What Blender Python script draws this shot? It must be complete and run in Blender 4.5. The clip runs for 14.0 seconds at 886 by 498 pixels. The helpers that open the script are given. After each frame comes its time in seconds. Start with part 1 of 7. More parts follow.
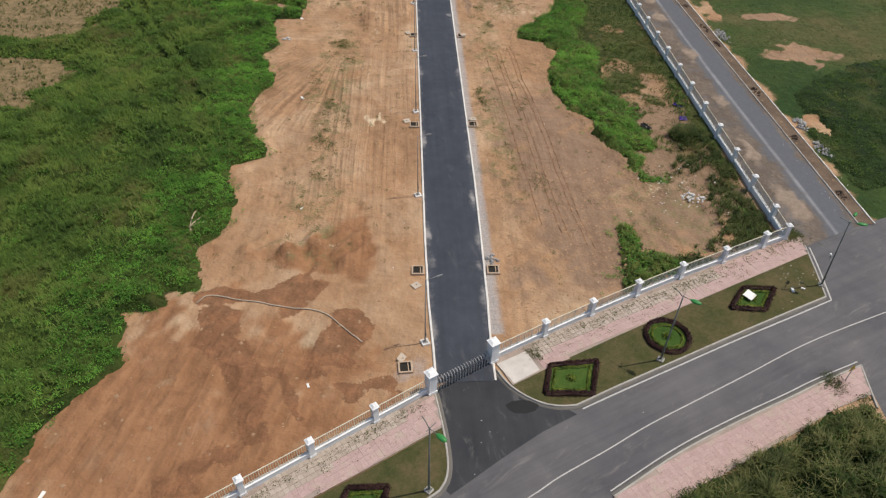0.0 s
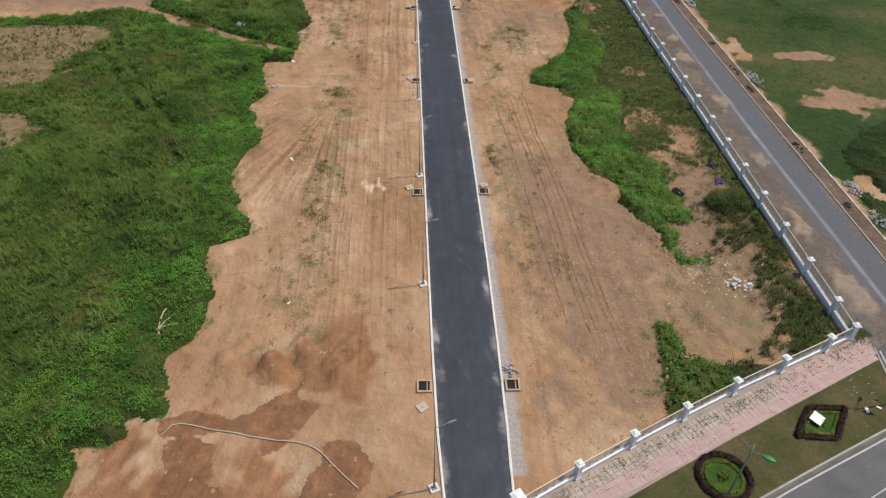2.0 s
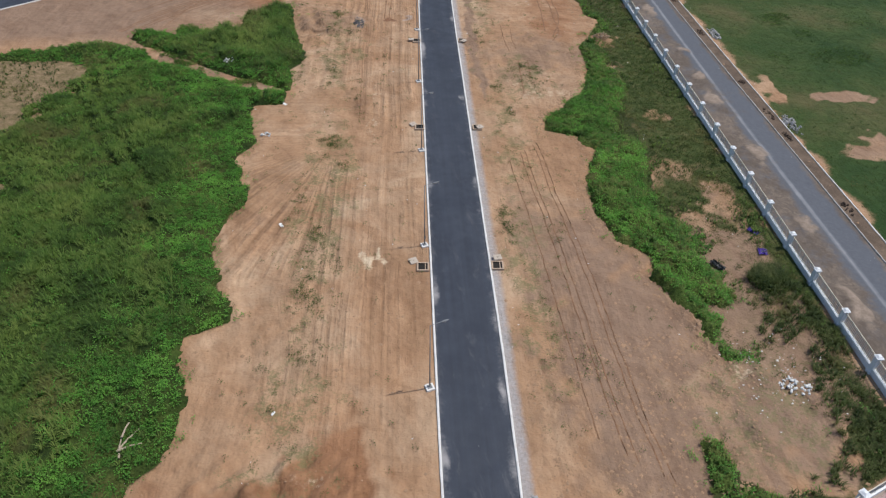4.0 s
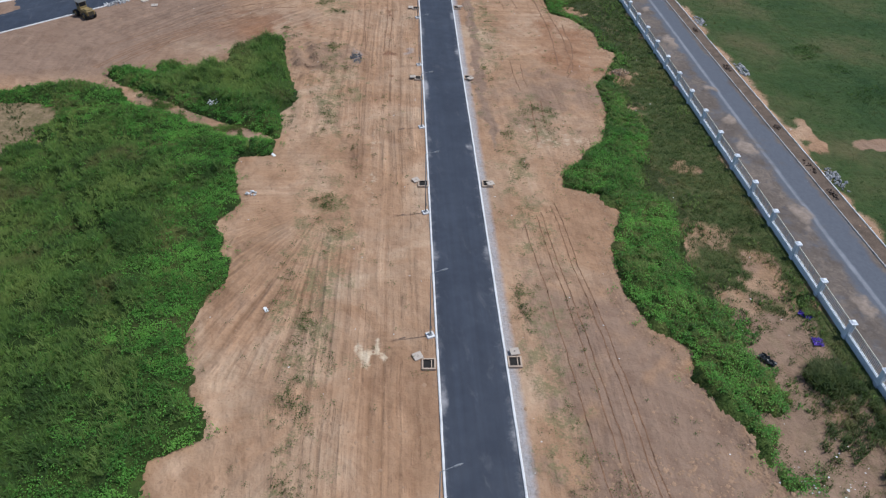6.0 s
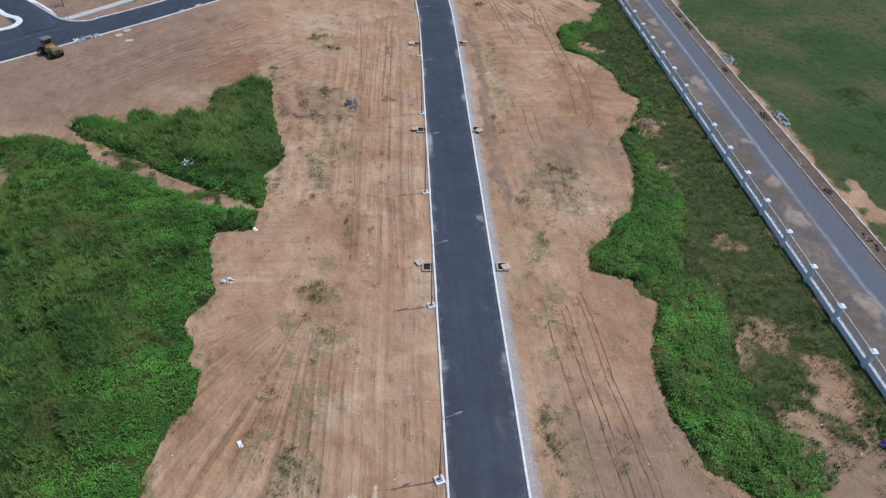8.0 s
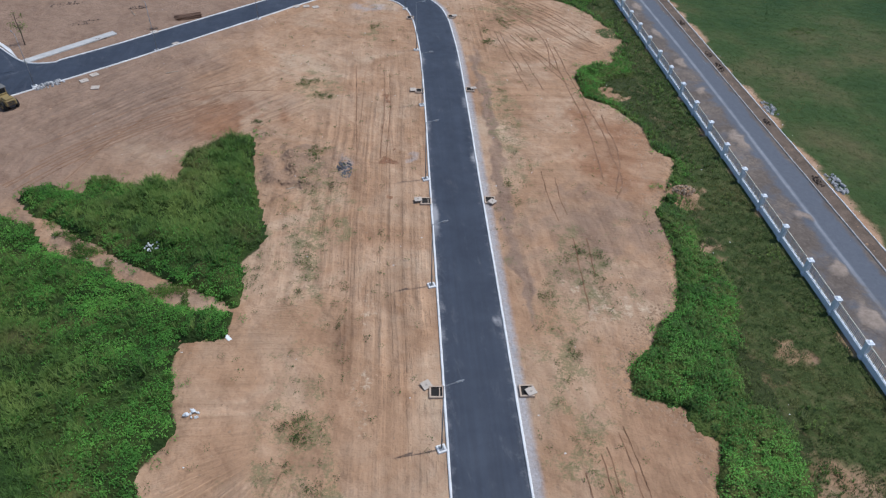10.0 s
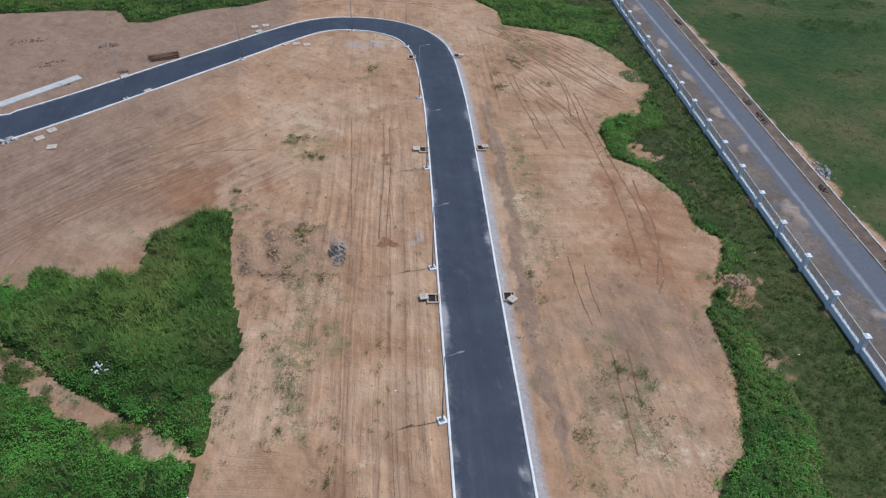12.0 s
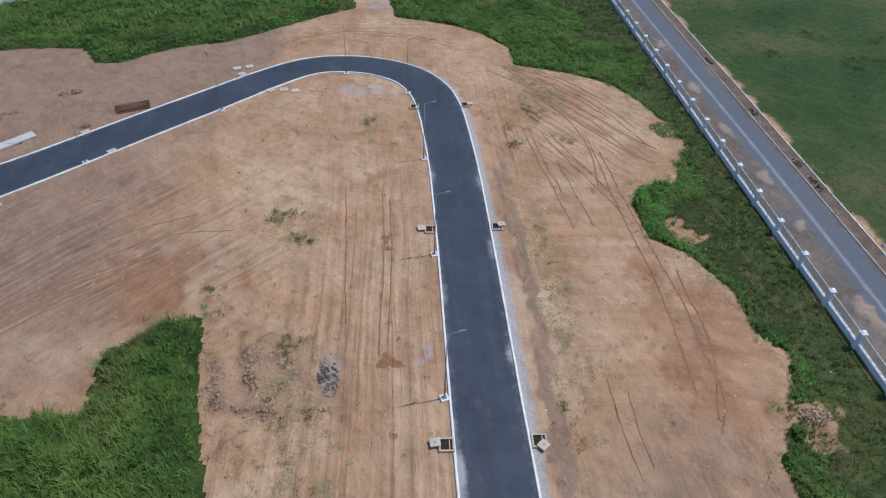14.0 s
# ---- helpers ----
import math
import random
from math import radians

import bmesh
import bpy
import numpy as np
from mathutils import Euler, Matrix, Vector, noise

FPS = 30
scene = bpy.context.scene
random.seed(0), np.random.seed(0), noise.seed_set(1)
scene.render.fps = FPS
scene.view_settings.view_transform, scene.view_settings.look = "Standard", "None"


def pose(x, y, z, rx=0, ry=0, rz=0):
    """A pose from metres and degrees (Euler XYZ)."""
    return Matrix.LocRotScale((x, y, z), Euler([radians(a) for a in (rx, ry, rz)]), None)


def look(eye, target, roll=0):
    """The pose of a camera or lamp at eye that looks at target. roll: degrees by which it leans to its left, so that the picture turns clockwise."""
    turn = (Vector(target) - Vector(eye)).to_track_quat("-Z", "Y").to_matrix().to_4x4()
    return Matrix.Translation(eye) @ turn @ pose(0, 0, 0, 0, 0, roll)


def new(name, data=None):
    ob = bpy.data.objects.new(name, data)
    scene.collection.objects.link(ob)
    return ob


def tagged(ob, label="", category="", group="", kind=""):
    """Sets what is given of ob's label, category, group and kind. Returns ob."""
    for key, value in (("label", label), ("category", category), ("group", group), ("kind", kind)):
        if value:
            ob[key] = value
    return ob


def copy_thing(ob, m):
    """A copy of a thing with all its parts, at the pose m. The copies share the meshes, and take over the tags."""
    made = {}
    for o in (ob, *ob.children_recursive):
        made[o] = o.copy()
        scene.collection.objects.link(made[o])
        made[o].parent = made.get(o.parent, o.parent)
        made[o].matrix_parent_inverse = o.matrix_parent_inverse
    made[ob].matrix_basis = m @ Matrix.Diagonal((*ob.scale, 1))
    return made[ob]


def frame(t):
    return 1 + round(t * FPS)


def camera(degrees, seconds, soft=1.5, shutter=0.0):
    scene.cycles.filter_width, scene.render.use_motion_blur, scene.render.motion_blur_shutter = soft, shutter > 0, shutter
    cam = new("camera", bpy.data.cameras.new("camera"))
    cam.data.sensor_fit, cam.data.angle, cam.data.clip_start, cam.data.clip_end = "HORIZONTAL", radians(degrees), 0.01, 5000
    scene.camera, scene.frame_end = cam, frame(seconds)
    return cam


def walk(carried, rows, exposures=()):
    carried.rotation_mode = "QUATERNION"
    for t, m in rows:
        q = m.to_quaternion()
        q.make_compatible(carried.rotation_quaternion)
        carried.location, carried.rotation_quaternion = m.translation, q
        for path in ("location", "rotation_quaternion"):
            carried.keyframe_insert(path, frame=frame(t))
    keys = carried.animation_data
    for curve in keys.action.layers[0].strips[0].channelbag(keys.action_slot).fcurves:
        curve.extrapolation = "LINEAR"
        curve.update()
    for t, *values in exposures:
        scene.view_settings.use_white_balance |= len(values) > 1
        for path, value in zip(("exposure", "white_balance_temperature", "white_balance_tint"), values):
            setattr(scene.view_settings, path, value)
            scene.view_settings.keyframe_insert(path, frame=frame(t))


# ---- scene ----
# the film turns cooler on the way
EXPOSURES = [(0.0, 0.0, 7000.0, 10.0), (3.0, -0.02, 6650.0, 10.0), (5.5, -0.05, 5700.0, 9.0), (14.0, -0.05, 5520.0, 9.0)]
cam = camera(66.2, 14.0, soft=1.3)
PATH = [
    (0, (-0.099, -2.125, 41.381), (2.646, 35.340, 8.383), 1.62),
    (0.5, (-0.133, 0.815, 41.519), (2.626, 38.313, 8.561), 1.52),
    (1, (-0.158, 3.923, 41.570), (2.601, 41.473, 8.671), 1.44),
    (1.5, (-0.178, 7.026, 41.572), (2.572, 44.636, 8.741), 1.39),
    (2, (-0.197, 10.031, 41.554), (2.541, 47.700, 8.789), 1.36),
    (2.5, (-0.219, 12.905, 41.534), (2.509, 50.628, 8.830), 1.34),
    (3, (-0.246, 15.657, 41.522), (2.477, 53.426, 8.871), 1.34),
    (3.5, (-0.279, 18.322, 41.524), (2.445, 56.128, 8.915), 1.36),
    (4, (-0.318, 20.948, 41.538), (2.416, 58.783, 8.965), 1.38),
    (4.5, (-0.363, 23.588, 41.562), (2.389, 61.447, 9.017), 1.41),
    (5, (-0.414, 26.291, 41.591), (2.365, 64.168, 9.071), 1.45),
    (5.5, (-0.469, 29.093, 41.619), (2.344, 66.987, 9.121), 1.48),
    (6, (-0.528, 32.019, 41.638), (2.327, 69.931, 9.164), 1.52),
    (6.5, (-0.589, 35.081, 41.644), (2.314, 73.012, 9.197), 1.57),
    (7, (-0.650, 38.275, 41.631), (2.304, 76.230, 9.217), 1.61),
    (7.5, (-0.709, 41.585, 41.598), (2.298, 79.570, 9.223), 1.65),
    (8, (-0.767, 44.990, 41.542), (2.295, 83.011, 9.214), 1.68),
    (8.5, (-0.820, 48.462, 41.465), (2.294, 86.524, 9.191), 1.72),
    (9, (-0.870, 51.974, 41.370), (2.295, 90.082, 9.156), 1.75),
    (9.5, (-0.916, 55.504, 41.263), (2.297, 93.662, 9.113), 1.79),
    (10, (-0.959, 59.039, 41.151), (2.300, 97.247, 9.065), 1.82),
    (10.5, (-1.000, 62.575, 41.043), (2.301, 100.832, 9.019), 1.85),
    (11, (-1.040, 66.120, 40.948), (2.301, 104.419, 8.979), 1.88),
    (11.5, (-1.084, 69.689, 40.875), (2.298, 108.023, 8.952), 1.92),
    (12, (-1.136, 73.303, 40.834), (2.291, 111.658, 8.941), 1.96),
    (12.5, (-1.200, 76.972, 40.831), (2.280, 115.333, 8.951), 2.02),
    (13, (-1.285, 80.689, 40.871), (2.263, 119.036, 8.982), 2.08),
    (13.5, (-1.398, 84.401, 40.954), (2.240, 122.713, 9.033), 2.15),
    (14, (-1.548, 87.987, 41.074), (2.211, 126.243, 9.099), 2.25),
]
walk(cam, [(t, look(eye, target, roll)) for t, eye, target, roll in PATH], EXPOSURES)

# ---- light: high sun from the east, open sky ----
SUN_UP, SUN_EAST = 64.0, 10.0
world = bpy.data.worlds.new("sky")
scene.world = world
world.use_nodes = True
wt = world.node_tree
sky = wt.nodes.new("ShaderNodeTexSky")
sky.sky_type, sky.sun_disc = "NISHITA", False
sky.sun_elevation, sky.sun_rotation = radians(SUN_UP), radians(90.0 - SUN_EAST)
sky.air_density, sky.dust_density, sky.ozone_density = 1.0, 1.5, 1.5
wt.links.new(sky.outputs[0], wt.nodes["Background"].inputs[0])
wt.nodes["Background"].inputs[1].default_value = 0.12
sun = new("sun", bpy.data.lights.new("sun", "SUN"))
sun.data.energy, sun.data.angle, sun.data.color = 3.6, radians(0.6), (1.0, 0.95, 0.87)
ce = math.cos(radians(SUN_UP))
to_sun = Vector((ce * math.cos(radians(SUN_EAST)), ce * math.sin(radians(SUN_EAST)), math.sin(radians(SUN_UP))))
sun.matrix_world = look(to_sun * 300, (0, 0, 0))

rng = np.random.default_rng(7)


# ---- material kit ----
class Kit:
    """Small helper that strings shader nodes together."""

    def __init__(self, name):
        self.mat = bpy.data.materials.new(name)
        self.mat.use_nodes = True
        self.t = self.mat.node_tree
        self.b = self.t.nodes["Principled BSDF"]
        self.place = self.t.nodes.new("ShaderNodeNewGeometry")
        self.pos = self.place.outputs["Position"]

    def put(self, socket, value):
        if isinstance(value, bpy.types.NodeSocket):
            self.t.links.new(value, socket)
        elif isinstance(value, (tuple, list)) and len(value) == 3 and socket.type == "RGBA":
            socket.default_value = (*value, 1)
        else:
            socket.default_value = value

    def noise(self, scale, detail=4.0, vec=None, rough=0.55, warp=0.0):
        n = self.t.nodes.new("ShaderNodeTexNoise")
        self.put(n.inputs["Vector"], vec or self.pos)
        n.inputs["Scale"].default_value, n.inputs["Detail"].default_value = scale, detail
        n.inputs["Roughness"].default_value, n.inputs["Distortion"].default_value = rough, warp
        return n.outputs["Fac"]

    def cells(self, scale, vec=None):
        n = self.t.nodes.new("ShaderNodeTexVoronoi")
        self.put(n.inputs["Vector"], vec or self.pos)
        n.inputs["Scale"].default_value = scale
        return n.outputs["Distance"]

    def scaled(self, sx, sy, sz=1.0, turn=0.0, vec=None):
        n = self.t.nodes.new("ShaderNodeMapping")
        self.put(n.inputs["Vector"], vec or self.pos)
        n.vector_type = "TEXTURE"
        n.inputs["Scale"].default_value, n.inputs["Rotation"].default_value = (1 / sx, 1 / sy, 1 / sz), (0, 0, radians(turn))
        return n.outputs[0]

    def attr(self, name):
        n = self.t.nodes.new("ShaderNodeAttribute")
        n.attribute_name = name
        return n.outputs["Fac"]

    def joinxyz(self, x, y, z=0.0):
        n = self.t.nodes.new("ShaderNodeCombineXYZ")
        for s, v in zip(n.inputs, (x, y, z)):
            self.put(s, v)
        return n.outputs[0]

    def island(self):
        return self.place.outputs["Random Per Island"]

    def each(self):
        return self.t.nodes.new("ShaderNodeObjectInfo").outputs["Random"]

    def ramp(self, fac, stops):
        n = self.t.nodes.new("ShaderNodeValToRGB")
        while len(n.color_ramp.elements) < len(stops):
            n.color_ramp.elements.new(0.5)
        for e, (p, c) in zip(n.color_ramp.elements, stops):
            e.position = p
            e.color = (*c, 1) if isinstance(c, (tuple, list)) else (c, c, c, 1)
        self.put(n.inputs[0], fac)
        return n.outputs[0]

    def mix(self, fac, a, b, mode="MIX"):
        n = self.t.nodes.new("ShaderNodeMix")
        n.data_type, n.blend_type = "RGBA", mode
        self.put(n.inputs[0], fac), self.put(n.inputs[6], a), self.put(n.inputs[7], b)
        return n.outputs[2]

    def calc(self, op, a, b=0.0, c=0.0):
        n = self.t.nodes.new("ShaderNodeMath")
        n.operation = op
        for s, v in zip(n.inputs, (a, b, c)):
            self.put(s, v)
        return n.outputs[0]

    def step(self, v, lo, hi):
        n = self.t.nodes.new("ShaderNodeMapRange")
        n.interpolation_type = "SMOOTHSTEP"
        self.put(n.inputs[0], v)
        n.inputs[1].default_value, n.inputs[2].default_value = lo, hi
        return n.outputs[0]

    def done(self, colour, rough=0.9, height=None, dist=0.02, strength=0.6, metal=0.0, spec=0.3):
        self.put(self.b.inputs["Base Color"], colour)
        self.put(self.b.inputs["Roughness"], rough)
        self.b.inputs["Metallic"].default_value = metal
        self.b.inputs["Specular IOR Level"].default_value = spec
        if height is not None:
            n = self.t.nodes.new("ShaderNodeBump")
            n.inputs["Strength"].default_value, n.inputs["Distance"].default_value = strength, dist
            self.put(n.inputs["Height"], height)
            self.t.links.new(n.outputs[0], self.b.inputs["Normal"])
        return self.mat


def plain(name, colour, rough=0.7, vary=0.15, grain=6.0, metal=0.0, spec=0.3, dirt=0.0, dist=0.004):
    """Paint, concrete, metal or plastic with blotches at two scales and a fine relief."""
    k = Kit(name)
    big, fine = k.noise(grain * 0.22, 3), k.noise(grain * 4, 5)
    both = k.calc("ADD", k.calc("MULTIPLY", big, 0.6), k.calc("MULTIPLY", fine, 0.4))
    dark, light = tuple(c * (1 - vary) for c in colour), tuple(min(1.0, c * (1 + vary)) for c in colour)
    col = k.ramp(both, [(0.3, dark), (0.7, light)])
    if dirt:
        col = k.mix(k.calc("MULTIPLY", k.step(k.noise(grain * 0.5, 6, rough=0.7), 0.5, 0.75), dirt), col, (0.2, 0.145, 0.1))
    return k.done(col, rough, fine, dist, 0.5, metal, spec)


def soil_colour(k):
    """Tan and orange graded earth, streaked along the way that the blade and the wheels went."""
    sway = k.calc("MULTIPLY", k.noise(0.06, 2), 0.9)
    u, v = k.calc("ADD", k.attr("track_u"), sway), k.attr("track_v")
    wide = k.noise(1.0, 4, k.joinxyz(k.calc("MULTIPLY", u, 0.5), k.calc("MULTIPLY", v, 0.035)), 0.6)
    thin = k.noise(1.0, 5, k.joinxyz(k.calc("MULTIPLY", u, 1.3), k.calc("MULTIPLY", v, 0.08)), 0.68)
    hair = k.noise(1.0, 4, k.joinxyz(k.calc("MULTIPLY", u, 6.0), k.calc("MULTIPLY", v, 0.4)), 0.7)
    base = k.ramp(k.noise(0.09, 6, rough=0.65, warp=0.8), [(0.3, (0.272, 0.16, 0.091)), (0.44, (0.332, 0.2, 0.114)), (0.56, (0.37, 0.24, 0.147)), (0.7, (0.42, 0.3, 0.194))])
    base = k.mix(0.55, base, k.ramp(k.noise(0.38, 6, k.scaled(1, 0.45, 1, 0), 0.62), [(0.3, 0.7), (0.48, 0.98), (0.58, 1.04), (0.72, 1.22)]), "MULTIPLY")
    base = k.mix(k.step(k.calc("ADD", k.calc("MULTIPLY", k.noise(0.13, 5, k.scaled(1, 0.6, 1, 20), 0.65), 0.8), k.calc("MULTIPLY", k.attr("orange"), 0.48)), 0.5, 0.78), base, k.mix(k.noise(0.7, 5), (0.205, 0.1, 0.05), (0.32, 0.172, 0.092)))
    base = k.mix(k.calc("MULTIPLY", k.step(k.noise(0.2, 6, k.scaled(1, 0.5, 1, -15), 0.7), 0.55, 0.74), 0.4), base, (0.33, 0.235, 0.162))
    graded = k.attr("graded")
    some = k.calc("MULTIPLY", graded, k.calc("ADD", 0.2, k.calc("MULTIPLY", k.noise(0.1, 3), 1.2)))
    dull = k.step(k.calc("ADD", k.attr("dull"), k.calc("MULTIPLY", k.noise(0.25, 6, rough=0.7), 0.7)), 0.5, 1.2)
    base = k.mix(dull, base, k.mix(k.noise(0.5, 6, rough=0.75), (0.18, 0.117, 0.08), (0.282, 0.186, 0.124)))
    base = k.mix(some, base, k.ramp(wide, [(0.3, 0.8), (0.5, 0.99), (0.7, 1.12)]), "MULTIPLY")
    base = k.mix(some, base, k.ramp(thin, [(0.3, 0.86), (0.44, 0.98), (0.6, 1.02), (0.7, 1.1)]), "MULTIPLY")
    base = k.mix(k.calc("MULTIPLY", graded, 0.07), base, k.ramp(hair, [(0.3, 0.68), (0.5, 1.0), (0.72, 1.15)]), "MULTIPLY")
    for scale, warp, seed, lo, dark, light in ((0.13, 1.6, 2.0, 0.5, (0.97, 0.965, 0.96), (1.03, 1.03, 1.03)), (0.34, 2.2, 9.0, 0.55, (1.02, 1.02, 1.02), (0.94, 0.92, 0.91)), (0.8, 1.5, 17.0, 0.57, (1.01, 1.01, 1.01), (1.05, 1.05, 1.05))):
        n = k.noise(scale, 5, k.scaled(1, 0.6, 1, seed * 4), 0.52, warp)
        base = k.mix(1.0, base, k.mix(k.step(n, lo - 0.012, lo + 0.03), dark, light), "MULTIPLY")
    # comb, rows and ridges: crests lighter, furrows darker, relief shading put into the colour
    comb = k.noise(1.0, 2, k.joinxyz(k.calc("MULTIPLY", u, 1.9), k.calc("MULTIPLY", v, 0.014), 8.0), 0.5)
    base = k.mix(k.calc("MULTIPLY", graded, 0.8), base, k.ramp(comb, [(0.34, (0.74, 0.7, 0.67)), (0.43, (0.96, 0.95, 0.94)), (0.56, (1.02, 1.02, 1.02)), (0.66, (1.17, 1.16, 1.14))]), "MULTIPLY")
    drift = k.noise(1.0, 3, k.joinxyz(k.calc("MULTIPLY", u, 0.35), k.calc("MULTIPLY", v, 0.03), 5.0))
    row = k.calc("SINE", k.calc("ADD", k.calc("MULTIPLY", u, 5.6), k.calc("MULTIPLY", drift, 6.0)))
    row2 = k.calc("SINE", k.calc("ADD", k.calc("MULTIPLY", u, 11.5), k.calc("MULTIPLY", drift, 9.0)))
    rows = k.calc("ADD", k.calc("MULTIPLY", row, 0.8), k.calc("MULTIPLY", row2, 0.2))
    where = k.calc("MULTIPLY", graded, k.step(k.noise(0.3, 5, k.scaled(1, 0.3, 1, 5), 0.65), 0.36, 0.66))
    rows = k.calc("MULTIPLY", rows, where)
    base = k.mix(1.0, base, k.ramp(k.calc("ADD", 0.5, k.calc("MULTIPLY", rows, 0.5)), [(0.08, (0.84, 0.81, 0.79)), (0.3, (0.95, 0.94, 0.93)), (0.5, (1.02, 1.02, 1.02)), (0.75, (1.06, 1.06, 1.06)), (0.93, (1.14, 1.13, 1.12))]), "MULTIPLY")
    grain = k.noise(1.1, 7, rough=0.68)
    base = k.mix(0.24, base, k.ramp(grain, [(0.28, 0.6), (0.42, 0.94), (0.6, 1.05), (0.75, 1.24)]), "MULTIPLY")
    base = k.mix(0.35, base, k.ramp(k.noise(0.3, 5, k.scaled(1, 0.7, 1, 35), 0.6, 1.2), [(0.32, (0.66, 0.6, 0.56)), (0.5, (1.0, 1.0, 1.0)), (0.68, (1.14, 1.15, 1.16))]), "MULTIPLY")
    lines = None
    for fine, long, seed, wide_l in ((0.7, 0.02, 3.0, 0.022), (1.3, 0.022, 11.0, 0.022)):
        n = k.noise(1.0, 2.5, k.joinxyz(k.calc("MULTIPLY", u, fine), k.calc("MULTIPLY", v, long), seed), 0.45)
        ln = k.calc("SUBTRACT", 1.0, k.step(k.calc("ABSOLUTE", k.calc("SUBTRACT", n, 0.5)), 0.004, wide_l))
        here = k.step(k.noise(0.09, 4, k.scaled(1, 0.5, 1, seed)), 0.4, 0.6)
        ln = k.calc("MULTIPLY", ln, here)
        lines = ln if lines is None else k.calc("MAXIMUM", lines, ln)
    lines = k.calc("MULTIPLY", k.calc("MULTIPLY", lines, graded), k.step(k.noise(1.1, 6, rough=0.72), 0.36, 0.58))
    base = k.mix(k.calc("MULTIPLY", lines, 0.3), base, k.mix(1.0, base, (0.62, 0.58, 0.56), "MULTIPLY"))
    ridge = k.step(k.calc("SUBTRACT", thin, 0.54), 0.0, 0.05)
    base = k.mix(k.calc("MULTIPLY", k.calc("MULTIPLY", ridge, some), 0.3), base, k.mix(1.0, base, (1.22, 1.2, 1.17), "MULTIPLY"))
    specks = k.step(k.calc("ADD", k.calc("MULTIPLY", k.noise(0.9, 6, rough=0.75), 0.55), k.calc("MULTIPLY", k.noise(5.0, 4, rough=0.7), 0.45)), 0.6, 0.635)
    base = k.mix(k.calc("MULTIPLY", specks, 0.35), base, (0.2, 0.125, 0.075))
    pale = k.step(k.calc("ADD", k.attr("pale"), k.calc("MULTIPLY", k.noise(1.0, 6, rough=0.75), 0.9)), 0.72, 0.95)
    base = k.mix(pale, base, k.ramp(grain, [(0.3, (0.46, 0.34, 0.21)), (0.7, (0.62, 0.5, 0.36))]))
    return base, wide, k.calc("SUBTRACT", k.calc("ADD", k.calc("ADD", thin, k.calc("MULTIPLY", comb, 1.4)), k.calc("MULTIPLY", ridge, 0.12)), k.calc("SUBTRACT", k.calc("MULTIPLY", lines, 0.3), k.calc("MULTIPLY", rows, 0.55))), hair, grain


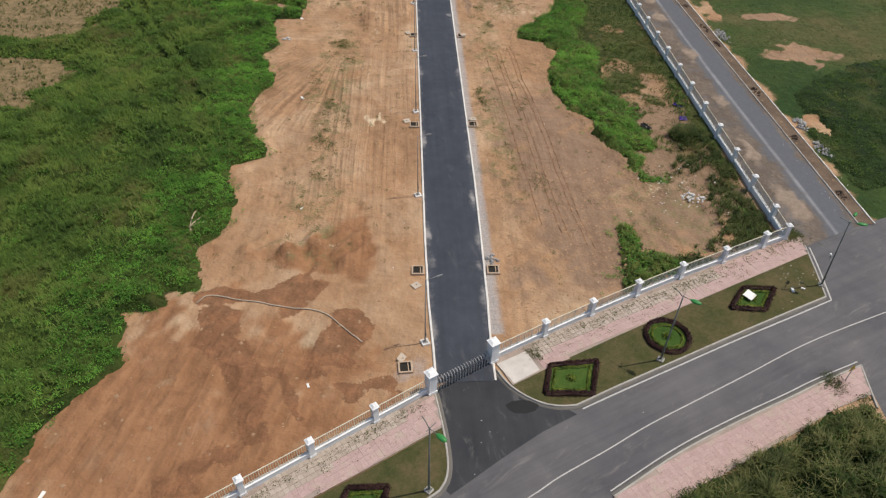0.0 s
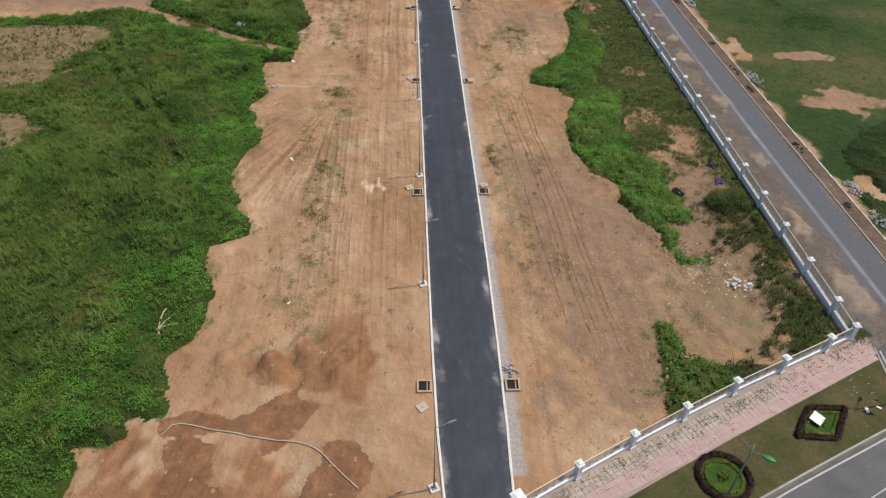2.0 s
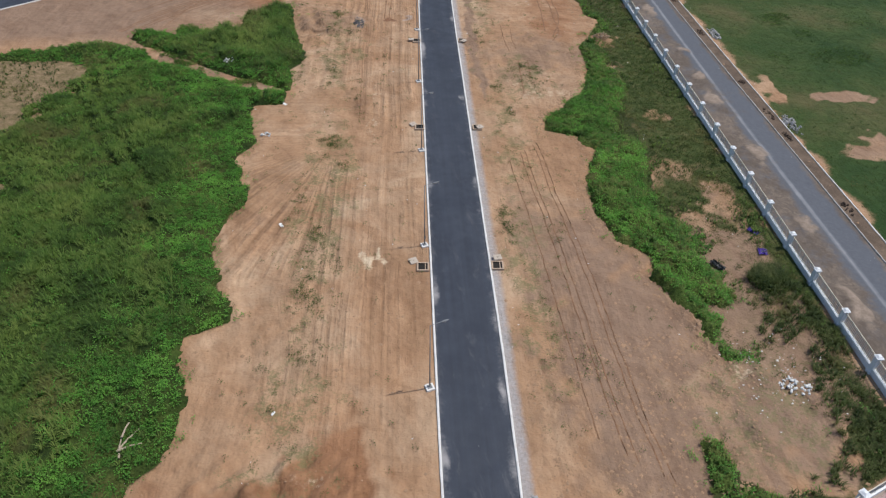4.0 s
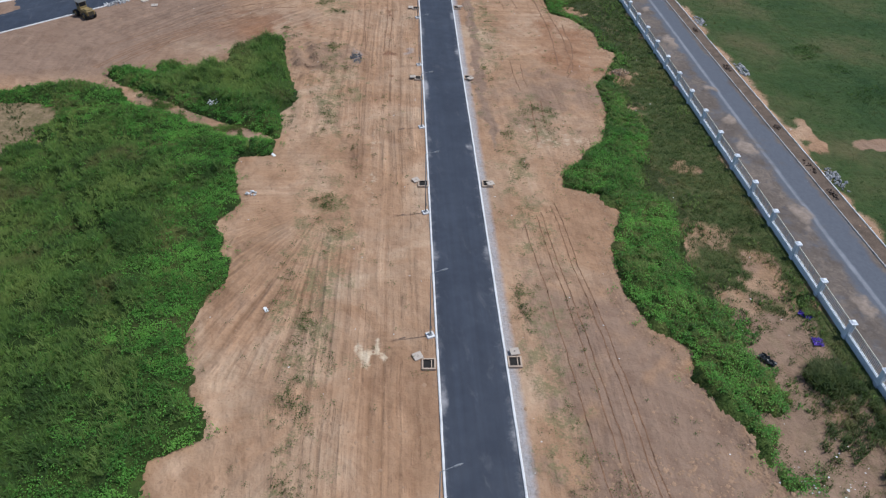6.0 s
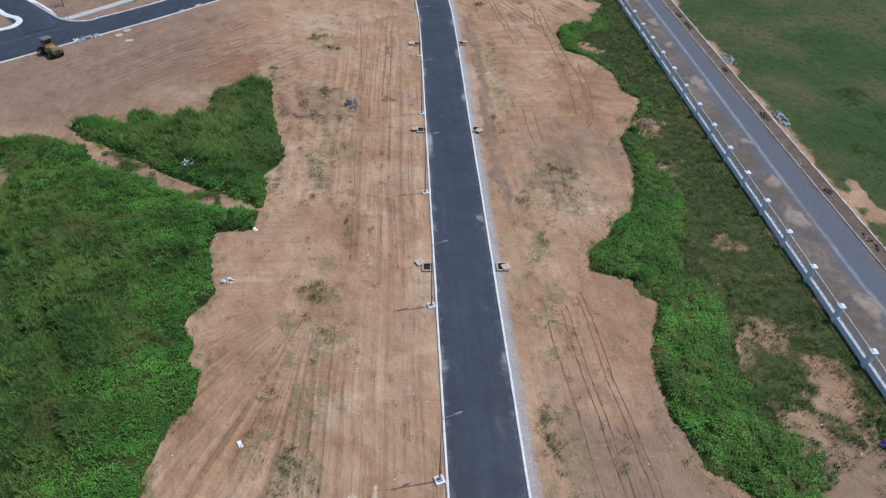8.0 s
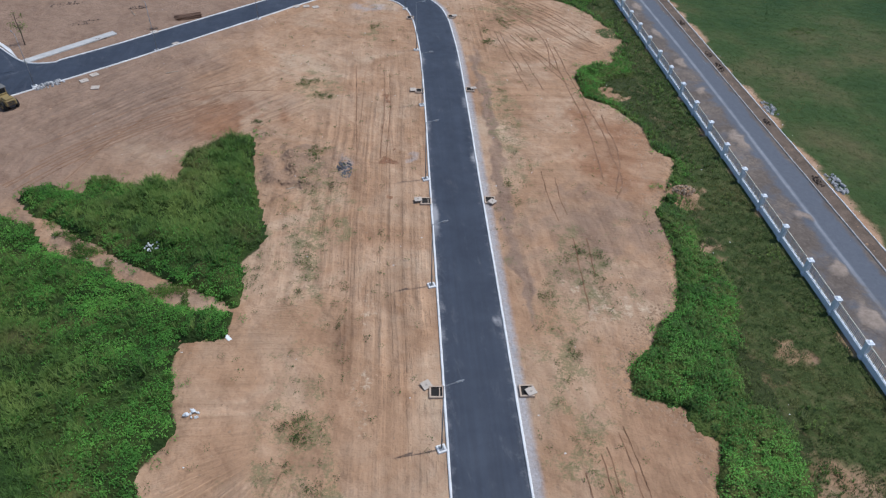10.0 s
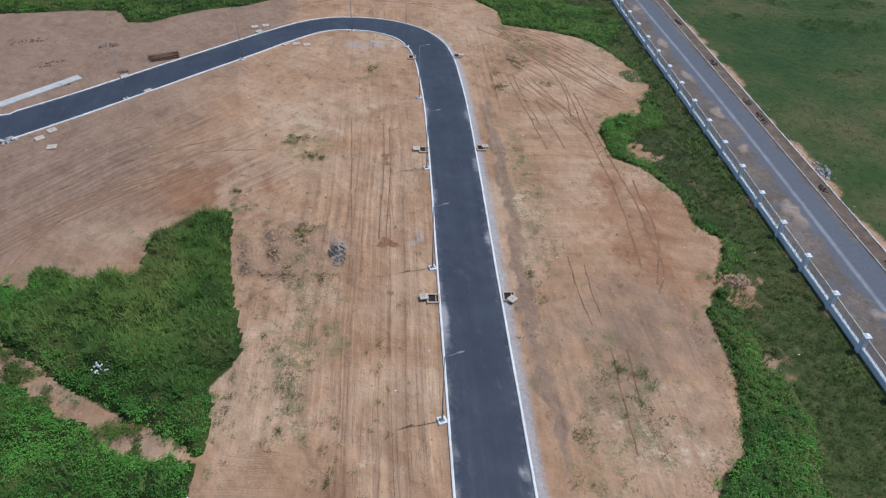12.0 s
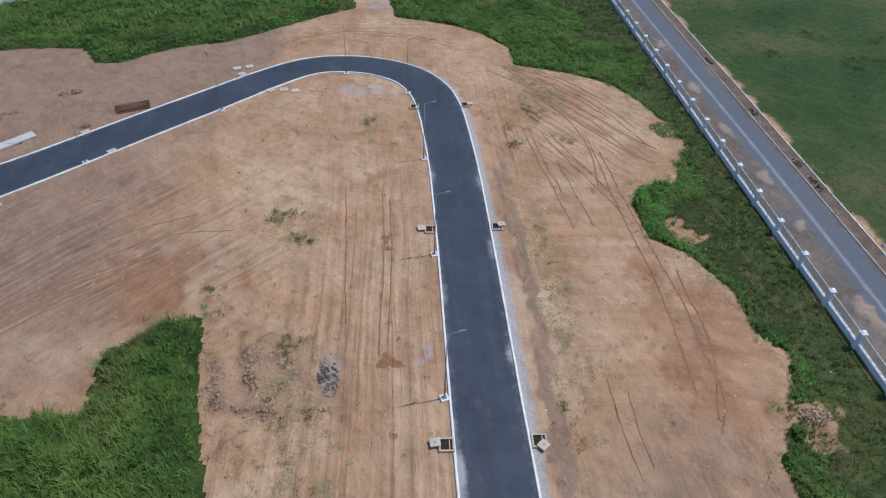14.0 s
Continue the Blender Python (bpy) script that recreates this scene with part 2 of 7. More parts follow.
def make_ground_material():
    k = Kit("graded_earth")
    base, wide, thin, hair, grain = soil_colour(k)
    ragged = k.calc("ADD", k.calc("MULTIPLY", k.noise(0.9, 6, rough=0.75), 0.65), k.calc("MULTIPLY", k.noise(4.0, 4, rough=0.7), 0.3))
    # greenish film of seedlings on the earth
    tuft = k.calc("ADD", k.calc("MULTIPLY", k.noise(0.6, 5, rough=0.7), 0.55), k.calc("MULTIPLY", k.noise(4.5, 5, rough=0.75), 0.55))
    film = k.step(k.calc("ADD", k.calc("MULTIPLY", k.attr("film"), 0.18), tuft), 0.69, 0.8)
    base = k.mix(k.calc("MULTIPLY", film, 0.7), base, k.mix(k.noise(2.0, 4), (0.1, 0.11, 0.04), (0.2, 0.17, 0.085)))
    # grey gravelly patches
    grey = k.step(k.calc("ADD", k.attr("gravel"), k.calc("MULTIPLY", ragged, 0.7)), 0.75, 1.4)
    base = k.mix(k.calc("MULTIPLY", grey, 0.85), base, k.ramp(k.noise(4, 6, rough=0.7), [(0.3, (0.26, 0.25, 0.248)), (0.7, (0.4, 0.385, 0.38))]))
    # dark wet earth
    blot = k.calc("ADD", k.calc("MULTIPLY", k.noise(0.55, 7, rough=0.72), 0.8), k.calc("MULTIPLY", k.noise(2.4, 5, rough=0.7), 0.25))
    wet = k.step(k.calc("ADD", k.attr("wet"), k.calc("MULTIPLY", blot, 1.9)), 1.39, 1.47)
    wetc = k.ramp(k.noise(0.7, 6, rough=0.7), [(0.3, (0.14, 0.066, 0.032)), (0.5, (0.19, 0.09, 0.045)), (0.7, (0.28, 0.13, 0.063))])
    base = k.mix(k.calc("MULTIPLY", wet, 0.9), base, k.mix(0.6, wetc, k.ramp(grain, [(0.3, 0.7), (0.7, 1.25)]), "MULTIPLY"))
    # dry straw
    straw = k.ramp(k.noise(1.3, 7, rough=0.78), [(0.3, (0.085, 0.078, 0.03)), (0.46, (0.165, 0.122, 0.062)), (0.66, (0.28, 0.195, 0.115))])
    base = k.mix(k.step(k.calc("ADD", k.attr("dry"), k.calc("MULTIPLY", ragged, 0.9)), 0.66, 1.05), base, straw)
    # meadow
    low = k.ramp(k.noise(0.05, 5, rough=0.6), [(0.36, (0.023, 0.05, 0.012)), (0.5, (0.042, 0.067, 0.017)), (0.66, (0.092, 0.085, 0.034))])
    low = k.mix(0.7, low, k.ramp(k.noise(0.8, 6, k.scaled(1, 1, 1, 40), 0.65, 1.0), [(0.3, 0.72), (0.5, 1.0), (0.72, 1.3)]), "MULTIPLY")
    base = k.mix(k.step(k.calc("ADD", k.attr("meadow"), k.calc("MULTIPLY", ragged, 0.7)), 0.7, 1.0), base, low)
    # olive ground of the half-dry grass
    olive = k.ramp(k.noise(0.9, 7, rough=0.72), [(0.32, (0.03, 0.045, 0.011)), (0.5, (0.054, 0.07, 0.019)), (0.68, (0.105, 0.097, 0.039))])
    base = k.mix(k.step(k.calc("ADD", k.attr("olive"), k.calc("MULTIPLY", ragged, 0.6)), 0.6, 0.95), base, olive)
    # litter and roots below the tall weeds, colour darkened for shade in the gaps
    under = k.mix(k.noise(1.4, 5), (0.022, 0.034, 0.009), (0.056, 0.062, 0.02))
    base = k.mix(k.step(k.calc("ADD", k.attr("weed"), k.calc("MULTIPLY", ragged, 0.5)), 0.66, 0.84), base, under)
    h = k.calc("ADD", k.calc("MULTIPLY", k.calc("MULTIPLY", thin, k.attr("graded")), 0.9), k.calc("ADD", k.calc("MULTIPLY", k.calc("MULTIPLY", hair, k.attr("graded")), 0.25), k.calc("ADD", k.calc("MULTIPLY", k.noise(0.7, 7, rough=0.6), 2.6), k.calc("MULTIPLY", k.noise(3.2, 5, rough=0.6), 0.4))))
    rough = k.mix(wet, (0.95, 0.95, 0.95), (0.7, 0.7, 0.7))
    return k.done(base, rough, h, 0.2, 0.8, spec=0.2)


def make_leaf(name, dark, mid, light, dry=0.0, scale=0.12, relief=False):
    """Blades and leaves: patches of several greens, blade by blade variation, light through the leaf."""
    k = Kit(name)
    patch = k.noise(scale, 5, rough=0.6)
    col = k.ramp(k.calc("ADD", k.calc("MULTIPLY", patch, 0.85), k.calc("MULTIPLY", k.island(), 0.15)), [(0.36, dark), (0.5, mid), (0.64, light)])
    col = k.mix(0.55, col, k.ramp(k.noise(0.55, 5, rough=0.65), [(0.3, 0.6), (0.5, 1.0), (0.7, 1.35)]), "MULTIPLY")
    col = k.mix(0.3, col, k.ramp(k.island(), [(0.0, 0.6), (0.6, 1.0), (1.0, 1.3)]), "MULTIPLY")
    if dry:
        col = k.mix(k.calc("MULTIPLY", k.step(k.noise(0.16, 4, k.scaled(1, 1, 1, 0)), 0.52, 0.7), dry), col, (0.2, 0.165, 0.06))
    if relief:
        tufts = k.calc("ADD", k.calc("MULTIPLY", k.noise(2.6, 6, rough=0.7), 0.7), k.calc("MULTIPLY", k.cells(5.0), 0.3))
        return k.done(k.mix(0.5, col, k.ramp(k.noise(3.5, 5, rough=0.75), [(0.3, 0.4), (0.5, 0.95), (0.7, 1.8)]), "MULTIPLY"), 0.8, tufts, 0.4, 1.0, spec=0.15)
    k.done(col, 0.6, spec=0.2)
    soft_n = k.t.nodes.new("ShaderNodeVectorMath")
    soft_n.operation = "MULTIPLY_ADD"
    k.put(soft_n.inputs[0], k.place.outputs["Normal"])
    soft_n.inputs[1].default_value, soft_n.inputs[2].default_value = (0.55, 0.55, 0.55), (0.0, 0.0, 0.6)
    k.t.links.new(soft_n.outputs[0], k.b.inputs["Normal"])
    thru = k.t.nodes.new("ShaderNodeBsdfTranslucent")
    k.put(thru.inputs[0], col)
    both = k.t.nodes.new("ShaderNodeMixShader")
    both.inputs[0].default_value = 0.42
    k.t.links.new(k.b.outputs[0], both.inputs[1]), k.t.links.new(thru.outputs[0], both.inputs[2])
    k.t.links.new(both.outputs[0], k.t.nodes["Material Output"].inputs[0])
    return k.mat


def make_asphalt(name, dark, light, dust, along=0.0):
    k = Kit(name)
    lanes = k.noise(1.0, 4, k.scaled(0.5, 0.02, 1, along), 0.6)
    base = k.ramp(k.calc("ADD", k.calc("MULTIPLY", lanes, 0.6), k.calc("MULTIPLY", k.noise(0.25, 5), 0.4)), [(0.25, dark), (0.75, light)])
    base = k.mix(0.6, base, k.ramp(k.noise(23, 4, k.scaled(1, 1, 1, 27), 0.7, 0.8), [(0.3, 0.78), (0.7, 1.22)]), "MULTIPLY")
    base = k.mix(0.8, base, k.ramp(k.noise(0.16, 5, rough=0.62), [(0.32, (0.74, 0.76, 0.8)), (0.5, (1.0, 1.0, 1.0)), (0.68, (1.24, 1.22, 1.18))]), "MULTIPLY")
    base = k.mix(0.45, base, k.ramp(k.noise(1.0, 5, k.scaled(2.6, 0.05, 1, along), 0.65), [(0.3, 0.72), (0.5, 1.0), (0.7, 1.22)]), "MULTIPLY")
    edge = k.attr("edge")
    powder = k.step(k.calc("ADD", k.calc("MULTIPLY", edge, 0.33), k.calc("MULTIPLY", k.noise(1.1, 7, rough=0.8), 0.9)), 0.66, 1.2)
    base = k.mix(k.calc("MULTIPLY", powder, dust), base, (0.33, 0.31, 0.3))
    flecks = k.step(k.noise(2.2, 7, rough=0.82), 0.665, 0.74)
    base = k.mix(k.calc("MULTIPLY", flecks, dust * 0.8), base, (0.36, 0.33, 0.3))
    drift = k.step(k.noise(0.55, 7, k.scaled(1.6, 0.45, 1, along + 12), 0.74, 0.6), 0.54, 0.78)
    base = k.mix(k.calc("MULTIPLY", drift, 0.34 if dust < 0.7 else 0.16), base, (0.3, 0.275, 0.255))
    stain = k.step(k.noise(0.33, 6, k.scaled(1, 0.5, 1, along), 0.7, 0.5), 0.56, 0.7)
    base = k.mix(k.calc("MULTIPLY", stain, 0.35), base, k.mix(1.0, base, (0.6, 0.6, 0.62), "MULTIPLY"))
    return k.done(base, k.ramp(k.noise(0.6, 4), [(0.3, 0.62), (0.7, 0.82)]), k.noise(35, 3), 0.008, 0.5, spec=0.4)


M_GROUND = make_ground_material()
M_ROAD = make_asphalt("new_dark_asphalt", (0.023, 0.028, 0.04), (0.039, 0.046, 0.062), 0.8)
M_APRON = make_asphalt("fresh_black_asphalt", (0.016, 0.018, 0.022), (0.03, 0.032, 0.038), 0.55)
M_STREET = make_asphalt("grey_asphalt", (0.062, 0.061, 0.068), (0.104, 0.1, 0.106), 0.4, -66.0)
M_KERB = plain("pale_concrete", (0.62, 0.6, 0.57), 0.85, 0.16, 5.0, dirt=0.35)
M_GUTTER = plain("gutter_concrete", (0.36, 0.34, 0.32), 0.9, 0.2, 4.0, dirt=0.5)
M_CONC = plain("grey_concrete", (0.42, 0.4, 0.37), 0.9, 0.2, 5.0, dirt=0.4)
M_PALECONC = plain("pale_dusty_concrete", (0.5, 0.465, 0.43), 0.9, 0.15, 5.0, dirt=0.25)
# near-black colour stands for the shade of a depth that isn't built
M_PIT = plain("pit_shade_black", (0.022, 0.019, 0.016), 0.95, 0.2)
M_WHITE = plain("white_wall_paint", (0.72, 0.73, 0.74), 0.75, 0.06, 3.0, dirt=0.18)
M_SILVER = plain("pale_grey_metal_paint", (0.42, 0.43, 0.43), 0.5, 0.08, 5.0)
M_CREAM = plain("cream_metal_paint", (0.6, 0.55, 0.44), 0.5, 0.08, 5.0)
M_STEEL = plain("galvanised_steel", (0.36, 0.36, 0.37), 0.5, 0.1, 5.0, metal=0.4)
M_DARKSTEEL = plain("dark_steel", (0.06, 0.06, 0.065), 0.5, 0.2, 5.0, metal=0.5)
M_POLE = plain("grey_green_pole_paint", (0.14, 0.15, 0.14), 0.5, 0.1, 5.0)
M_LAMPGREY = plain("dull_galvanised_steel", (0.2, 0.205, 0.21), 0.6, 0.1, 5.0)
M_GREENLAMP = plain("green_lamp_shell", (0.03, 0.2, 0.05), 0.4, 0.1, 5.0)
M_LENS = plain("lamp_glass", (0.7, 0.7, 0.66), 0.2, 0.05, 5.0)
M_LINE = plain("white_road_paint", (0.42, 0.41, 0.395), 0.8, 0.14, 6.0, dirt=0.4)
M_STONE = plain("broken_grey_stone", (0.34, 0.33, 0.32), 0.9, 0.35, 3.0)
M_CLOD = plain("dry_clods", (0.3, 0.19, 0.115), 0.95, 0.3, 3.0)
M_WOOD = plain("weathered_timber", (0.12, 0.068, 0.042), 0.85, 0.35, 4.0)
M_BOARD = plain("white_board", (0.72, 0.71, 0.68), 0.7, 0.05, 4.0)
M_BLEACHED = plain("bleached_timber", (0.36, 0.29, 0.21), 0.85, 0.25, 4.0, dirt=0.3)
M_PIPE = plain("pale_pvc", (0.44, 0.37, 0.29), 0.5, 0.1, 4.0, dirt=0.3)
M_PURPLE = plain("purple_plastic_sheet", (0.11, 0.06, 0.34), 0.4, 0.25, 4.0)
M_BLACKBAG = plain("black_plastic_sheet", (0.02, 0.022, 0.022), 0.35, 0.2, 4.0)
M_LITTER = plain("white_litter", (0.62, 0.62, 0.6), 0.6, 0.2, 6.0, dirt=0.35)
M_YELLOW = plain("dusty_yellow_paint", (0.24, 0.17, 0.065), 0.7, 0.25, 4.0, dirt=0.75)
M_DUSTGREY = plain("dusty_grey_panel", (0.13, 0.125, 0.115), 0.8, 0.25, 4.0, dirt=0.6)
M_RUBBER = plain("black_rubber", (0.025, 0.024, 0.022), 0.85, 0.2, 5.0, dirt=0.2)
M_GLASS = plain("tinted_cab_glass", (0.03, 0.035, 0.04), 0.12, 0.1, 5.0)
M_BARK = plain("dark_bark", (0.09, 0.065, 0.045), 0.9, 0.3, 5.0)
M_RED = plain("red_earth", (0.118, 0.083, 0.058), 0.95, 0.5, 2.6, dist=0.05, dirt=0.6)
M_WEED = make_leaf("weed_blades", (0.045, 0.092, 0.017), (0.097, 0.172, 0.03), (0.168, 0.23, 0.05), dry=0.4, scale=0.17)
M_LEAFY = make_leaf("broad_leaves", (0.056, 0.145, 0.025), (0.11, 0.28, 0.044), (0.18, 0.385, 0.064), scale=0.22)
M_MIXED = make_leaf("half_dry_grass", (0.042, 0.075, 0.016), (0.08, 0.118, 0.028), (0.15, 0.155, 0.05), dry=0.45, scale=0.16)
M_TUFT = make_leaf("tuft_leaves", (0.05, 0.085, 0.02), (0.085, 0.125, 0.032), (0.14, 0.165, 0.055), scale=0.3)
M_LOW = make_leaf("low_meadow_grass", (0.032, 0.064, 0.014), (0.052, 0.09, 0.02), (0.105, 0.105, 0.037), dry=0.4, scale=0.08)
M_RANK = make_leaf("dark_rank_growth", (0.034, 0.06, 0.015), (0.068, 0.098, 0.024), (0.12, 0.135, 0.042), dry=0.7, scale=0.5)
# inner masses darker than their leaves: shade between the leaves put into the colour
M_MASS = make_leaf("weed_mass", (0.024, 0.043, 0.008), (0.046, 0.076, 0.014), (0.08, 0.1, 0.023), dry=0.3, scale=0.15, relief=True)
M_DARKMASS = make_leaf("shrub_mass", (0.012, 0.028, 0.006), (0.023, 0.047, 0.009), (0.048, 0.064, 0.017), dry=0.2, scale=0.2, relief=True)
M_SHRUB = make_leaf("shrub_leaves", (0.024, 0.06, 0.011), (0.048, 0.1, 0.018), (0.098, 0.15, 0.032), dry=0.2, scale=0.3)
M_PLUME = make_leaf("plumed_grass", (0.05, 0.07, 0.018), (0.105, 0.125, 0.035), (0.22, 0.21, 0.085), dry=0.4, scale=0.6)
M_HEDGE = make_leaf("dark_red_hedge", (0.03, 0.012, 0.012), (0.05, 0.02, 0.02), (0.075, 0.045, 0.025), scale=1.0)
M_BOX = make_leaf("yellow_green_hedge", (0.06, 0.1, 0.015), (0.12, 0.17, 0.025), (0.2, 0.25, 0.04), scale=1.0)


def make_lawn(name, a, b, c):
    k = Kit(name)
    col = k.ramp(k.calc("ADD", k.calc("MULTIPLY", k.noise(0.35, 5, rough=0.65), 0.7), k.calc("MULTIPLY", k.noise(4.0, 4), 0.3)), [(0.35, a), (0.5, b), (0.66, c)])
    col = k.mix(0.6, col, k.ramp(k.noise(14, 5, rough=0.75), [(0.3, 0.55), (0.7, 1.4)]), "MULTIPLY")
    return k.done(col, 0.95, k.noise(16, 5, rough=0.7), 0.05, 0.8, spec=0.15)


M_LAWN = make_lawn("worn_lawn", (0.045, 0.055, 0.018), (0.075, 0.07, 0.03), (0.12, 0.092, 0.048))
M_BEDLAWN = make_lawn("green_lawn", (0.028, 0.062, 0.012), (0.045, 0.09, 0.017), (0.08, 0.115, 0.028))


def make_tiles(name, a, b):
    k = Kit(name)
    col = k.ramp(k.calc("FRACT", k.calc("ADD", k.each(), k.island())), [(0.0, a), (1.0, b)])
    col = k.mix(0.6, col, k.ramp(k.noise(7, 5, rough=0.7), [(0.3, 0.7), (0.7, 1.2)]), "MULTIPLY")
    col = k.mix(k.calc("MULTIPLY", k.step(k.noise(0.9, 6, rough=0.78), 0.5, 0.66), 0.6), col, (0.4, 0.34, 0.275))
    col = k.mix(k.calc("MULTIPLY", k.step(k.noise(2.6, 6, rough=0.75), 0.6, 0.66), 0.6), col, (0.15, 0.13, 0.08))
    return k.done(col, 0.9, k.noise(30, 3), 0.006, 0.5)


M_PINK = make_tiles("pink_paving", (0.39, 0.275, 0.257), (0.44, 0.315, 0.295))
M_PALETILE = make_tiles("sandy_paving", (0.34, 0.285, 0.24), (0.43, 0.365, 0.315))


def make_lane():
    """The stony service lane: grey gravel worn by wheels, a pale crown, sandy margins."""
    k = Kit("gravel_lane")
    n = k.noise(0.28, 6, rough=0.7)
    sand = k.step(k.calc("ADD", k.calc("MULTIPLY", k.attr("edge"), 0.7), k.calc("MULTIPLY", n, 2.0)), 1.15, 1.75)
    turned = k.scaled(1.0, 0.8, 1.0, 31)
    grey = k.ramp(k.noise(2.7, 7, turned, 0.72, 1.2), [(0.25, (0.085, 0.09, 0.104)), (0.75, (0.122, 0.128, 0.143))])
    grey = k.mix(k.step(k.calc("ADD", k.attr("crown"), k.calc("MULTIPLY", k.noise(0.5, 6, rough=0.75), 0.8)), 0.75, 2.0), grey, (0.33, 0.33, 0.34))
    earth = k.ramp(k.calc("ADD", k.calc("MULTIPLY", k.noise(1.7, 7, turned, 0.72, 1.2), 0.6), k.calc("MULTIPLY", k.noise(0.15, 4), 0.4)), [(0.36, (0.085, 0.067, 0.054)), (0.5, (0.125, 0.099, 0.079)), (0.66, (0.21, 0.165, 0.13))])
    heaps = k.step(k.calc("ADD", k.attr("sand"), k.calc("MULTIPLY", k.noise(1.6, 6, rough=0.75), 1.1)), 0.8, 1.55)
    earth = k.mix(heaps, earth, k.ramp(k.noise(2.0, 5, rough=0.7), [(0.3, (0.18, 0.138, 0.106)), (0.7, (0.31, 0.243, 0.19))]))
    return k.done(k.mix(k.calc("MAXIMUM", sand, heaps), grey, earth), 0.95, k.noise(7.3, 4, turned, 0.6), 0.01, 0.4, spec=0.2)


M_LANE = make_lane()


# ---- mesh kit ----
def raw(name, verts, tris, material, parent=None, label="", attrs=None, smooth=False):
    """A mesh object from arrays of places and triangles."""
    me = bpy.data.meshes.new(name)
    verts, tris = np.asarray(verts, np.float32), np.asarray(tris, np.int32)
    me.vertices.add(len(verts))
    me.vertices.foreach_set("co", verts.ravel())
    me.loops.add(tris.size)
    me.loops.foreach_set("vertex_index", tris.ravel())
    me.polygons.add(len(tris))
    me.polygons.foreach_set("loop_start", np.arange(0, tris.size, 3, dtype=np.int32))
    if smooth:
        me.polygons.foreach_set("use_smooth", np.ones(len(tris), bool))
    me.update(calc_edges=True)
    for key, values in (attrs or {}).items():
        me.attributes.new(key, "FLOAT", "POINT").data.foreach_set("value", np.asarray(values, np.float32))
    me.materials.append(material)
    ob = new(name, me)
    ob.parent = parent
    if label:
        ob["label"] = label
    return ob


def part(name, bm, material, parent=None, label="", smooth=False):
    me = bpy.data.meshes.new(name)
    bmesh.ops.recalc_face_normals(bm, faces=bm.faces)
    bm.to_mesh(me)
    bm.free()
    if smooth:
        for p in me.polygons:
            p.use_smooth = True
    me.materials.append(material)
    ob = new(name, me)
    ob.parent = parent
    if label:
        ob["label"] = label
    return ob


def base(name, m, label, category, group="", kind=""):
    ob = new(name)
    ob.empty_display_size = 0.2
    ob.matrix_world = m
    return tagged(ob, label, category, group, kind)


def block(sx, sy, sz, at=(0, 0, 0), bevel=0.02, turn=0.0, bm=None):
    """A box standing on at, with softened edges."""
    out = bm or bmesh.new()
    made = bmesh.ops.create_cube(out, size=1.0, matrix=Matrix.Translation(at) @ Matrix.Rotation(radians(turn), 4, "Z") @ Matrix.Translation((0, 0, sz / 2)) @ Matrix.Diagonal((sx, sy, sz, 1)))
    if bevel:
        es = list({e for v in made["verts"] for e in v.link_edges})
        bmesh.ops.bevel(out, geom=es, offset=bevel, segments=1, affect="EDGES")
    return out


def tube(path, radius, sides=8, bm=None, taper=1.0):
    """A round bar along a path; its radius runs from radius to radius * taper."""
    out = bm or bmesh.new()
    path = [Vector(p) for p in path]
    rings = []
    for i, p in enumerate(path):
        d = (path[min(i + 1, len(path) - 1)] - path[max(i - 1, 0)]).normalized()
        a = d.cross(Vector((0, 0, 1)) if abs(d.z) < 0.9 else Vector((1, 0, 0))).normalized()
        b = d.cross(a)
        r = radius * (1 + (taper - 1) * i / max(1, len(path) - 1))
        rings.append([out.verts.new(p + r * (math.cos(2 * math.pi * s / sides) * a + math.sin(2 * math.pi * s / sides) * b)) for s in range(sides)])
    for r0, r1 in zip(rings, rings[1:]):
        for s in range(sides):
            out.faces.new((r0[s], r0[(s + 1) % sides], r1[(s + 1) % sides], r1[s]))
    out.faces.new(rings[0][::-1]), out.faces.new(rings[-1])
    return out


def curve(points, step=1.0, closed=False):
    """An even, smooth line through the points."""
    pts = np.array(points, float)
    ext = np.vstack([pts[-1], pts, pts[0], pts[1]]) if closed else np.vstack([2 * pts[0] - pts[1], pts, 2 * pts[-1] - pts[-2]])
    out = []
    for i in range(1, len(ext) - 2):
        p0, p1, p2, p3 = ext[i - 1 : i + 3]
        for s in np.linspace(0, 1, max(2, int(np.linalg.norm(p2 - p1) / step) + 1))[:-1]:
            out.append(0.5 * (2 * p1 + (p2 - p0) * s + (2 * p0 - 5 * p1 + 4 * p2 - p3) * s**2 + (3 * p1 - p0 - 3 * p2 + p3) * s**3))
    if not closed:
        out.append(ext[-2])
    return np.array(out)


def sides_of(line):
    """The unit vectors to the left of a line's points."""
    d = np.gradient(line[:, :2], axis=0)
    d /= np.linalg.norm(d, axis=1, keepdims=True)
    return np.stack([-d[:, 1], d[:, 0]], 1)


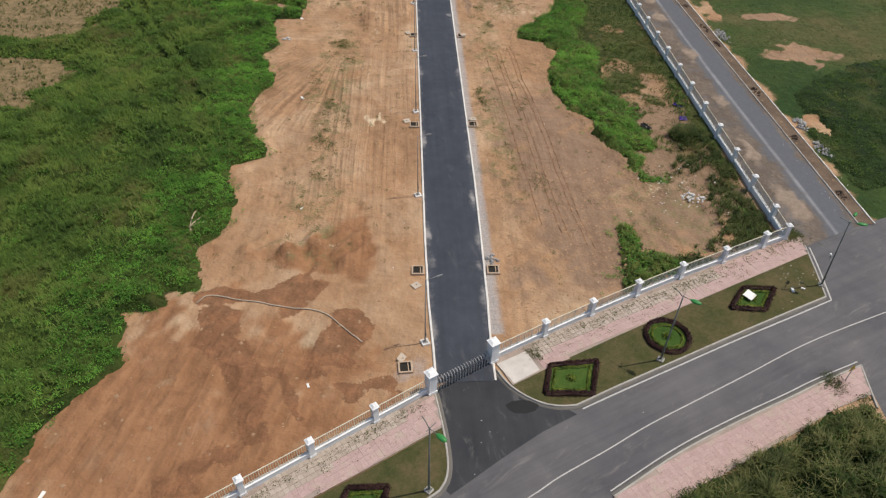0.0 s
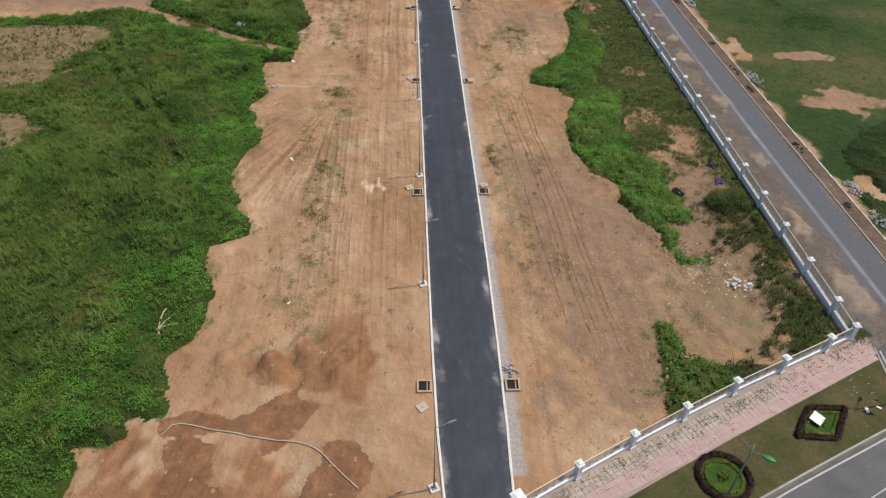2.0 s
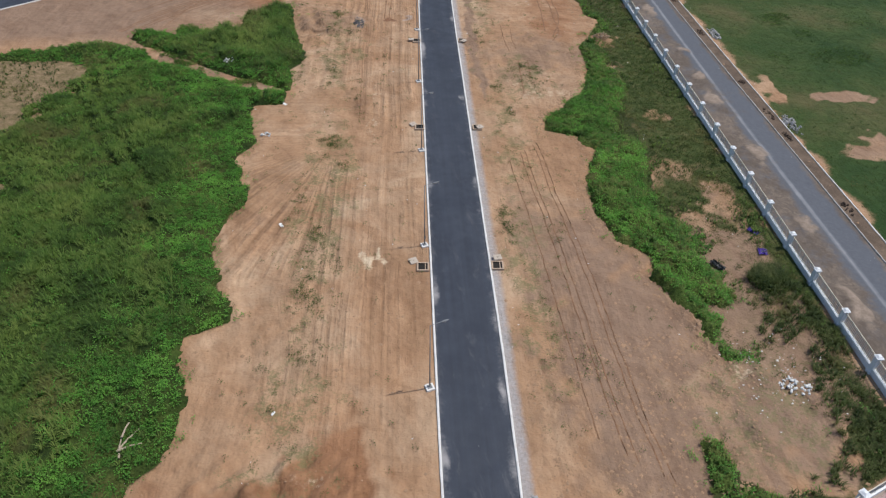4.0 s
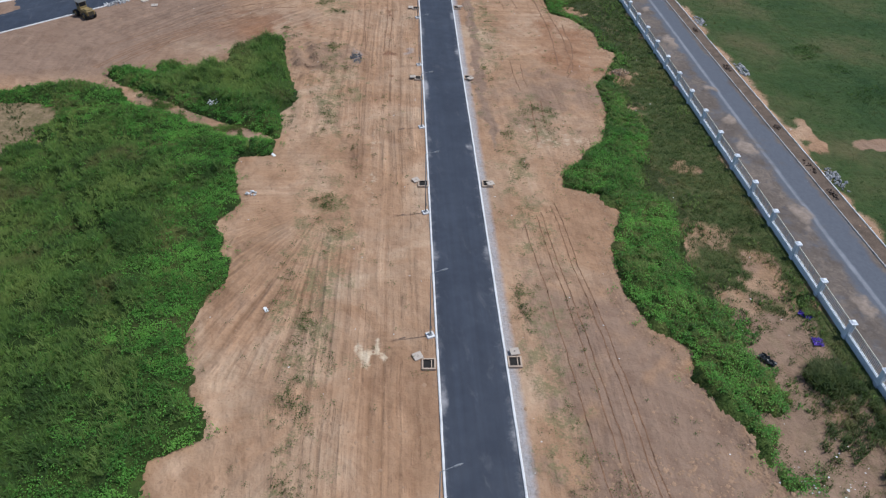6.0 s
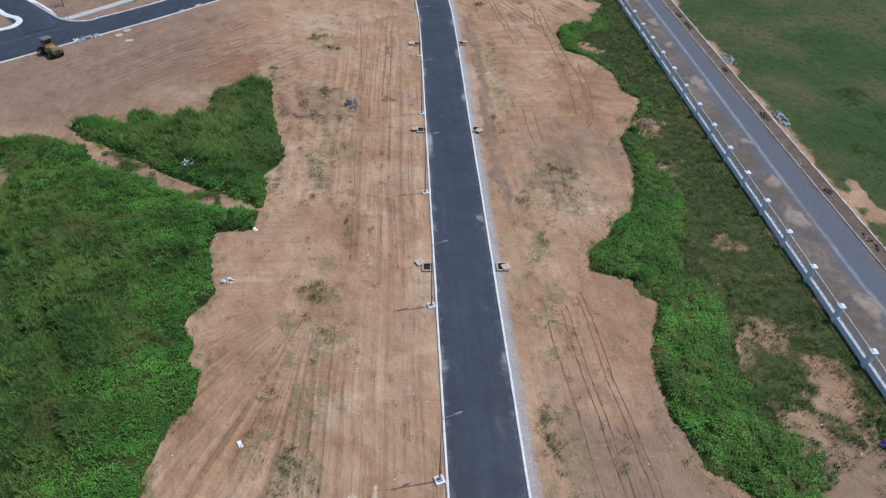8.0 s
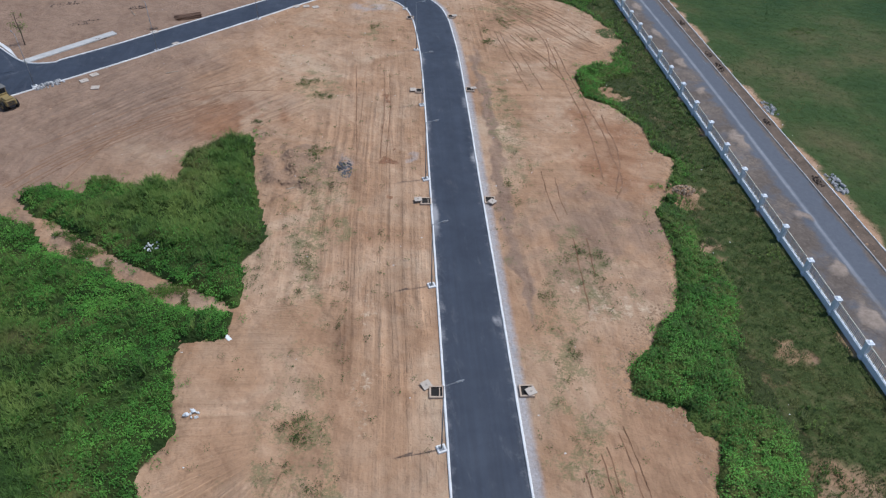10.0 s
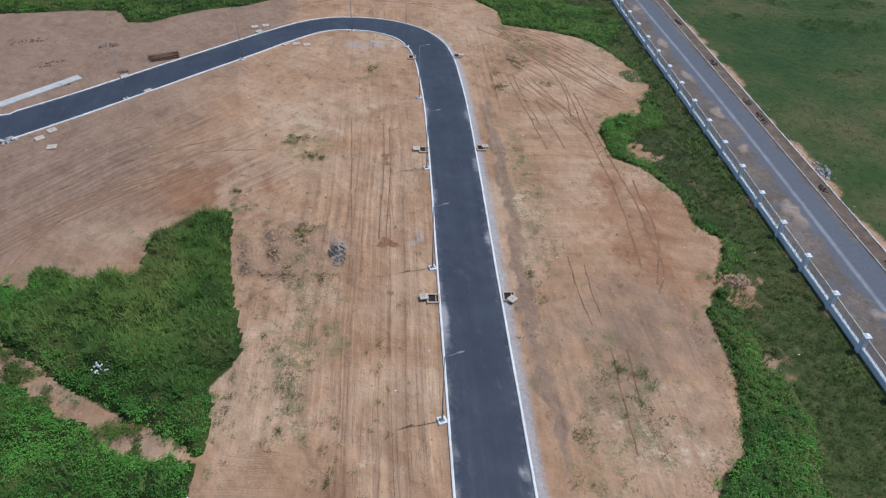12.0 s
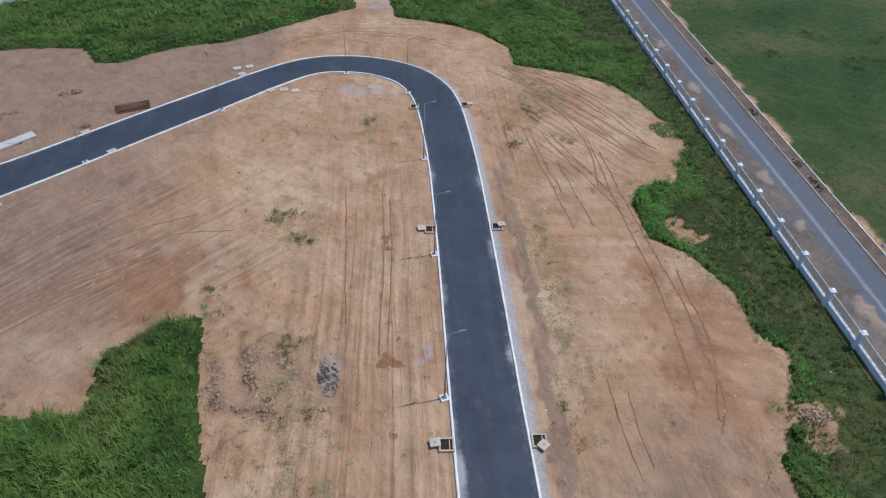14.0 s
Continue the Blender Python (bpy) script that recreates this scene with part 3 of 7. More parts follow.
def sweep(line, profile, z=0.0, jitter=0.0):
    """Places and triangles of a profile (offset to the left, height) drawn along a line on the ground."""
    n, left = len(line), sides_of(line)
    k = len(profile)
    v = np.zeros((n, k, 3))
    for j, (off, h) in enumerate(profile):
        wob = rng.normal(0, jitter, n) if jitter else 0.0
        v[:, j, :2] = line[:, :2] + left * (off + (wob[:, None] if jitter else 0))
        v[:, j, 2] = h + z + (rng.normal(0, jitter * 0.5, n) if jitter else 0)
    a = (np.arange(n - 1)[:, None] * k + np.arange(k - 1)[None]).ravel()
    tris = np.concatenate([np.stack([a, a + k, a + k + 1], 1), np.stack([a, a + k + 1, a + 1], 1)])
    return v.reshape(-1, 3), tris[:, ::-1]


def inside(px, py, poly):
    """Which of the places lie in a polygon."""
    poly = np.asarray(poly, float)
    hit = np.zeros(px.shape, bool)
    for (x0, y0), (x1, y1) in zip(poly, np.roll(poly, -1, 0)):
        if y0 != y1:
            hit ^= ((y0 > py) != (y1 > py)) & (px < (x1 - x0) * (py - y0) / (y1 - y0) + x0)
    return hit


def away(px, py, poly, closed=True):
    """How far the places lie from a polygon's outline or a line."""
    poly = np.asarray(poly, float)
    best = np.full(px.shape, 1e9)
    ends = np.roll(poly, -1, 0) if closed else poly[1:]
    for (x0, y0), (x1, y1) in zip(poly, ends):
        dx, dy = x1 - x0, y1 - y0
        s = np.clip(((px - x0) * dx + (py - y0) * dy) / (dx * dx + dy * dy + 1e-9), 0, 1)
        best = np.minimum(best, np.hypot(px - x0 - s * dx, py - y0 - s * dy))
    return best


def cover(px, py, polys, soft=0.8):
    """1 deep inside any of the polygons, 0.5 on the outline, 0 outside."""
    out = np.zeros(px.shape)
    for poly in polys:
        d = away(px, py, poly) * np.where(inside(px, py, poly), 1, -1)
        out = np.maximum(out, np.clip(0.5 + d / (2 * soft), 0, 1))
    return out


WAVES = [(rng.uniform(-1, 1, 2) / w, rng.uniform(0, 6.28), w) for w in (30, 24, 17, 12, 9, 7, 5, 4, 3.1, 2.4, 2.0, 1.7) for _ in range(3)]


def rolling(px, py, lo, hi):
    """A smooth uneven field of values about 0, made of waves between lo and hi metres long."""
    out, n = 0.0, 0
    for d, ph, w in WAVES:
        if lo <= w <= hi:
            out, n = out + np.sin(2 * math.pi * (px * d[0] + py * d[1]) + ph), n + 1
    return out / math.sqrt(max(n, 1))


def spot(px, py, x, y, rx, ry, turn=0.0):
    """A soft, ragged round patch."""
    out = np.zeros(px.shape)
    near = (np.abs(px - x) < 2.2 * max(rx, ry) + 1) & (np.abs(py - y) < 2.2 * max(rx, ry) + 1)
    if near.any():
        qx, qy = px[near], py[near]
        c, s, k = math.cos(radians(turn)), math.sin(radians(turn)), 0.36 * min(rx, ry) + 0.18
        dx, dy = qx - x + k * rolling(qx, qy, 1.5, 5), qy - y + k * rolling(qy + 31, qx, 1.5, 5)
        out[near] = np.clip(1.5 - np.hypot((dx * c + dy * s) / rx, (dy * c - dx * s) / ry), 0, 1)
    return out


def hashed(i, j, seed):
    h = np.sin(i * 127.1 + j * 311.7 + seed * 74.7) * 43758.5453
    return h - np.floor(h)


def domes(px, py, cell, seed=0.0, fill=0.95):
    """Rounded lumps packed like bushes: about 1 on their tops, 0 between them."""
    gi, gj = np.floor(px / cell), np.floor(py / cell)
    best = np.zeros(px.shape)
    for di in (-1, 0, 1):
        for dj in (-1, 0, 1):
            i, j = gi + di, gj + dj
            cx, cy = (i + hashed(i, j, seed)) * cell, (j + hashed(i, j, seed + 5)) * cell
            r = cell * fill * (0.55 + 0.6 * hashed(i, j, seed + 9))
            top = np.sqrt(np.clip(1 - ((px - cx) ** 2 + (py - cy) ** 2) / r**2, 0, 1))
            best = np.maximum(best, top * (0.6 + 0.4 * hashed(i, j, seed + 13)))
    return best


# ---- plan of the ground ----
WEEDS_WEST = [(-31, 8), (-27, 18), (-26.3, 26), (-25.1, 28.1), (-24.5, 29.8), (-22.1, 32.3), (-23.2, 34.6), (-22.6, 36.4), (-24.2, 38), (-21.9, 37.9), (-20, 38.5),
              (-20.7, 40.2), (-18.1, 40.4), (-19.4, 45.5), (-17.5, 47.5), (-17.1, 51.9), (-17.3, 54.3), (-18.6, 56.7), (-18.6, 59), (-15.1, 60.5),
              (-16.5, 64), (-17.8, 68), (-18.7, 71.5), (-17.1, 76.5), (-16.3, 80), (-18, 81.1), (-17.4, 82.6), (-19.1, 85), (-17, 89), (-18.4, 92.5),
              (-18.9, 97.8), (-15, 97.7), (-15.2, 100.2), (-20.4, 101.2), (-27.5, 106), (-33, 109.1), (-38.4, 114.1), (-42.8, 115), (-49.4, 113), (-95, 111), (-95, -30)]
WEEDS_ISLAND = [(-14.9, 101.2), (-14.8, 103.6), (-15.4, 107), (-13.9, 109), (-15.8, 119), (-17.6, 129), (-20.2, 127.9), (-24, 125), (-23.8, 119.3),
                (-26.3, 118.5), (-30.4, 120), (-33.2, 120.7), (-33.1, 118), (-37.4, 120), (-39, 117.5), (-36.5, 115), (-32.7, 112.5), (-27.1, 108.5), (-23, 105.6), (-18.1, 103.2)]
WEEDS_EAST = [(24.7, 54.9), (24.3, 59.5), (21.8, 64.4), (22.8, 67.2), (20.3, 69.8), (19, 74.5), (19.1, 79), (21.5, 86), (20, 89), (16.4, 90.3), (17, 93),
              (19.5, 95), (20.4, 97.5), (23.1, 99.3), (25, 106), (25.3, 113), (27, 115.7), (30.5, 122.6), (28.6, 125.2), (28.9, 130), (26.5, 135.6),
              (23.6, 138), (23.6, 143.8), (25.2, 147), (29.4, 147.3), (31.3, 151.8), (33.2, 155), (33, 158.8), (30.9, 166), (28.5, 171), (23.8, 174.5),
              (16.3, 177.3), (16.3, 183), (12.8, 188.4), (8.7, 191.7), (0, 195.3), (-1, 204), (-2, 260), (37.5, 260), (36.2, 110), (35.5, 46.5), (32, 53)]
WEEDS_CORNER = [(15.6, 37.1), (18.6, 38.6), (19.3, 41.5), (19.8, 44.5), (20.3, 47.8), (21.6, 47.2), (22.9, 43.9), (24.8, 42.9), (26.6, 43.2), (28.3, 42.9), (29.8, 43.6), (31.2, 45.4), (31.3, 48.2), (31.5, 51.8), (33.2, 51.2), (35.6, 54), (35.4, 45.6), (28, 42.4), (20, 38.9)]
WEEDS_NORTH = [(-12.6, 195.3), (-19.8, 189.4), (-24.9, 185.4), (-30.3, 184.2), (-35.1, 181.3), (-38.1, 178.6), (-41.1, 178.6), (-43.7, 183.3), (-51, 183.5), (-70, 181), (-95, 181), (-95, 260), (-8, 260), (-7, 199)]
WEEDS_SOUTH = [(15, 12), (16.8, 19.2), (21.9, 21.4), (26.8, 23.6), (31.7, 25.7), (34.2, 26.6), (33, 20), (30, 10)]
BARE_WEST = [(-90, 84), (-56, 90.5), (-50, 89.2), (-46, 91), (-44, 93.5), (-43, 98.5), (-41.8, 102), (-41.2, 106), (-41.8, 109.8), (-47, 111.5), (-90, 110)]
BARE_WEST_LOW = [(-90, 75), (-60, 72), (-47.5, 71), (-44, 69.2), (-43.8, 72.5), (-44, 75.5), (-42.5, 77.5), (-40.6, 79.4), (-41, 82), (-45.5, 85.2), (-50, 86.2), (-90, 86)]
WET = [[(-18.1, 39.8), (-15.7, 40.5), (-13, 39.6), (-11.4, 40.4), (-9.6, 41.8), (-8.3, 42.9), (-8.6, 41.1), (-6.8, 40.7), (-8.8, 37.5), (-10.4, 36.6), (-10.7, 38), (-13.5, 38.8), (-16.2, 38.5), (-17.8, 38.2)],
       [(-17.4, 37.8), (-16.2, 38.3), (-14.1, 37.7), (-13.6, 35.4), (-14.2, 34.4), (-12.8, 34.3), (-12, 32.6), (-11.6, 31.6), (-10.4, 28.7), (-10.6, 27), (-9.7, 25), (-11.2, 24.8), (-11.9, 25.9), (-12.5, 28.2), (-13.9, 30.7), (-15, 32.4), (-16.6, 33.8), (-17.5, 33.8), (-16.6, 35.2)],
       [(-11.6, 31.9), (-9.8, 31.5), (-8.8, 29.9), (-8.1, 27.8), (-7.6, 26.7), (-8.2, 26.9), (-9.2, 29), (-10.2, 30.9), (-11.2, 31.1)],
       [(-6.1, 37.6), (-3.8, 37.5), (-2.8, 35.4), (-3.4, 33.7), (-4.7, 32.7), (-3.9, 31.3), (-6.7, 31.7), (-8.2, 31.5), (-7.6, 33.5), (-7.2, 34.5), (-6.2, 35.5)],
       [(-8.4, 31), (-6.1, 31.1), (-6.1, 30.6), (-8.1, 30.3)],
       [(-17.2, 22.8), (-16.4, 22.7), (-15.6, 22), (-15.7, 23.4), (-14.5, 23.9), (-13.5, 24.9), (-11.7, 25.1), (-11.8, 23.8), (-12.6, 23.3), (-13.3, 23.9), (-13.8, 22.6), (-14.6, 23.4), (-14.6, 22.4), (-13.7, 21.4), (-14.9, 21.1), (-16.7, 21.3)],
       [(-5.7, 29.8), (-4.1, 29.9), (-2.5, 30.3), (-1.3, 30.4), (-0.8, 29), (-3, 29.4), (-4, 28.2), (-5, 28.2), (-4.8, 29.1)]]
ROAD_MID = [(4.25, 29.6), (4.22, 33), (4.25, 38), (4.36, 46), (4.52, 56), (4.63, 66), (4.8, 82), (5.06, 104), (5.22, 120), (5.45, 136), (5.5, 150), (5.22, 159), (4.8, 165), (3.75, 169.8),
            (1.2, 174.1), (-3.3, 176.9), (-8.6, 177.7), (-12.9, 176.6), (-17.4, 173.2), (-23, 167.9), (-30.5, 160.8), (-39.5, 152.1), (-47.6, 145.0), (-57.5, 136.4), (-72, 124), (-95, 106)]
ROAD_HALF = [2.15, 2.2, 2.4, 2.53, 2.6, 2.6, 2.6, 2.6, 2.58, 2.58, 2.6, 2.65, 2.7, 2.7, 2.6, 2.5, 2.45, 2.5, 2.6, 2.75, 2.85, 2.95, 3.15, 3.3, 3.3, 3.3]
mid = curve(ROAD_MID, 0.8)
far_along = np.concatenate([[0], np.cumsum(np.linalg.norm(np.diff(mid, axis=0), axis=1))])
knots = [int(np.argmin(np.linalg.norm(mid - p, axis=1))) for p in ROAD_MID]
half = np.interp(far_along, far_along[knots], ROAD_HALF)
BRANCH = curve([(-53.2, 145.5), (-56.5, 150.2), (-61, 155), (-75, 168), (-95, 186)], 1.0)

FENCE_FRONT_WEST = [(1.55, 28.85), (-2.5, 26.4), (-6.75, 23.8), (-11, 21.2), (-15.25, 18.6), (-19.5, 16)]
FENCE_FRONT_EAST = [(6.45, 31.65), (10.9, 33.95), (15.2, 36.1), (19.6, 38.2), (24.1, 40.25), (28.7, 42.2), (33.25, 44.15), (35.85, 45.25)]
FENCE_SIDE = [(35.85 + 0.0078 * max(0, y - 60), y) for y in [45.25] + [43.2 + 5 * n for n in range(1, 36)]]


def heights(px, py):
    """The lie of the land: nearly level earthworks, a little lower below the weeds."""
    w = np.maximum(cover(px, py, [WEEDS_EAST], 0.9), 0.7 * cover(px, py, [WEEDS_WEST, WEEDS_ISLAND, WEEDS_NORTH], 0.9))
    calm = np.clip((away(px, py, mid[::6], False) - 3.3) / 3.0, 0, 1) * np.clip((away(px, py, FENCE_SIDE[::4] + FENCE_SIDE[-1:], False) - 1.0) / 3, 0, 1)
    calm *= np.clip((away(px, py, FENCE_FRONT_EAST, False) - 0.6) / 3, 0, 1) * np.clip((away(px, py, FENCE_FRONT_WEST, False) - 0.6) / 3, 0, 1)
    calm *= np.clip((away(px, py, BRANCH[::4], False) - 7.0) / 3, 0, 1)
    within = np.where(px > 4, py - 0.45 * px - 28.9, py - 0.61 * px - 27.9)
    calm = np.where(px > 35.6, np.minimum(calm, 0.0), np.where(px > -30, calm * np.clip(within / 3, 0, 1), calm))
    rough = 0.06 * rolling(px, py, 6, 40) + 0.042 * rolling(px, py, 1.5, 5)
    rough += 0.45 * spot(px, py, -11.5, 122.5, 4.5, 3.8) * (0.5 + 0.6 * rolling(px, py, 1.5, 3.2) + 0.8 * domes(px, py, 1.6, 50)) - 0.5 * spot(px, py, -12.6, 118.8, 1.3, 0.5)
    rough += 0.42 * spot(px, py, -8, 45, 5.5, 2.2) * (0.4 + rolling(px, py, 1.5, 3.2)) + 0.15 * spot(px, py, -12, 30, 7, 7) * rolling(px, py, 1.5, 4)
    rough += 0.16 * spot(px, py, 28, 52, 5, 6) * rolling(px, py, 1.5, 3.2) + 0.12 * spot(px, py, 24, 62, 3, 9) * rolling(px, py, 1.5, 4) + 0.5 * np.clip(spot(px, py, 29.4, 116.6, 1.6, 1.0), 0, 1)
    lip = np.exp(-((away(px, py, WEEDS_EAST) - 0.3) / 0.7) ** 2) * 0.16
    return calm * (rough + lip - 0.38 * w)


# ---- ground: one sheet to the horizon ----
def axis(lo, hi, step, far):
    inner = np.arange(lo, hi + 1e-6, step)
    grow = np.geomspace(1.5, far, 16)
    return np.concatenate([(lo - grow)[::-1], inner, hi + grow])


gx, gy = axis(-78, 98, 0.42, 2600), axis(-8, 216, 0.42, 2600)
GX, GY = np.meshgrid(gx, gy)
jit = (np.abs(GX - 10) < 87) & (np.abs(GY - 104) < 111)
GXJ, GYJ = GX + jit * rng.uniform(-0.12, 0.12, GX.shape), GY + jit * rng.uniform(-0.12, 0.12, GX.shape)
core = (GX > -95) & (GX < 100) & (GY > 0) & (GY < 262)
GZ = np.zeros(GX.shape)
GZ[core] = heights(GXJ[core], GYJ[core])
fx, fy = GXJ, GYJ
at = {k: np.zeros(GX.shape) for k in ("weed", "meadow", "dry", "wet", "gravel", "film", "orange", "pale", "dull", "graded", "olive")}
weedy = cover(fx, fy, [WEEDS_WEST, WEEDS_ISLAND, WEEDS_EAST, WEEDS_CORNER, WEEDS_NORTH, WEEDS_SOUTH], 0.9)
thin = np.maximum(cover(fx, fy, [BARE_WEST, BARE_WEST_LOW], 2.0), 0)
for x, y, rx, ry, t in ((31, 67.5, 3.4, 5.0, 0), (27, 58.5, 2.0, 3.2, 20), (33.2, 76.5, 2.0, 3.8, 0), (29.4, 82, 2.4, 3.6, 0), (29.4, 116.6, 2.2, 1.5, 0), (28.6, 107.6, 0.9, 0.7, 0), (29.6, 105.9, 1.2, 0.7, 30),
                        (31.5, 94, 1.6, 1.2, 0), (27.6, 139.5, 1.4, 2.4, 20), (30.5, 58, 3.2, 3.4, 0), (27.5, 60, 2.2, 2.6, 0), (28.6, 72.8, 1.8, 1.4, 0)):
    thin = np.maximum(thin, (1.0 if y < 77 or y > 110 else 0.5) * spot(fx, fy, x, y, rx, ry, t) * np.clip((34.9 - fx) / 1.2, 0.2, 1))
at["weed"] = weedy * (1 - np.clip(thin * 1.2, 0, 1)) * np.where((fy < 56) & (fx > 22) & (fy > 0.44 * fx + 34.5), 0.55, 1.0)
at["dry"] = np.maximum(cover(fx, fy, [BARE_WEST, BARE_WEST_LOW], 2.0) * 0.8, 0.34 * np.clip(weedy * thin * 2, 0, 1))
yonder = (fx > 45.8) | (fx < -78) | (fy > 216)
yonder |= inside(fx, fy, [(-3000, -3000), (-60, -42), (-40, -31.5), (-12, -1.5), (5, 12.7), (14, 16), (33, 24), (33.6, 18), (33.6, -60), (3000, -3000)]) | inside(fx, fy, [(44.2, -60), (47.3, 15), (60, 21), (110, 39), (3000, 1000), (3000, -3000)])
at["meadow"] = np.where(yonder, np.where((fx > 45) & (fy > 40), 1.0 - np.exp(-np.clip(fx - 45.8, 0, 50) / 1.5) * np.clip(0.75 + 0.4 * rolling(fx, fy, 3, 12), 0.2, 1), 1.0), 0.0)
belt = cover(fx + 1.5 * rolling(fx, fy, 2, 9), fy, [[(25.5, 63), (37, 60), (38.3, 212), (32, 212), (31.5, 160), (32, 124), (28, 112)]], 1.8)
at["olive"] = np.maximum(belt * 0.85 * (1 - np.clip(thin, 0, 1)), 0.0)
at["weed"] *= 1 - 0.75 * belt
MEADOW_BARE = ((56.5, 97.5, 4.0, 1.3), (55.5, 84.5, 4.4, 2.8), (48.2, 100, 0.9, 4), (49.2, 66, 1.0, 2.5))
bare = np.zeros(GX.shape)
for x, y, rx, ry in MEADOW_BARE:
    bare = np.maximum(bare, spot(fx, fy, x, y, rx, ry))
at["meadow"] *= 1 - bare
at["wet"] = cover(fx, fy, WET, 0.55)
for x, y, rx, ry in ((-6.8, 122.4, 0.9, 2.4), (0.8, 124.4, 0.9, 1.3), (-14, 121.8, 1.6, 1.0), (-12.6, 119.9, 1.6, 0.9), (27, 53, 4.0, 3.4), (0.2, 30.6, 1.6, 1.8), (-3.5, 204, 3.2, 8), (-4.5, 169.5, 4.5, 2.4), (-13, 171.2, 3.5, 1.2), (-28, 168, 3.2, 1.0), (-27, 160, 3.0, 0.8)):
    at["gravel"] = np.maximum(at["gravel"], (0.42 if x == 27 or x < -11 else 0.75) * spot(fx, fy, x, y, rx, ry))
for x, y, rx, ry in ((-8.5, 78, 3.5, 22), (-9, 112, 3.5, 16), (12, 90, 3.0, 16), (12.5, 132, 2.5, 20), (-11, 141, 4, 5), (16, 105, 5, 8), (-9, 50, 3.5, 8), (10.5, 64, 2.5, 16), (-4, 160, 2, 5), (17.5, 170, 5, 8), (26, 50, 6, 7)):
    at["film"] = np.maximum(at["film"], spot(fx, fy, x, y, rx, ry))
beside = away(fx, fy, mid[::3], False) - 2.7
run_on = (fy > 34) & (fy < 185) & (beside > -0.6)
easterly = np.where(fx > np.interp(fy, [p[1] for p in ROAD_MID[:11]], [p[0] for p in ROAD_MID[:11]]), 1.0, 0.45)
at["gravel"] = np.maximum(at["gravel"], run_on * easterly * np.clip(1.5 - beside / 1.0, 0, 1.0))
at["gravel"] = np.maximum(at["gravel"], 0.42 * spot(fx, fy, 12.5, 68, 3.2, 8))
for x, y, rx, ry in ((-8, 44.5, 6, 2.4), (-5, 46, 2.5, 4), (-14, 24, 5, 2.5), (-20, 27, 11, 11), (-12, 27, 9, 8), (22, 127, 4, 9), (-24, 133, 7, 5), (24, 118, 4, 3), (-9, 31, 6, 4), (-18, 21, 9, 4), (25, 125, 5, 6)):
    at["orange"] = np.maximum(at["orange"], (0.6 if x > 20 else 1.0) * spot(fx, fy, x, y, rx, ry))
for x, y, rx, ry in ((-4.0, 67.9, 0.6, 1.2), (-2.7, 68.4, 0.55, 1.5), (-4.2, 91, 0.9, 6), (-3.6, 100, 0.7, 4), (25, 54, 3.0, 2.0), (16, 101, 2.6, 5), (-7, 45.5, 1.5, 1.0), (18, 99.5, 3, 2.5)):
    at["pale"] = np.maximum(at["pale"], (0.5 if rx < 0.75 and y < 70 else 0.3) * spot(fx, fy, x, y, rx, ry))
north_side = fy - np.interp(fx, [p[0] for p in ROAD_MID[::-1][:12]], [p[1] for p in ROAD_MID[::-1][:12]])
at["dull"] = np.clip(0.85 * np.clip((-12 - fx + 4 * rolling(fx, fy, 9, 31)) / 24, 0, 1) * np.clip((fy - 112) / 8, 0, 1) + 0.95 * np.clip((-14 - fx) / 10, 0, 1) * (north_side > 1) * (fy > 140), 0, 1)
for x, y, rx, ry in ((55.5, 84.5, 6, 4), (56.5, 97.5, 6, 3), (20, 111, 6.5, 7), (31, 68, 4.5, 6), (31, 78, 3, 4), (-50, 172, 14, 8), (-36, 170, 9, 5), (-33, 117, 5, 5), (-22, 103.5, 8, 1.6), (-30, 110.5, 5, 2.2), (-25, 107, 4, 2.2), (-18, 102.4, 4, 1.6), (-37, 115.5, 5, 2.5), (-13, 121.5, 4, 3), (12.5, 70, 3, 9), (-10.5, 122.5, 5.5, 4), (18.5, 72, 2.5, 5), (20.5, 60, 2.0, 5), (29.5, 59, 6.5, 7), (31, 50, 4, 5), (17, 60, 6, 17), (15, 108, 5, 9), (18, 45, 6.5, 9), (27.5, 50, 5, 6)):
    at["dull"] = np.maximum(at["dull"], (0.5 if ry > 8 and rx > 4 and y > 70 else 0.85 if 12 < x < 36 and y < 70 else 0.62) * spot(fx, fy, x, y, rx, ry))
for x, y, rx, ry in ((10.0, 117, 0.62, 9), (10.6, 138, 0.62, 15), (10.2, 104, 0.5, 6)):
    at["dull"] = np.maximum(at["dull"], 1.15 * spot(fx, fy, x, y, rx, ry))
for x, y, rx, ry in ((-1.5, 123.5, 1.1, 0.9), (-1.0, 125.6, 0.8, 0.6), (-1.7, 138.4, 0.35, 1.6), (-2.1, 139.0, 0.8, 0.4), (-1.9, 117, 0.5, 0.5)):
    at["wet"] = np.maximum(at["wet"], 0.62 * spot(fx, fy, x, y, rx, ry))
at["graded"] = np.full(GX.shape, 0.28)
for x, y, rx, ry, g in ((-2.5, 110, 5.5, 45, 1.0), (-6, 72, 7, 26, 0.95), (-8, 118, 6, 22, 0.85), (-14, 78, 8, 15, 1.0), (14, 62, 5, 24, 0.5), (20, 160, 10, 14, 0.9), (14, 135, 6, 18, 0.6), (-28, 137, 18, 12, 0.9), (-8, 106, 7, 10, 0.7), (-16, 30, 12, 9, 0.5), (0, 188, 16, 8, 0.8)):
    at["graded"] = np.maximum(at["graded"], g * spot(fx, fy, x, y, rx, ry))
# the way along which the earth was graded
u, v = fx - np.interp(fy, [p[1] for p in ROAD_MID[:11]], [p[0] for p in ROAD_MID[:11]]), fy.copy()
HUB_X, HUB_Y = -8.0, 88.0
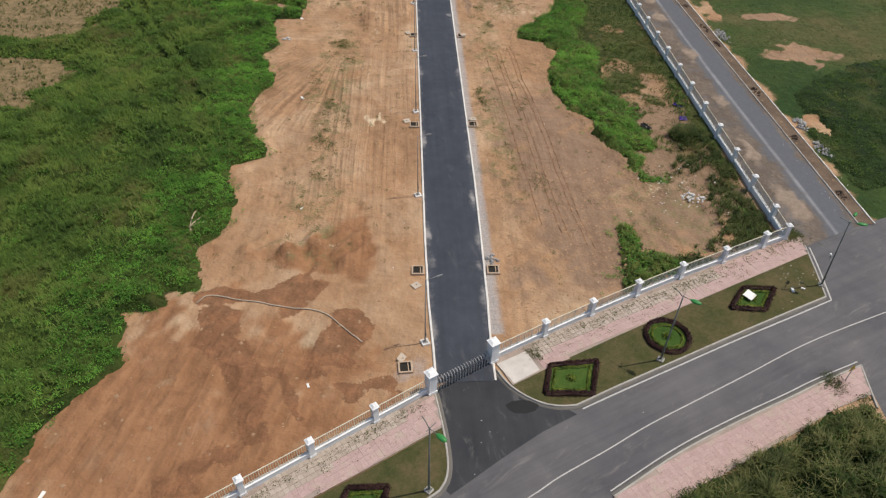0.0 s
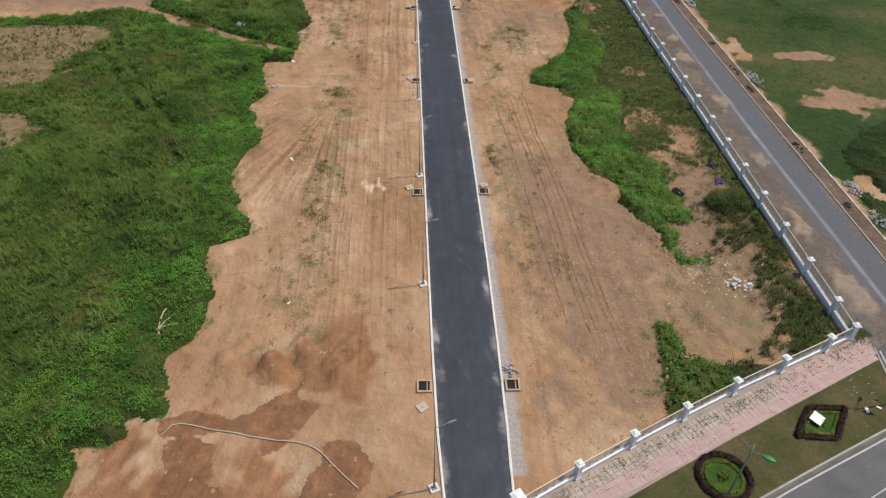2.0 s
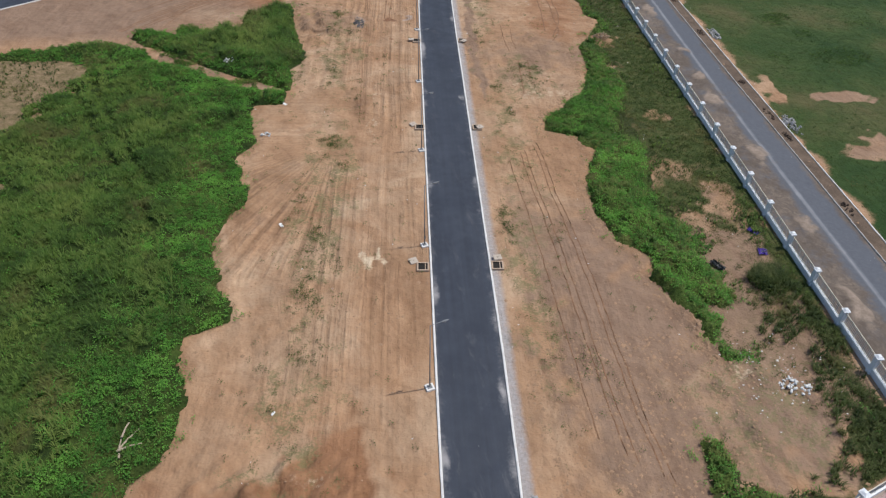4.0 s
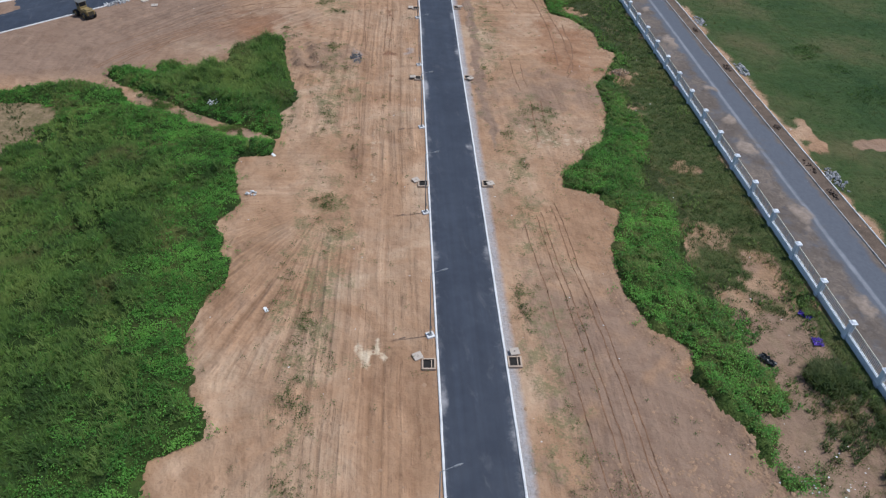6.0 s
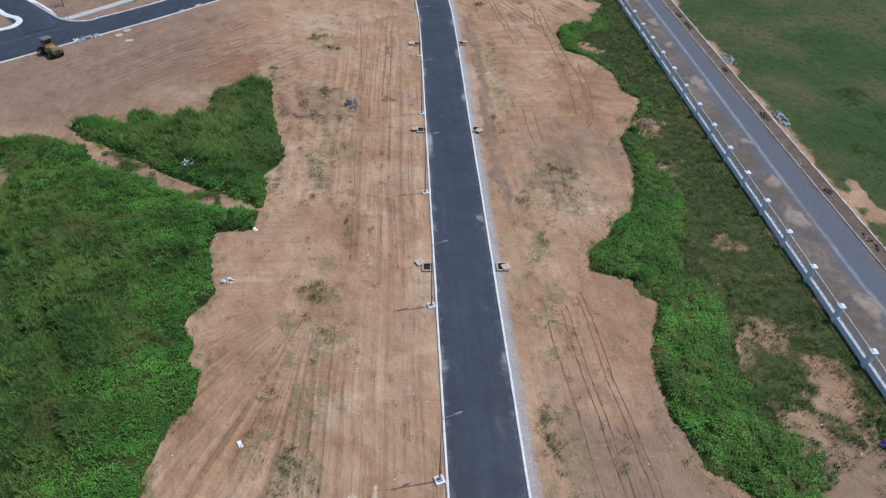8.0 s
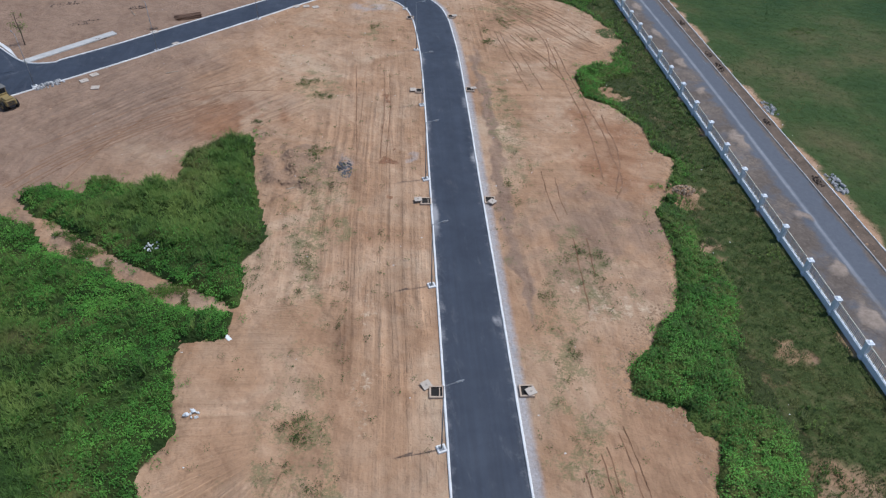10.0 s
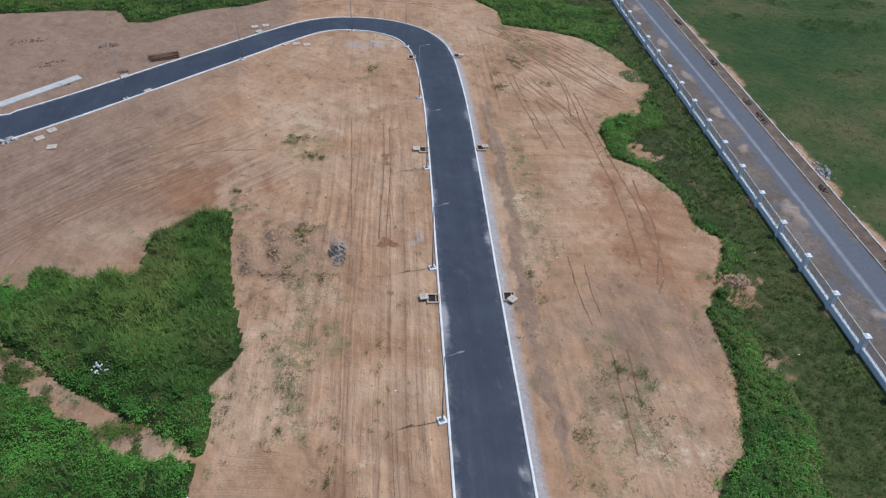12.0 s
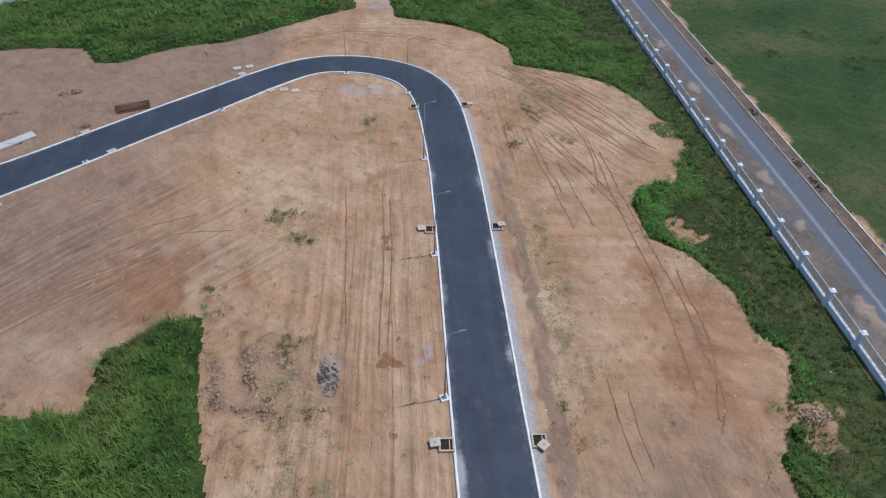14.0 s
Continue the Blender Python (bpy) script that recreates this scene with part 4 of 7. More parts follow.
turned = np.arctan2(HUB_X - fx, np.maximum(HUB_Y - fy, 0) + 1e-6)
swept = np.where(fy < HUB_Y, -14.0 * turned, -14.0 * math.pi / 2 - (fy - HUB_Y)) + (HUB_X - 4.85)
fan = ((fx < HUB_X) & (fy > 56) & (fy < 101)).astype(float) * np.clip((fy - 56) / 10, 0, 1) * np.clip((101 - fy) / 5, 0, 1)
u, v = u * (1 - fan) + fan * swept, v * (1 - fan) + fan * np.hypot(fx - HUB_X, fy - HUB_Y)
seam = np.exp(-(((fx - HUB_X) / 1.6) ** 2)) * (fy > HUB_Y - 3) * (fy < 103)
at["graded"] *= 1 - np.clip(seam + np.exp(-((np.hypot(fx - HUB_X, fy - HUB_Y)) / 5.5) ** 2), 0, 1)


def other_way(d, u2, v2):
    """Past the line d = 0 the blade went another way; the marks fade on the seam."""
    global u, v
    u, v = np.where(d > 0, u2, u), np.where(d > 0, v2, v)
    at["graded"] *= 1 - 0.92 * np.exp(-((d / 0.7) ** 2))


wob = 1.2 * rolling(fx, fy, 4, 17)
other_way(np.minimum((-11 - fx), (fy - 119 + 0.3 * (fx + 15)) * 0.9) + wob, -0.67 * (fx + 20) + 0.74 * (fy - 145) + 0.006 * (fx + 15) ** 2, 0.74 * fx + 0.67 * fy)
other_way(np.minimum(fx - 14.5, fy - 147) + wob, 0.85 * fx + 0.52 * fy - 90, 0.85 * fy - 0.52 * fx)
other_way(fy - 183 + 0.25 * fx + wob, fy + 0.15 * rolling(fx, fy, 9, 30), fx)
other_way(np.minimum(41 - fy, 2 - fx) + wob, 0.97 * fx - 0.24 * fy + 11, fy)
arc_in = np.minimum.reduce([(fx - 12.2) / 2.0, (fy - 117) / 3.0, (148 - fy) / 3.0, (30 - fx) / 2.0])
arcs = arc_in > 0
u, v = np.where(arcs, 0.55 * np.hypot(fx - 16, fy - 92), u), np.where(arcs, 26 * np.arctan2(fx - 16, fy - 92), v)
at["graded"] = np.where(arcs, np.maximum(at["graded"], 0.42), at["graded"]) * (1 - 0.9 * np.exp(-((arc_in / 0.35) ** 2)))
at["track_u"], at["track_v"] = u, v
nx, ny = len(gx), len(gy)
a = (np.arange(ny - 1)[:, None] * nx + np.arange(nx - 1)[None]).ravel()
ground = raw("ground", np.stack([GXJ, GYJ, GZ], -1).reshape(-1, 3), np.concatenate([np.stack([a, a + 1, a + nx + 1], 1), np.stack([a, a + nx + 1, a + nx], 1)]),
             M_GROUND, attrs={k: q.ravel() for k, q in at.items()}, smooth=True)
tagged(ground, "graded tan and orange bare earth with grassy margins", "ground", kind="structure")


def lie(x, y):
    return float(heights(np.array([float(x)]), np.array([float(y)]))[0])


# ---- roads ----
def ribbon(name, line, halves, z, material, label, category, across=17, crown=0.03, bursts=(), smears=()):
    """A paved strip with a slight crown, its margins known to the material."""
    left = sides_of(line)
    s = np.linspace(-1, 1, across)
    p = np.zeros((len(line), across, 3))
    p[:, :, :2] = line[:, None, :] + left[:, None, :] * (s[None, :, None] * np.asarray(halves)[:, None, None])
    p[:, :, 2] = z + crown * (1 - s**2)[None]
    n, k = len(line), across
    a = (np.arange(n - 1)[:, None] * k + np.arange(k - 1)[None]).ravel()
    t = np.concatenate([np.stack([a, a + k + 1, a + k], 1), np.stack([a, a + 1, a + k + 1], 1)])
    e = np.clip((np.abs(s) - 0.55) / 0.45, 0, 1)
    margin = np.tile(e, (n, 1))
    for c, side in bursts:
        d = np.linalg.norm(line - np.array(c), axis=1)
        margin += np.exp(-((d - d.min()) / 0.8) ** 2)[:, None] * np.clip(side * s - 0.6, 0, 1)[None] * 2.0
    for x, y, wide, long, much in smears:
        margin += much * np.exp(-((p[:, :, 0] - x) / wide) ** 2 - ((p[:, :, 1] - y) / long) ** 2)
    return tagged(raw(name, p.reshape(-1, 3), t, material, attrs={"edge": margin.ravel()}, smooth=True), label, category, kind="structure")


def sheet(name, poly, z, material, label, category, kind="structure", parent=None, drop=0.0):
    """A flat piece of ground with a given outline; drop: the depth of its rim."""
    bm = bmesh.new()
    top = [bm.verts.new((x, y, z)) for x, y in poly]
    f = bm.faces.new(top)
    if drop:
        low = [bm.verts.new((x, y, z - drop)) for x, y in poly]
        for i in range(len(top)):
            j = (i + 1) % len(top)
            bm.faces.new((top[i], low[i], low[j], top[j]))
    bmesh.ops.triangulate(bm, faces=[f])
    ob = part(name, bm, material, parent)
    return tagged(ob, label, category, kind=kind) if category else ob


KERB_PROFILE = [(-0.09, -0.05), (-0.09, 0.1), (-0.075, 0.12), (0.075, 0.12), (0.09, 0.1), (0.09, -0.05)]
ribbon("road", mid, half, 0.03, M_ROAD, "narrow new dark asphalt road with dusty edges", "road",
       bursts=[((4.5, y), 1) for y in (35, 47, 63, 80, 111, 113.5, 131, 150)] + [((4.8, y), -1) for y in (38.5, 46, 60, 80, 124, 137, 148)],
       smears=((6.7, 52.7, 0.3, 0.66, 1.7), (5.9, 51.6, 0.6, 0.27, 0.72), (5, 50.9, 0.22, 0.3, 0.99), (2.1, 46.9, 0.22, 0.36, 1.4), (6.2, 64.4, 0.26, 0.42, 0.81), (2.2, 63.4, 0.22, 1.1, 0.63), (6.4, 42.7, 0.26, 0.54, 0.99),
               (2.5, 43, 0.38, 1.1, 0.72), (2.7, 113.6, 0.38, 1.3, 1.5), (2.7, 117.2, 0.26, 0.84, 0.81), (7, 98.5, 0.38, 0.48, 1.7), (7.7, 123.7, 0.26, 0.54, 1.1), (2.6, 100.2, 0.26, 0.6, 0.9), (2.5, 97.1, 0.26, 0.54, 0.99), (2.6, 106.1, 0.22, 0.96, 0.63)))
ribbon("side_road", BRANCH, np.full(len(BRANCH), 2.5), 0.024, M_ROAD, "dark asphalt side road leaving the bend", "road")
junction = [(-44.2, 147.8), (-46.9, 149.4), (-49.6, 149.0), (-52, 150.1), (-57, 155), (-63, 160.8), (-75, 172), (-95, 190), (-95, 178), (-80, 165.5), (-66, 156.5), (-60.6, 151.6), (-58.5, 150.4), (-57.4, 148.9), (-57.6, 147.1), (-59, 145.8), (-63, 143.6), (-72, 136), (-80, 129), (-80, 119), (-57.5, 136.4), (-47.6, 145.0), (-42, 149.8)]
sheet("road_junction", junction, 0.012, M_ROAD, "dark asphalt mouth of the side road", "road")
left_of = sides_of(mid)
west_edge, east_edge = mid + left_of * (half + 0.1)[:, None], mid - left_of * (half + 0.1)[:, None]
v, t = sweep(west_edge, KERB_PROFILE, 0.0, 0.006)
tagged(raw("kerb_inner", v, t, M_KERB), "long white concrete kerb beside the new road", "kerb", kind="structure")
stop = int(np.argmin(np.linalg.norm(mid - np.array([-44.2, 147.8]), axis=1)))
v, t = sweep(east_edge[: stop + 1], KERB_PROFILE, 0.0, 0.006)
tagged(raw("kerb_outer", v, t, M_KERB), "long white concrete kerb beside the new road", "kerb", kind="structure")
e0 = east_edge[stop]
corner = curve([tuple(e0), (-46.9, 149.4), (-49.6, 149.0), (-52, 150.1), (-57, 155), (-63, 160.8), (-75, 172), (-95, 190)], 0.6)
v, t = sweep(corner, KERB_PROFILE)
tagged(raw("kerb_corner", v, t, M_KERB), "white kerb curving round the side road corner", "kerb", kind="structure")
tip = curve([(-80, 165.5), (-66, 156.5), (-60.6, 151.6), (-58.5, 150.4), (-57.4, 148.9), (-57.6, 147.1), (-59, 145.8), (-63, 143.6), (-72, 136), (-80, 129)], 0.5)
v, t = sweep(tip, [(-0.45, -0.05), (-0.45, 0.1), (-0.41, 0.13), (0.41, 0.13), (0.45, 0.1), (0.45, -0.05)])
tagged(raw("kerb_island", v, t, M_KERB), "broad white concrete edge of a road island", "kerb", kind="structure")
STREET_SOUTH = [(13.2, 19.9), (18.5, 22.9), (23.3, 25.1), (28.4, 27.2), (31.2, 28.4), (35.4, 30.0)]
KERB_NORTH = [(12.2, 27.15), (15.8, 28.8), (21, 31.05), (26.4, 33.4), (32.2, 35.85), (36.2, 37.5)]
street = [(-60, -22), (-20, 7), (-4, 16.8), (0.9, 20.2), (2.0, 21.1), (2.45, 22.4), (2.4, 24.6), (2.1, 27), (1.85, 29), (6.3, 31.3), (7.0, 30), (7.6, 29.05), (8.6, 28.1), (9.8, 27.4), (11, 27.12)] + KERB_NORTH + \
    [(36.9, 41), (37.45, 44.3), (43.2, 46.7), (47.8, 48.3), (70, 56.5), (110, 71), (110, 40), (60, 22), (47, 16), (44, -60), (34, -60), (34, 18), (34.9, 27.2), (35.4, 30)] + STREET_SOUTH[::-1][1:] + [(5, 14.2), (-12, 0), (-40, -30)]
sheet("street", street, 0.01, M_STREET, "worn grey asphalt public street with white line", "street")
apron = [(1.9, 29.1), (6.3, 31.5), (7.0, 30), (7.6, 29.05), (8.6, 28.1), (9.8, 27.4), (11.2, 27.1), (12.1, 26.4), (9.3, 25), (6.3, 23.1), (3.4, 21.1), (2.5, 20.5), (2.0, 21.1), (2.45, 22.4), (2.4, 24.6), (2.1, 27)]
sheet("road_apron", apron, 0.018, M_APRON, "fresh dark asphalt mouth joining the street", "road")
M_TAR = plain("black_tar", (0.007, 0.007, 0.008), 0.6, 0.2, 4.0)
patch = [(8.2 + 1.25 * math.cos(q / 9 * 6.283) * (1 + 0.1 * math.sin(q * 2.2)), 28.1 - 0.9 + 0.62 * math.sin(q / 9 * 6.283)) for q in range(9)]


def stripe(name, line, width, z, material, label, category="road marking"):
    v, t = sweep(line, [(-width / 2, z), (width / 2, z)])
    return tagged(raw(name, v, t, material), label, category, kind="structure")


centre = curve([(60, 43), (46, 37.5), (40.6, 35.6), (32.6, 32.6), (25.6, 29.3), (20.7, 27.0), (16.9, 25.2), (13.6, 23.4), (9.9, 21.5), (7.6, 20.1), (0.6, 16.2)], 0.6)
stripe("centre_line", centre, 0.085, 0.016, M_LINE, "worn white centre line painted on asphalt")
for name, ends in (("edge_line_north", [(12.6, 26.85), (15.95, 28.35), (21.1, 30.6), (26.5, 32.95), (32.3, 35.35), (36.55, 37.15)]), ("edge_line_south", [(13.1, 20.35), (18.35, 23.3), (23.15, 25.5), (28.25, 27.6), (31.05, 28.8), (35.3, 30.4)]), ("edge_line_end", [(36.55, 37.15), (37.35, 41), (37.85, 44)])):
    stripe(name, curve(ends, 0.5), 0.09 if "south" in name else 0.12, 0.016, M_LINE, "thin white edge line beside the kerb")
sheet("asphalt_patch", patch, 0.024, M_TAR, "round black repair patch in the asphalt", "road")
# kerbs of the street, each a raised stone course with a flat gutter
GUTTER = [(-0.32, 0.013), (-0.32, 0.022), (-0.07, 0.026)]
M_STREETKERB = plain("weathered_kerb_concrete", (0.36, 0.34, 0.31), 0.9, 0.2, 5.0, dirt=0.5)
M_DULLGUTTER = plain("dusty_gutter_concrete", (0.13, 0.122, 0.112), 0.95, 0.25, 3.0, dirt=0.5)
STREET_KERB = [(-0.07, 0.0), (-0.07, 0.12), (-0.055, 0.14), (0.055, 0.14), (0.07, 0.12), (0.07, -0.02)]
kerb_e = np.vstack([curve([(6.78, 30.5), (7.0, 30.0), (7.6, 29.05), (8.6, 28.1), (9.8, 27.4), (11.0, 27.12), (12.2, 27.15)], 0.35)[:-1], curve([(12.2, 27.15), (15.8, 28.8), (21, 31.05), (26.4, 33.4), (32.2, 35.85), (36.2, 37.5)], 0.6)])
v, t = sweep(kerb_e, STREET_KERB)
tagged(raw("kerb_verge", v, t, M_STREETKERB), "pale concrete kerb and gutter round the planted verge", "kerb", kind="structure")
v, t = sweep(curve([(36.2, 37.5), (36.9, 41), (37.45, 44.2)], 0.5), STREET_KERB)
tagged(raw("kerb_verge_end", v, t, M_STREETKERB), "pale concrete kerb at the end of the verge", "kerb", kind="structure")
kerb_w = curve([(-40, -8), (-12, 12.2), (-4, 17.1), (0.9, 20.2), (2.0, 21.1), (2.45, 22.4), (2.4, 24.6), (2.1, 27), (1.85, 28.6)], 0.4)[::-1]
v, t = sweep(kerb_w[::-1], STREET_KERB)
tagged(raw("kerb_verge_west", v, t, M_STREETKERB), "pale concrete kerb and gutter at the road mouth", "kerb", kind="structure")
v, t = sweep(np.array(curve(STREET_SOUTH, 0.6))[::-1], STREET_KERB)
tagged(raw("kerb_far", v, t, M_STREETKERB), "pale concrete kerb along the far pavement", "kerb", kind="structure")
v, t = sweep(curve([(34.5, 26), (34.95, 28.2), (35.35, 30.0)], 0.5)[::-1], STREET_KERB)
tagged(raw("kerb_far_end", v, t, M_STREETKERB), "pale concrete kerb turning into the cross street", "kerb", kind="structure")

for name, ln in (("gutter_verge", kerb_e), ("gutter_far", np.array(curve(STREET_SOUTH, 0.6))[::-1]), ("gutter_mouth", kerb_w[::-1])):
    v, t = sweep(ln, GUTTER)
    tagged(raw(name, v, t, M_DULLGUTTER), "dusty grey concrete gutter strip below the kerb", "gutter", kind="structure")

# verge lawns and pavements
VERGE_E = [(7.85, 29.15), (12.1, 31.38), (17.3, 33.88), (22.8, 36.48), (28.7, 39.18), (37.2, 43.05), (36.9, 41), (36.2, 37.5), (32.2, 35.85), (26.4, 33.4), (21, 31.05), (15.8, 28.8), (12.2, 27.15), (11, 27.12), (9.8, 27.4), (8.6, 28.1), (7.6, 29.05)]
VERGE_W = [(2.2, 25.55), (0.5, 24.55), (-3.3, 22.3), (-6.2, 20.7), (-14, 16.2), (-30, 5), (-30, -0.7), (-12, 12.2), (-4, 17.1), (0.9, 20.2), (2.0, 21.1), (2.45, 22.4), (2.4, 24.6)]
sheet("verge_lawn_east", VERGE_E, 0.11, M_LAWN, "worn olive-brown lawn of the planted verge", "lawn", drop=0.15)
sheet("verge_lawn_west", VERGE_W, 0.11, M_LAWN, "worn olive-brown lawn of the planted verge", "lawn", drop=0.15)
PAVE_E = [(6.6, 31.6), (10.92, 33.85), (15.22, 36.0), (19.62, 38.1), (24.12, 40.15), (28.72, 42.1), (33.27, 44.05), (37.6, 45.7), (37.25, 43.0), (28.7, 39.1), (22.8, 36.4), (17.3, 33.8), (12.1, 31.3), (7.75, 29.1)]
PAVE_W = [(1.88, 28.8), (-2.45, 26.3), (-6.7, 23.7), (-10.95, 21.1), (-19.45, 15.9), (-17, 14.4), (-6.2, 20.8), (-3.3, 22.4), (0.5, 24.65), (2.28, 25.65)]
PAVE_S = [(13.2, 19.9), (18.5, 22.9), (23.3, 25.1), (28.4, 27.2), (31.2, 28.4), (35.35, 29.95), (34.95, 28.2), (34.7, 27.2), (31.7, 26.2), (27.3, 24.1), (22.1, 21.7), (17, 19.0), (14, 17)]
M_BED = plain("mossy_joint_bed", (0.31, 0.25, 0.215), 0.95, 0.25, 4.0, dirt=0.3)
pave_e = sheet("pavement_east", PAVE_E, 0.1, M_BED, "pink tiled pavement with weeds in its joints", "pavement", drop=0.14)
pave_w = sheet("pavement_west", PAVE_W, 0.1, M_BED, "pink tiled pavement with weeds in its joints", "pavement", drop=0.14)
pave_s = sheet("pavement_south", PAVE_S, 0.1, M_BED, "pink tiled far pavement edged with rank weeds", "pavement", drop=0.14)
sheet("pavement_ramp", [(6.75, 31.15), (9.2, 32.35), (10.0, 30.45), (7.85, 29.25)], 0.128, M_PALECONC, "pale concrete slab beside the gate", "pavement", drop=0.04)

# service lane beyond the side fence, its trench and kerbs
ys = np.arange(44.0, 262, 0.5)
lane = np.stack([40.9 + 0.0 * ys, ys], 1)
k = 31
off = np.linspace(4.4, -3.35, k)
p = np.zeros((len(lane), k, 3))
p[:, :, 0] = lane[:, :1] - off[None]
p[:, :, 1] = np.maximum(lane[:, 1:], 44.15 + 0.42 * (p[:, :, 0] - 37.45))
sand = np.zeros(p.shape[:2])
for x, y, rx, ry in ((40.1, 148.1, 0.7, 1.5), (39.6, 126.7, 1.2, 2.6), (39.8, 158, 0.7, 1.6), (40.2, 104, 1.0, 1.8), (39.4, 97.5, 0.9, 2.2), (39.5, 84.7, 0.9, 2.2), (39.4, 71.5, 0.7, 1.5), (39.0, 51, 1.2, 3.0), (38.4, 60, 0.6, 2.5), (40.3, 112, 0.7, 1.0), (39.6, 139, 0.8, 1.2), (40.0, 170, 0.8, 1.6), (39.5, 184, 0.8, 2.0)):
    sand = np.maximum(sand, spot(p[:, :, 0], p[:, :, 1], x, y, rx, ry))
p[:, :, 2] = 0.02 + 0.02 * np.cos(off / 2.3)[None] + 0.22 * sand * (0.6 + 0.6 * domes(p[:, :, 0], p[:, :, 1], 0.8, 60))
edge = np.clip(np.where(off > 0, (off + 0.1) / 1.5, (-off - 2.3) / 0.9), 0, 1)[None] + 0.0 * ys[:, None]
edge = np.maximum(edge, np.clip(1 - np.abs(off[None] - 1.2) / (1.2 + 0.8 * np.sin(ys / 7.0)[:, None]), 0, 1))
crown = np.exp(-(((-off[None] - 0.35 - 0.3 * np.sin(ys / 19.0)[:, None]) / 0.36) ** 2))
a = (np.arange(len(lane) - 1)[:, None] * k + np.arange(k - 1)[None]).ravel()
lane_ob = raw("service_lane", p.reshape(-1, 3), np.concatenate([np.stack([a, a + 1, a + k + 1], 1), np.stack([a, a + k + 1, a + k], 1)]), M_LANE, attrs={"edge": edge.ravel(), "crown": crown.ravel(), "sand": sand.ravel()}, smooth=True)
tagged(lane_ob, "stony grey service lane with sandy margins", "road", kind="structure")
tr = np.stack([45.05 + 0.1 * np.sin(ys / 23), ys + 3.2], 1)
v, t = sweep(tr, [(-0.8, 0.09), (-0.55, 0.07), (-0.2, 0.06), (0.2, 0.06), (0.55, 0.075), (0.8, 0.1)], 0.0, 0.02)
tagged(raw("drain_trench", v, t, M_RED), "reddish backfilled trench between two kerb lines", "trench", kind="structure")
for name, x, w, h in (("lane_kerb", 44.25, 0.07, 0.12), ("trench_kerb", 45.85, 0.06, 0.16)):
    ln = np.stack([x + 0.1 * np.sin(ys / 23), ys + 3.2], 1)
    v, t = sweep(ln, [(-w, -0.05), (-w, h - 0.02), (-w + 0.02, h), (w - 0.02, h), (w, h - 0.02), (w, -0.05)], 0.0, 0.012)
    tagged(raw(name, v, t, M_GUTTER if x < 45 else M_KERB), "thin concrete edging along the earth trench", "kerb", kind="structure")

# concrete footpaths near the side road
sheet("footpath", [(-51.6, 149.9), (-42.5, 159.9), (-41.6, 158.9), (-50.6, 149.0)], 0.12, M_CONC, "pale new concrete footpath strip", "path", drop=0.15)
sheet("footpath_west", [(-51.7, 149.6), (-54.5, 153.6), (-66, 165), (-67.5, 163.8), (-56.8, 155.3), (-52.1, 150.3)], 0.116, M_KERB, "pale new concrete footpath strip", "path", drop=0.15)
wall_bm = block(26, 0.3, 1.5, (0, 0, 0), 0.03)
far_wall = part("wall_far", wall_bm, M_WHITE)
far_wall.matrix_world = pose(-66.3, 194.9, 0, 0, 0, 33)
tagged(far_wall, "low pale boundary wall far behind the weeds", "wall", kind="structure")


# ---- wheel ruts pressed into the earth ----
def rut(points, width=0.3):
    ln = curve(points, 0.5)
    ln = ln + 0.04 * np.stack([rolling(ln[:, 0], ln[:, 1], 1.5, 9), rolling(ln[:, 1], ln[:, 0], 1.5, 9)], 1)
    w = width / 2
    v, t = sweep(ln, [(-w * 2.2, -0.03), (-w * 1.3, 0.028), (-w * 0.7, 0.01), (w * 0.7, 0.01), (w * 1.3, 0.028), (w * 2.2, -0.03)], 0.0, 0.014)
    v[:, 2] += heights(v[:, 0], v[:, 1])
    return tagged(raw("wheel_rut", v, t, M_RUT), "dark wheel rut pressed into the bare earth", "wheel rut", "wheel ruts", "structure")


M_RUT = plain("turned_earth", (0.2, 0.11, 0.062), 0.95, 0.25, 2.0, dist=0.03)
RUTS = [[(21.9, 156.4), (21.9, 141.9), (22.2, 131.7), (21.9, 124.8), (21.4, 119)], [(22.6, 153.9), (23.1, 140), (23.7, 130.2), (23.6, 124.1), (23.4, 118.9), (21.9, 115.5)],
        [(15.9, 174.6), (20.6, 163.3), (24.9, 155.1), (28.5, 151.3)], [(14.6, 176.4), (20.2, 162.4), (21.5, 155), (20.8, 147)], [(17.8, 173), (22.5, 165), (27, 157.5), (29.6, 154.5)],
        [(24.6, 133.3), (24.3, 123.6), (22.1, 116.8)], [(16.2, 119.8), (16, 116.3), (16.2, 113)], [(14.9, 121), (14.8, 116.3), (15.1, 112)], [(-6.2, 147.8), (-5.7, 132.8), (-5.4, 124.8)], [(-1.6, 145.6), (-1.6, 135.8), (-2.1, 123.5)],
        [(-2.3, 146), (-2.3, 135.8), (-2.8, 124)], [(-41.7, 126.9), (-35.4, 133.3), (-28.3, 139.5), (-20.4, 143.5)], [(-35.8, 120.6), (-33.3, 128.7), (-29.3, 135.6), (-22.5, 140), (-16.6, 140.6)]]
for shift in (0.0, 1.35, 1.9, 3.1, 3.6):
    RUTS.append([(11.4 + shift, 84 + shift), (12 + shift * 1.05, 74.6), (12.4 + shift * 1.1, 66.4), (12.7 + shift * 1.15, 56.6 - shift), (13.1 + shift * 1.2, 48 - shift)])
for i, r in enumerate(RUTS):
    rut(r, 0.05 if i > 12 else 0.06 if i > 5 else 0.1)


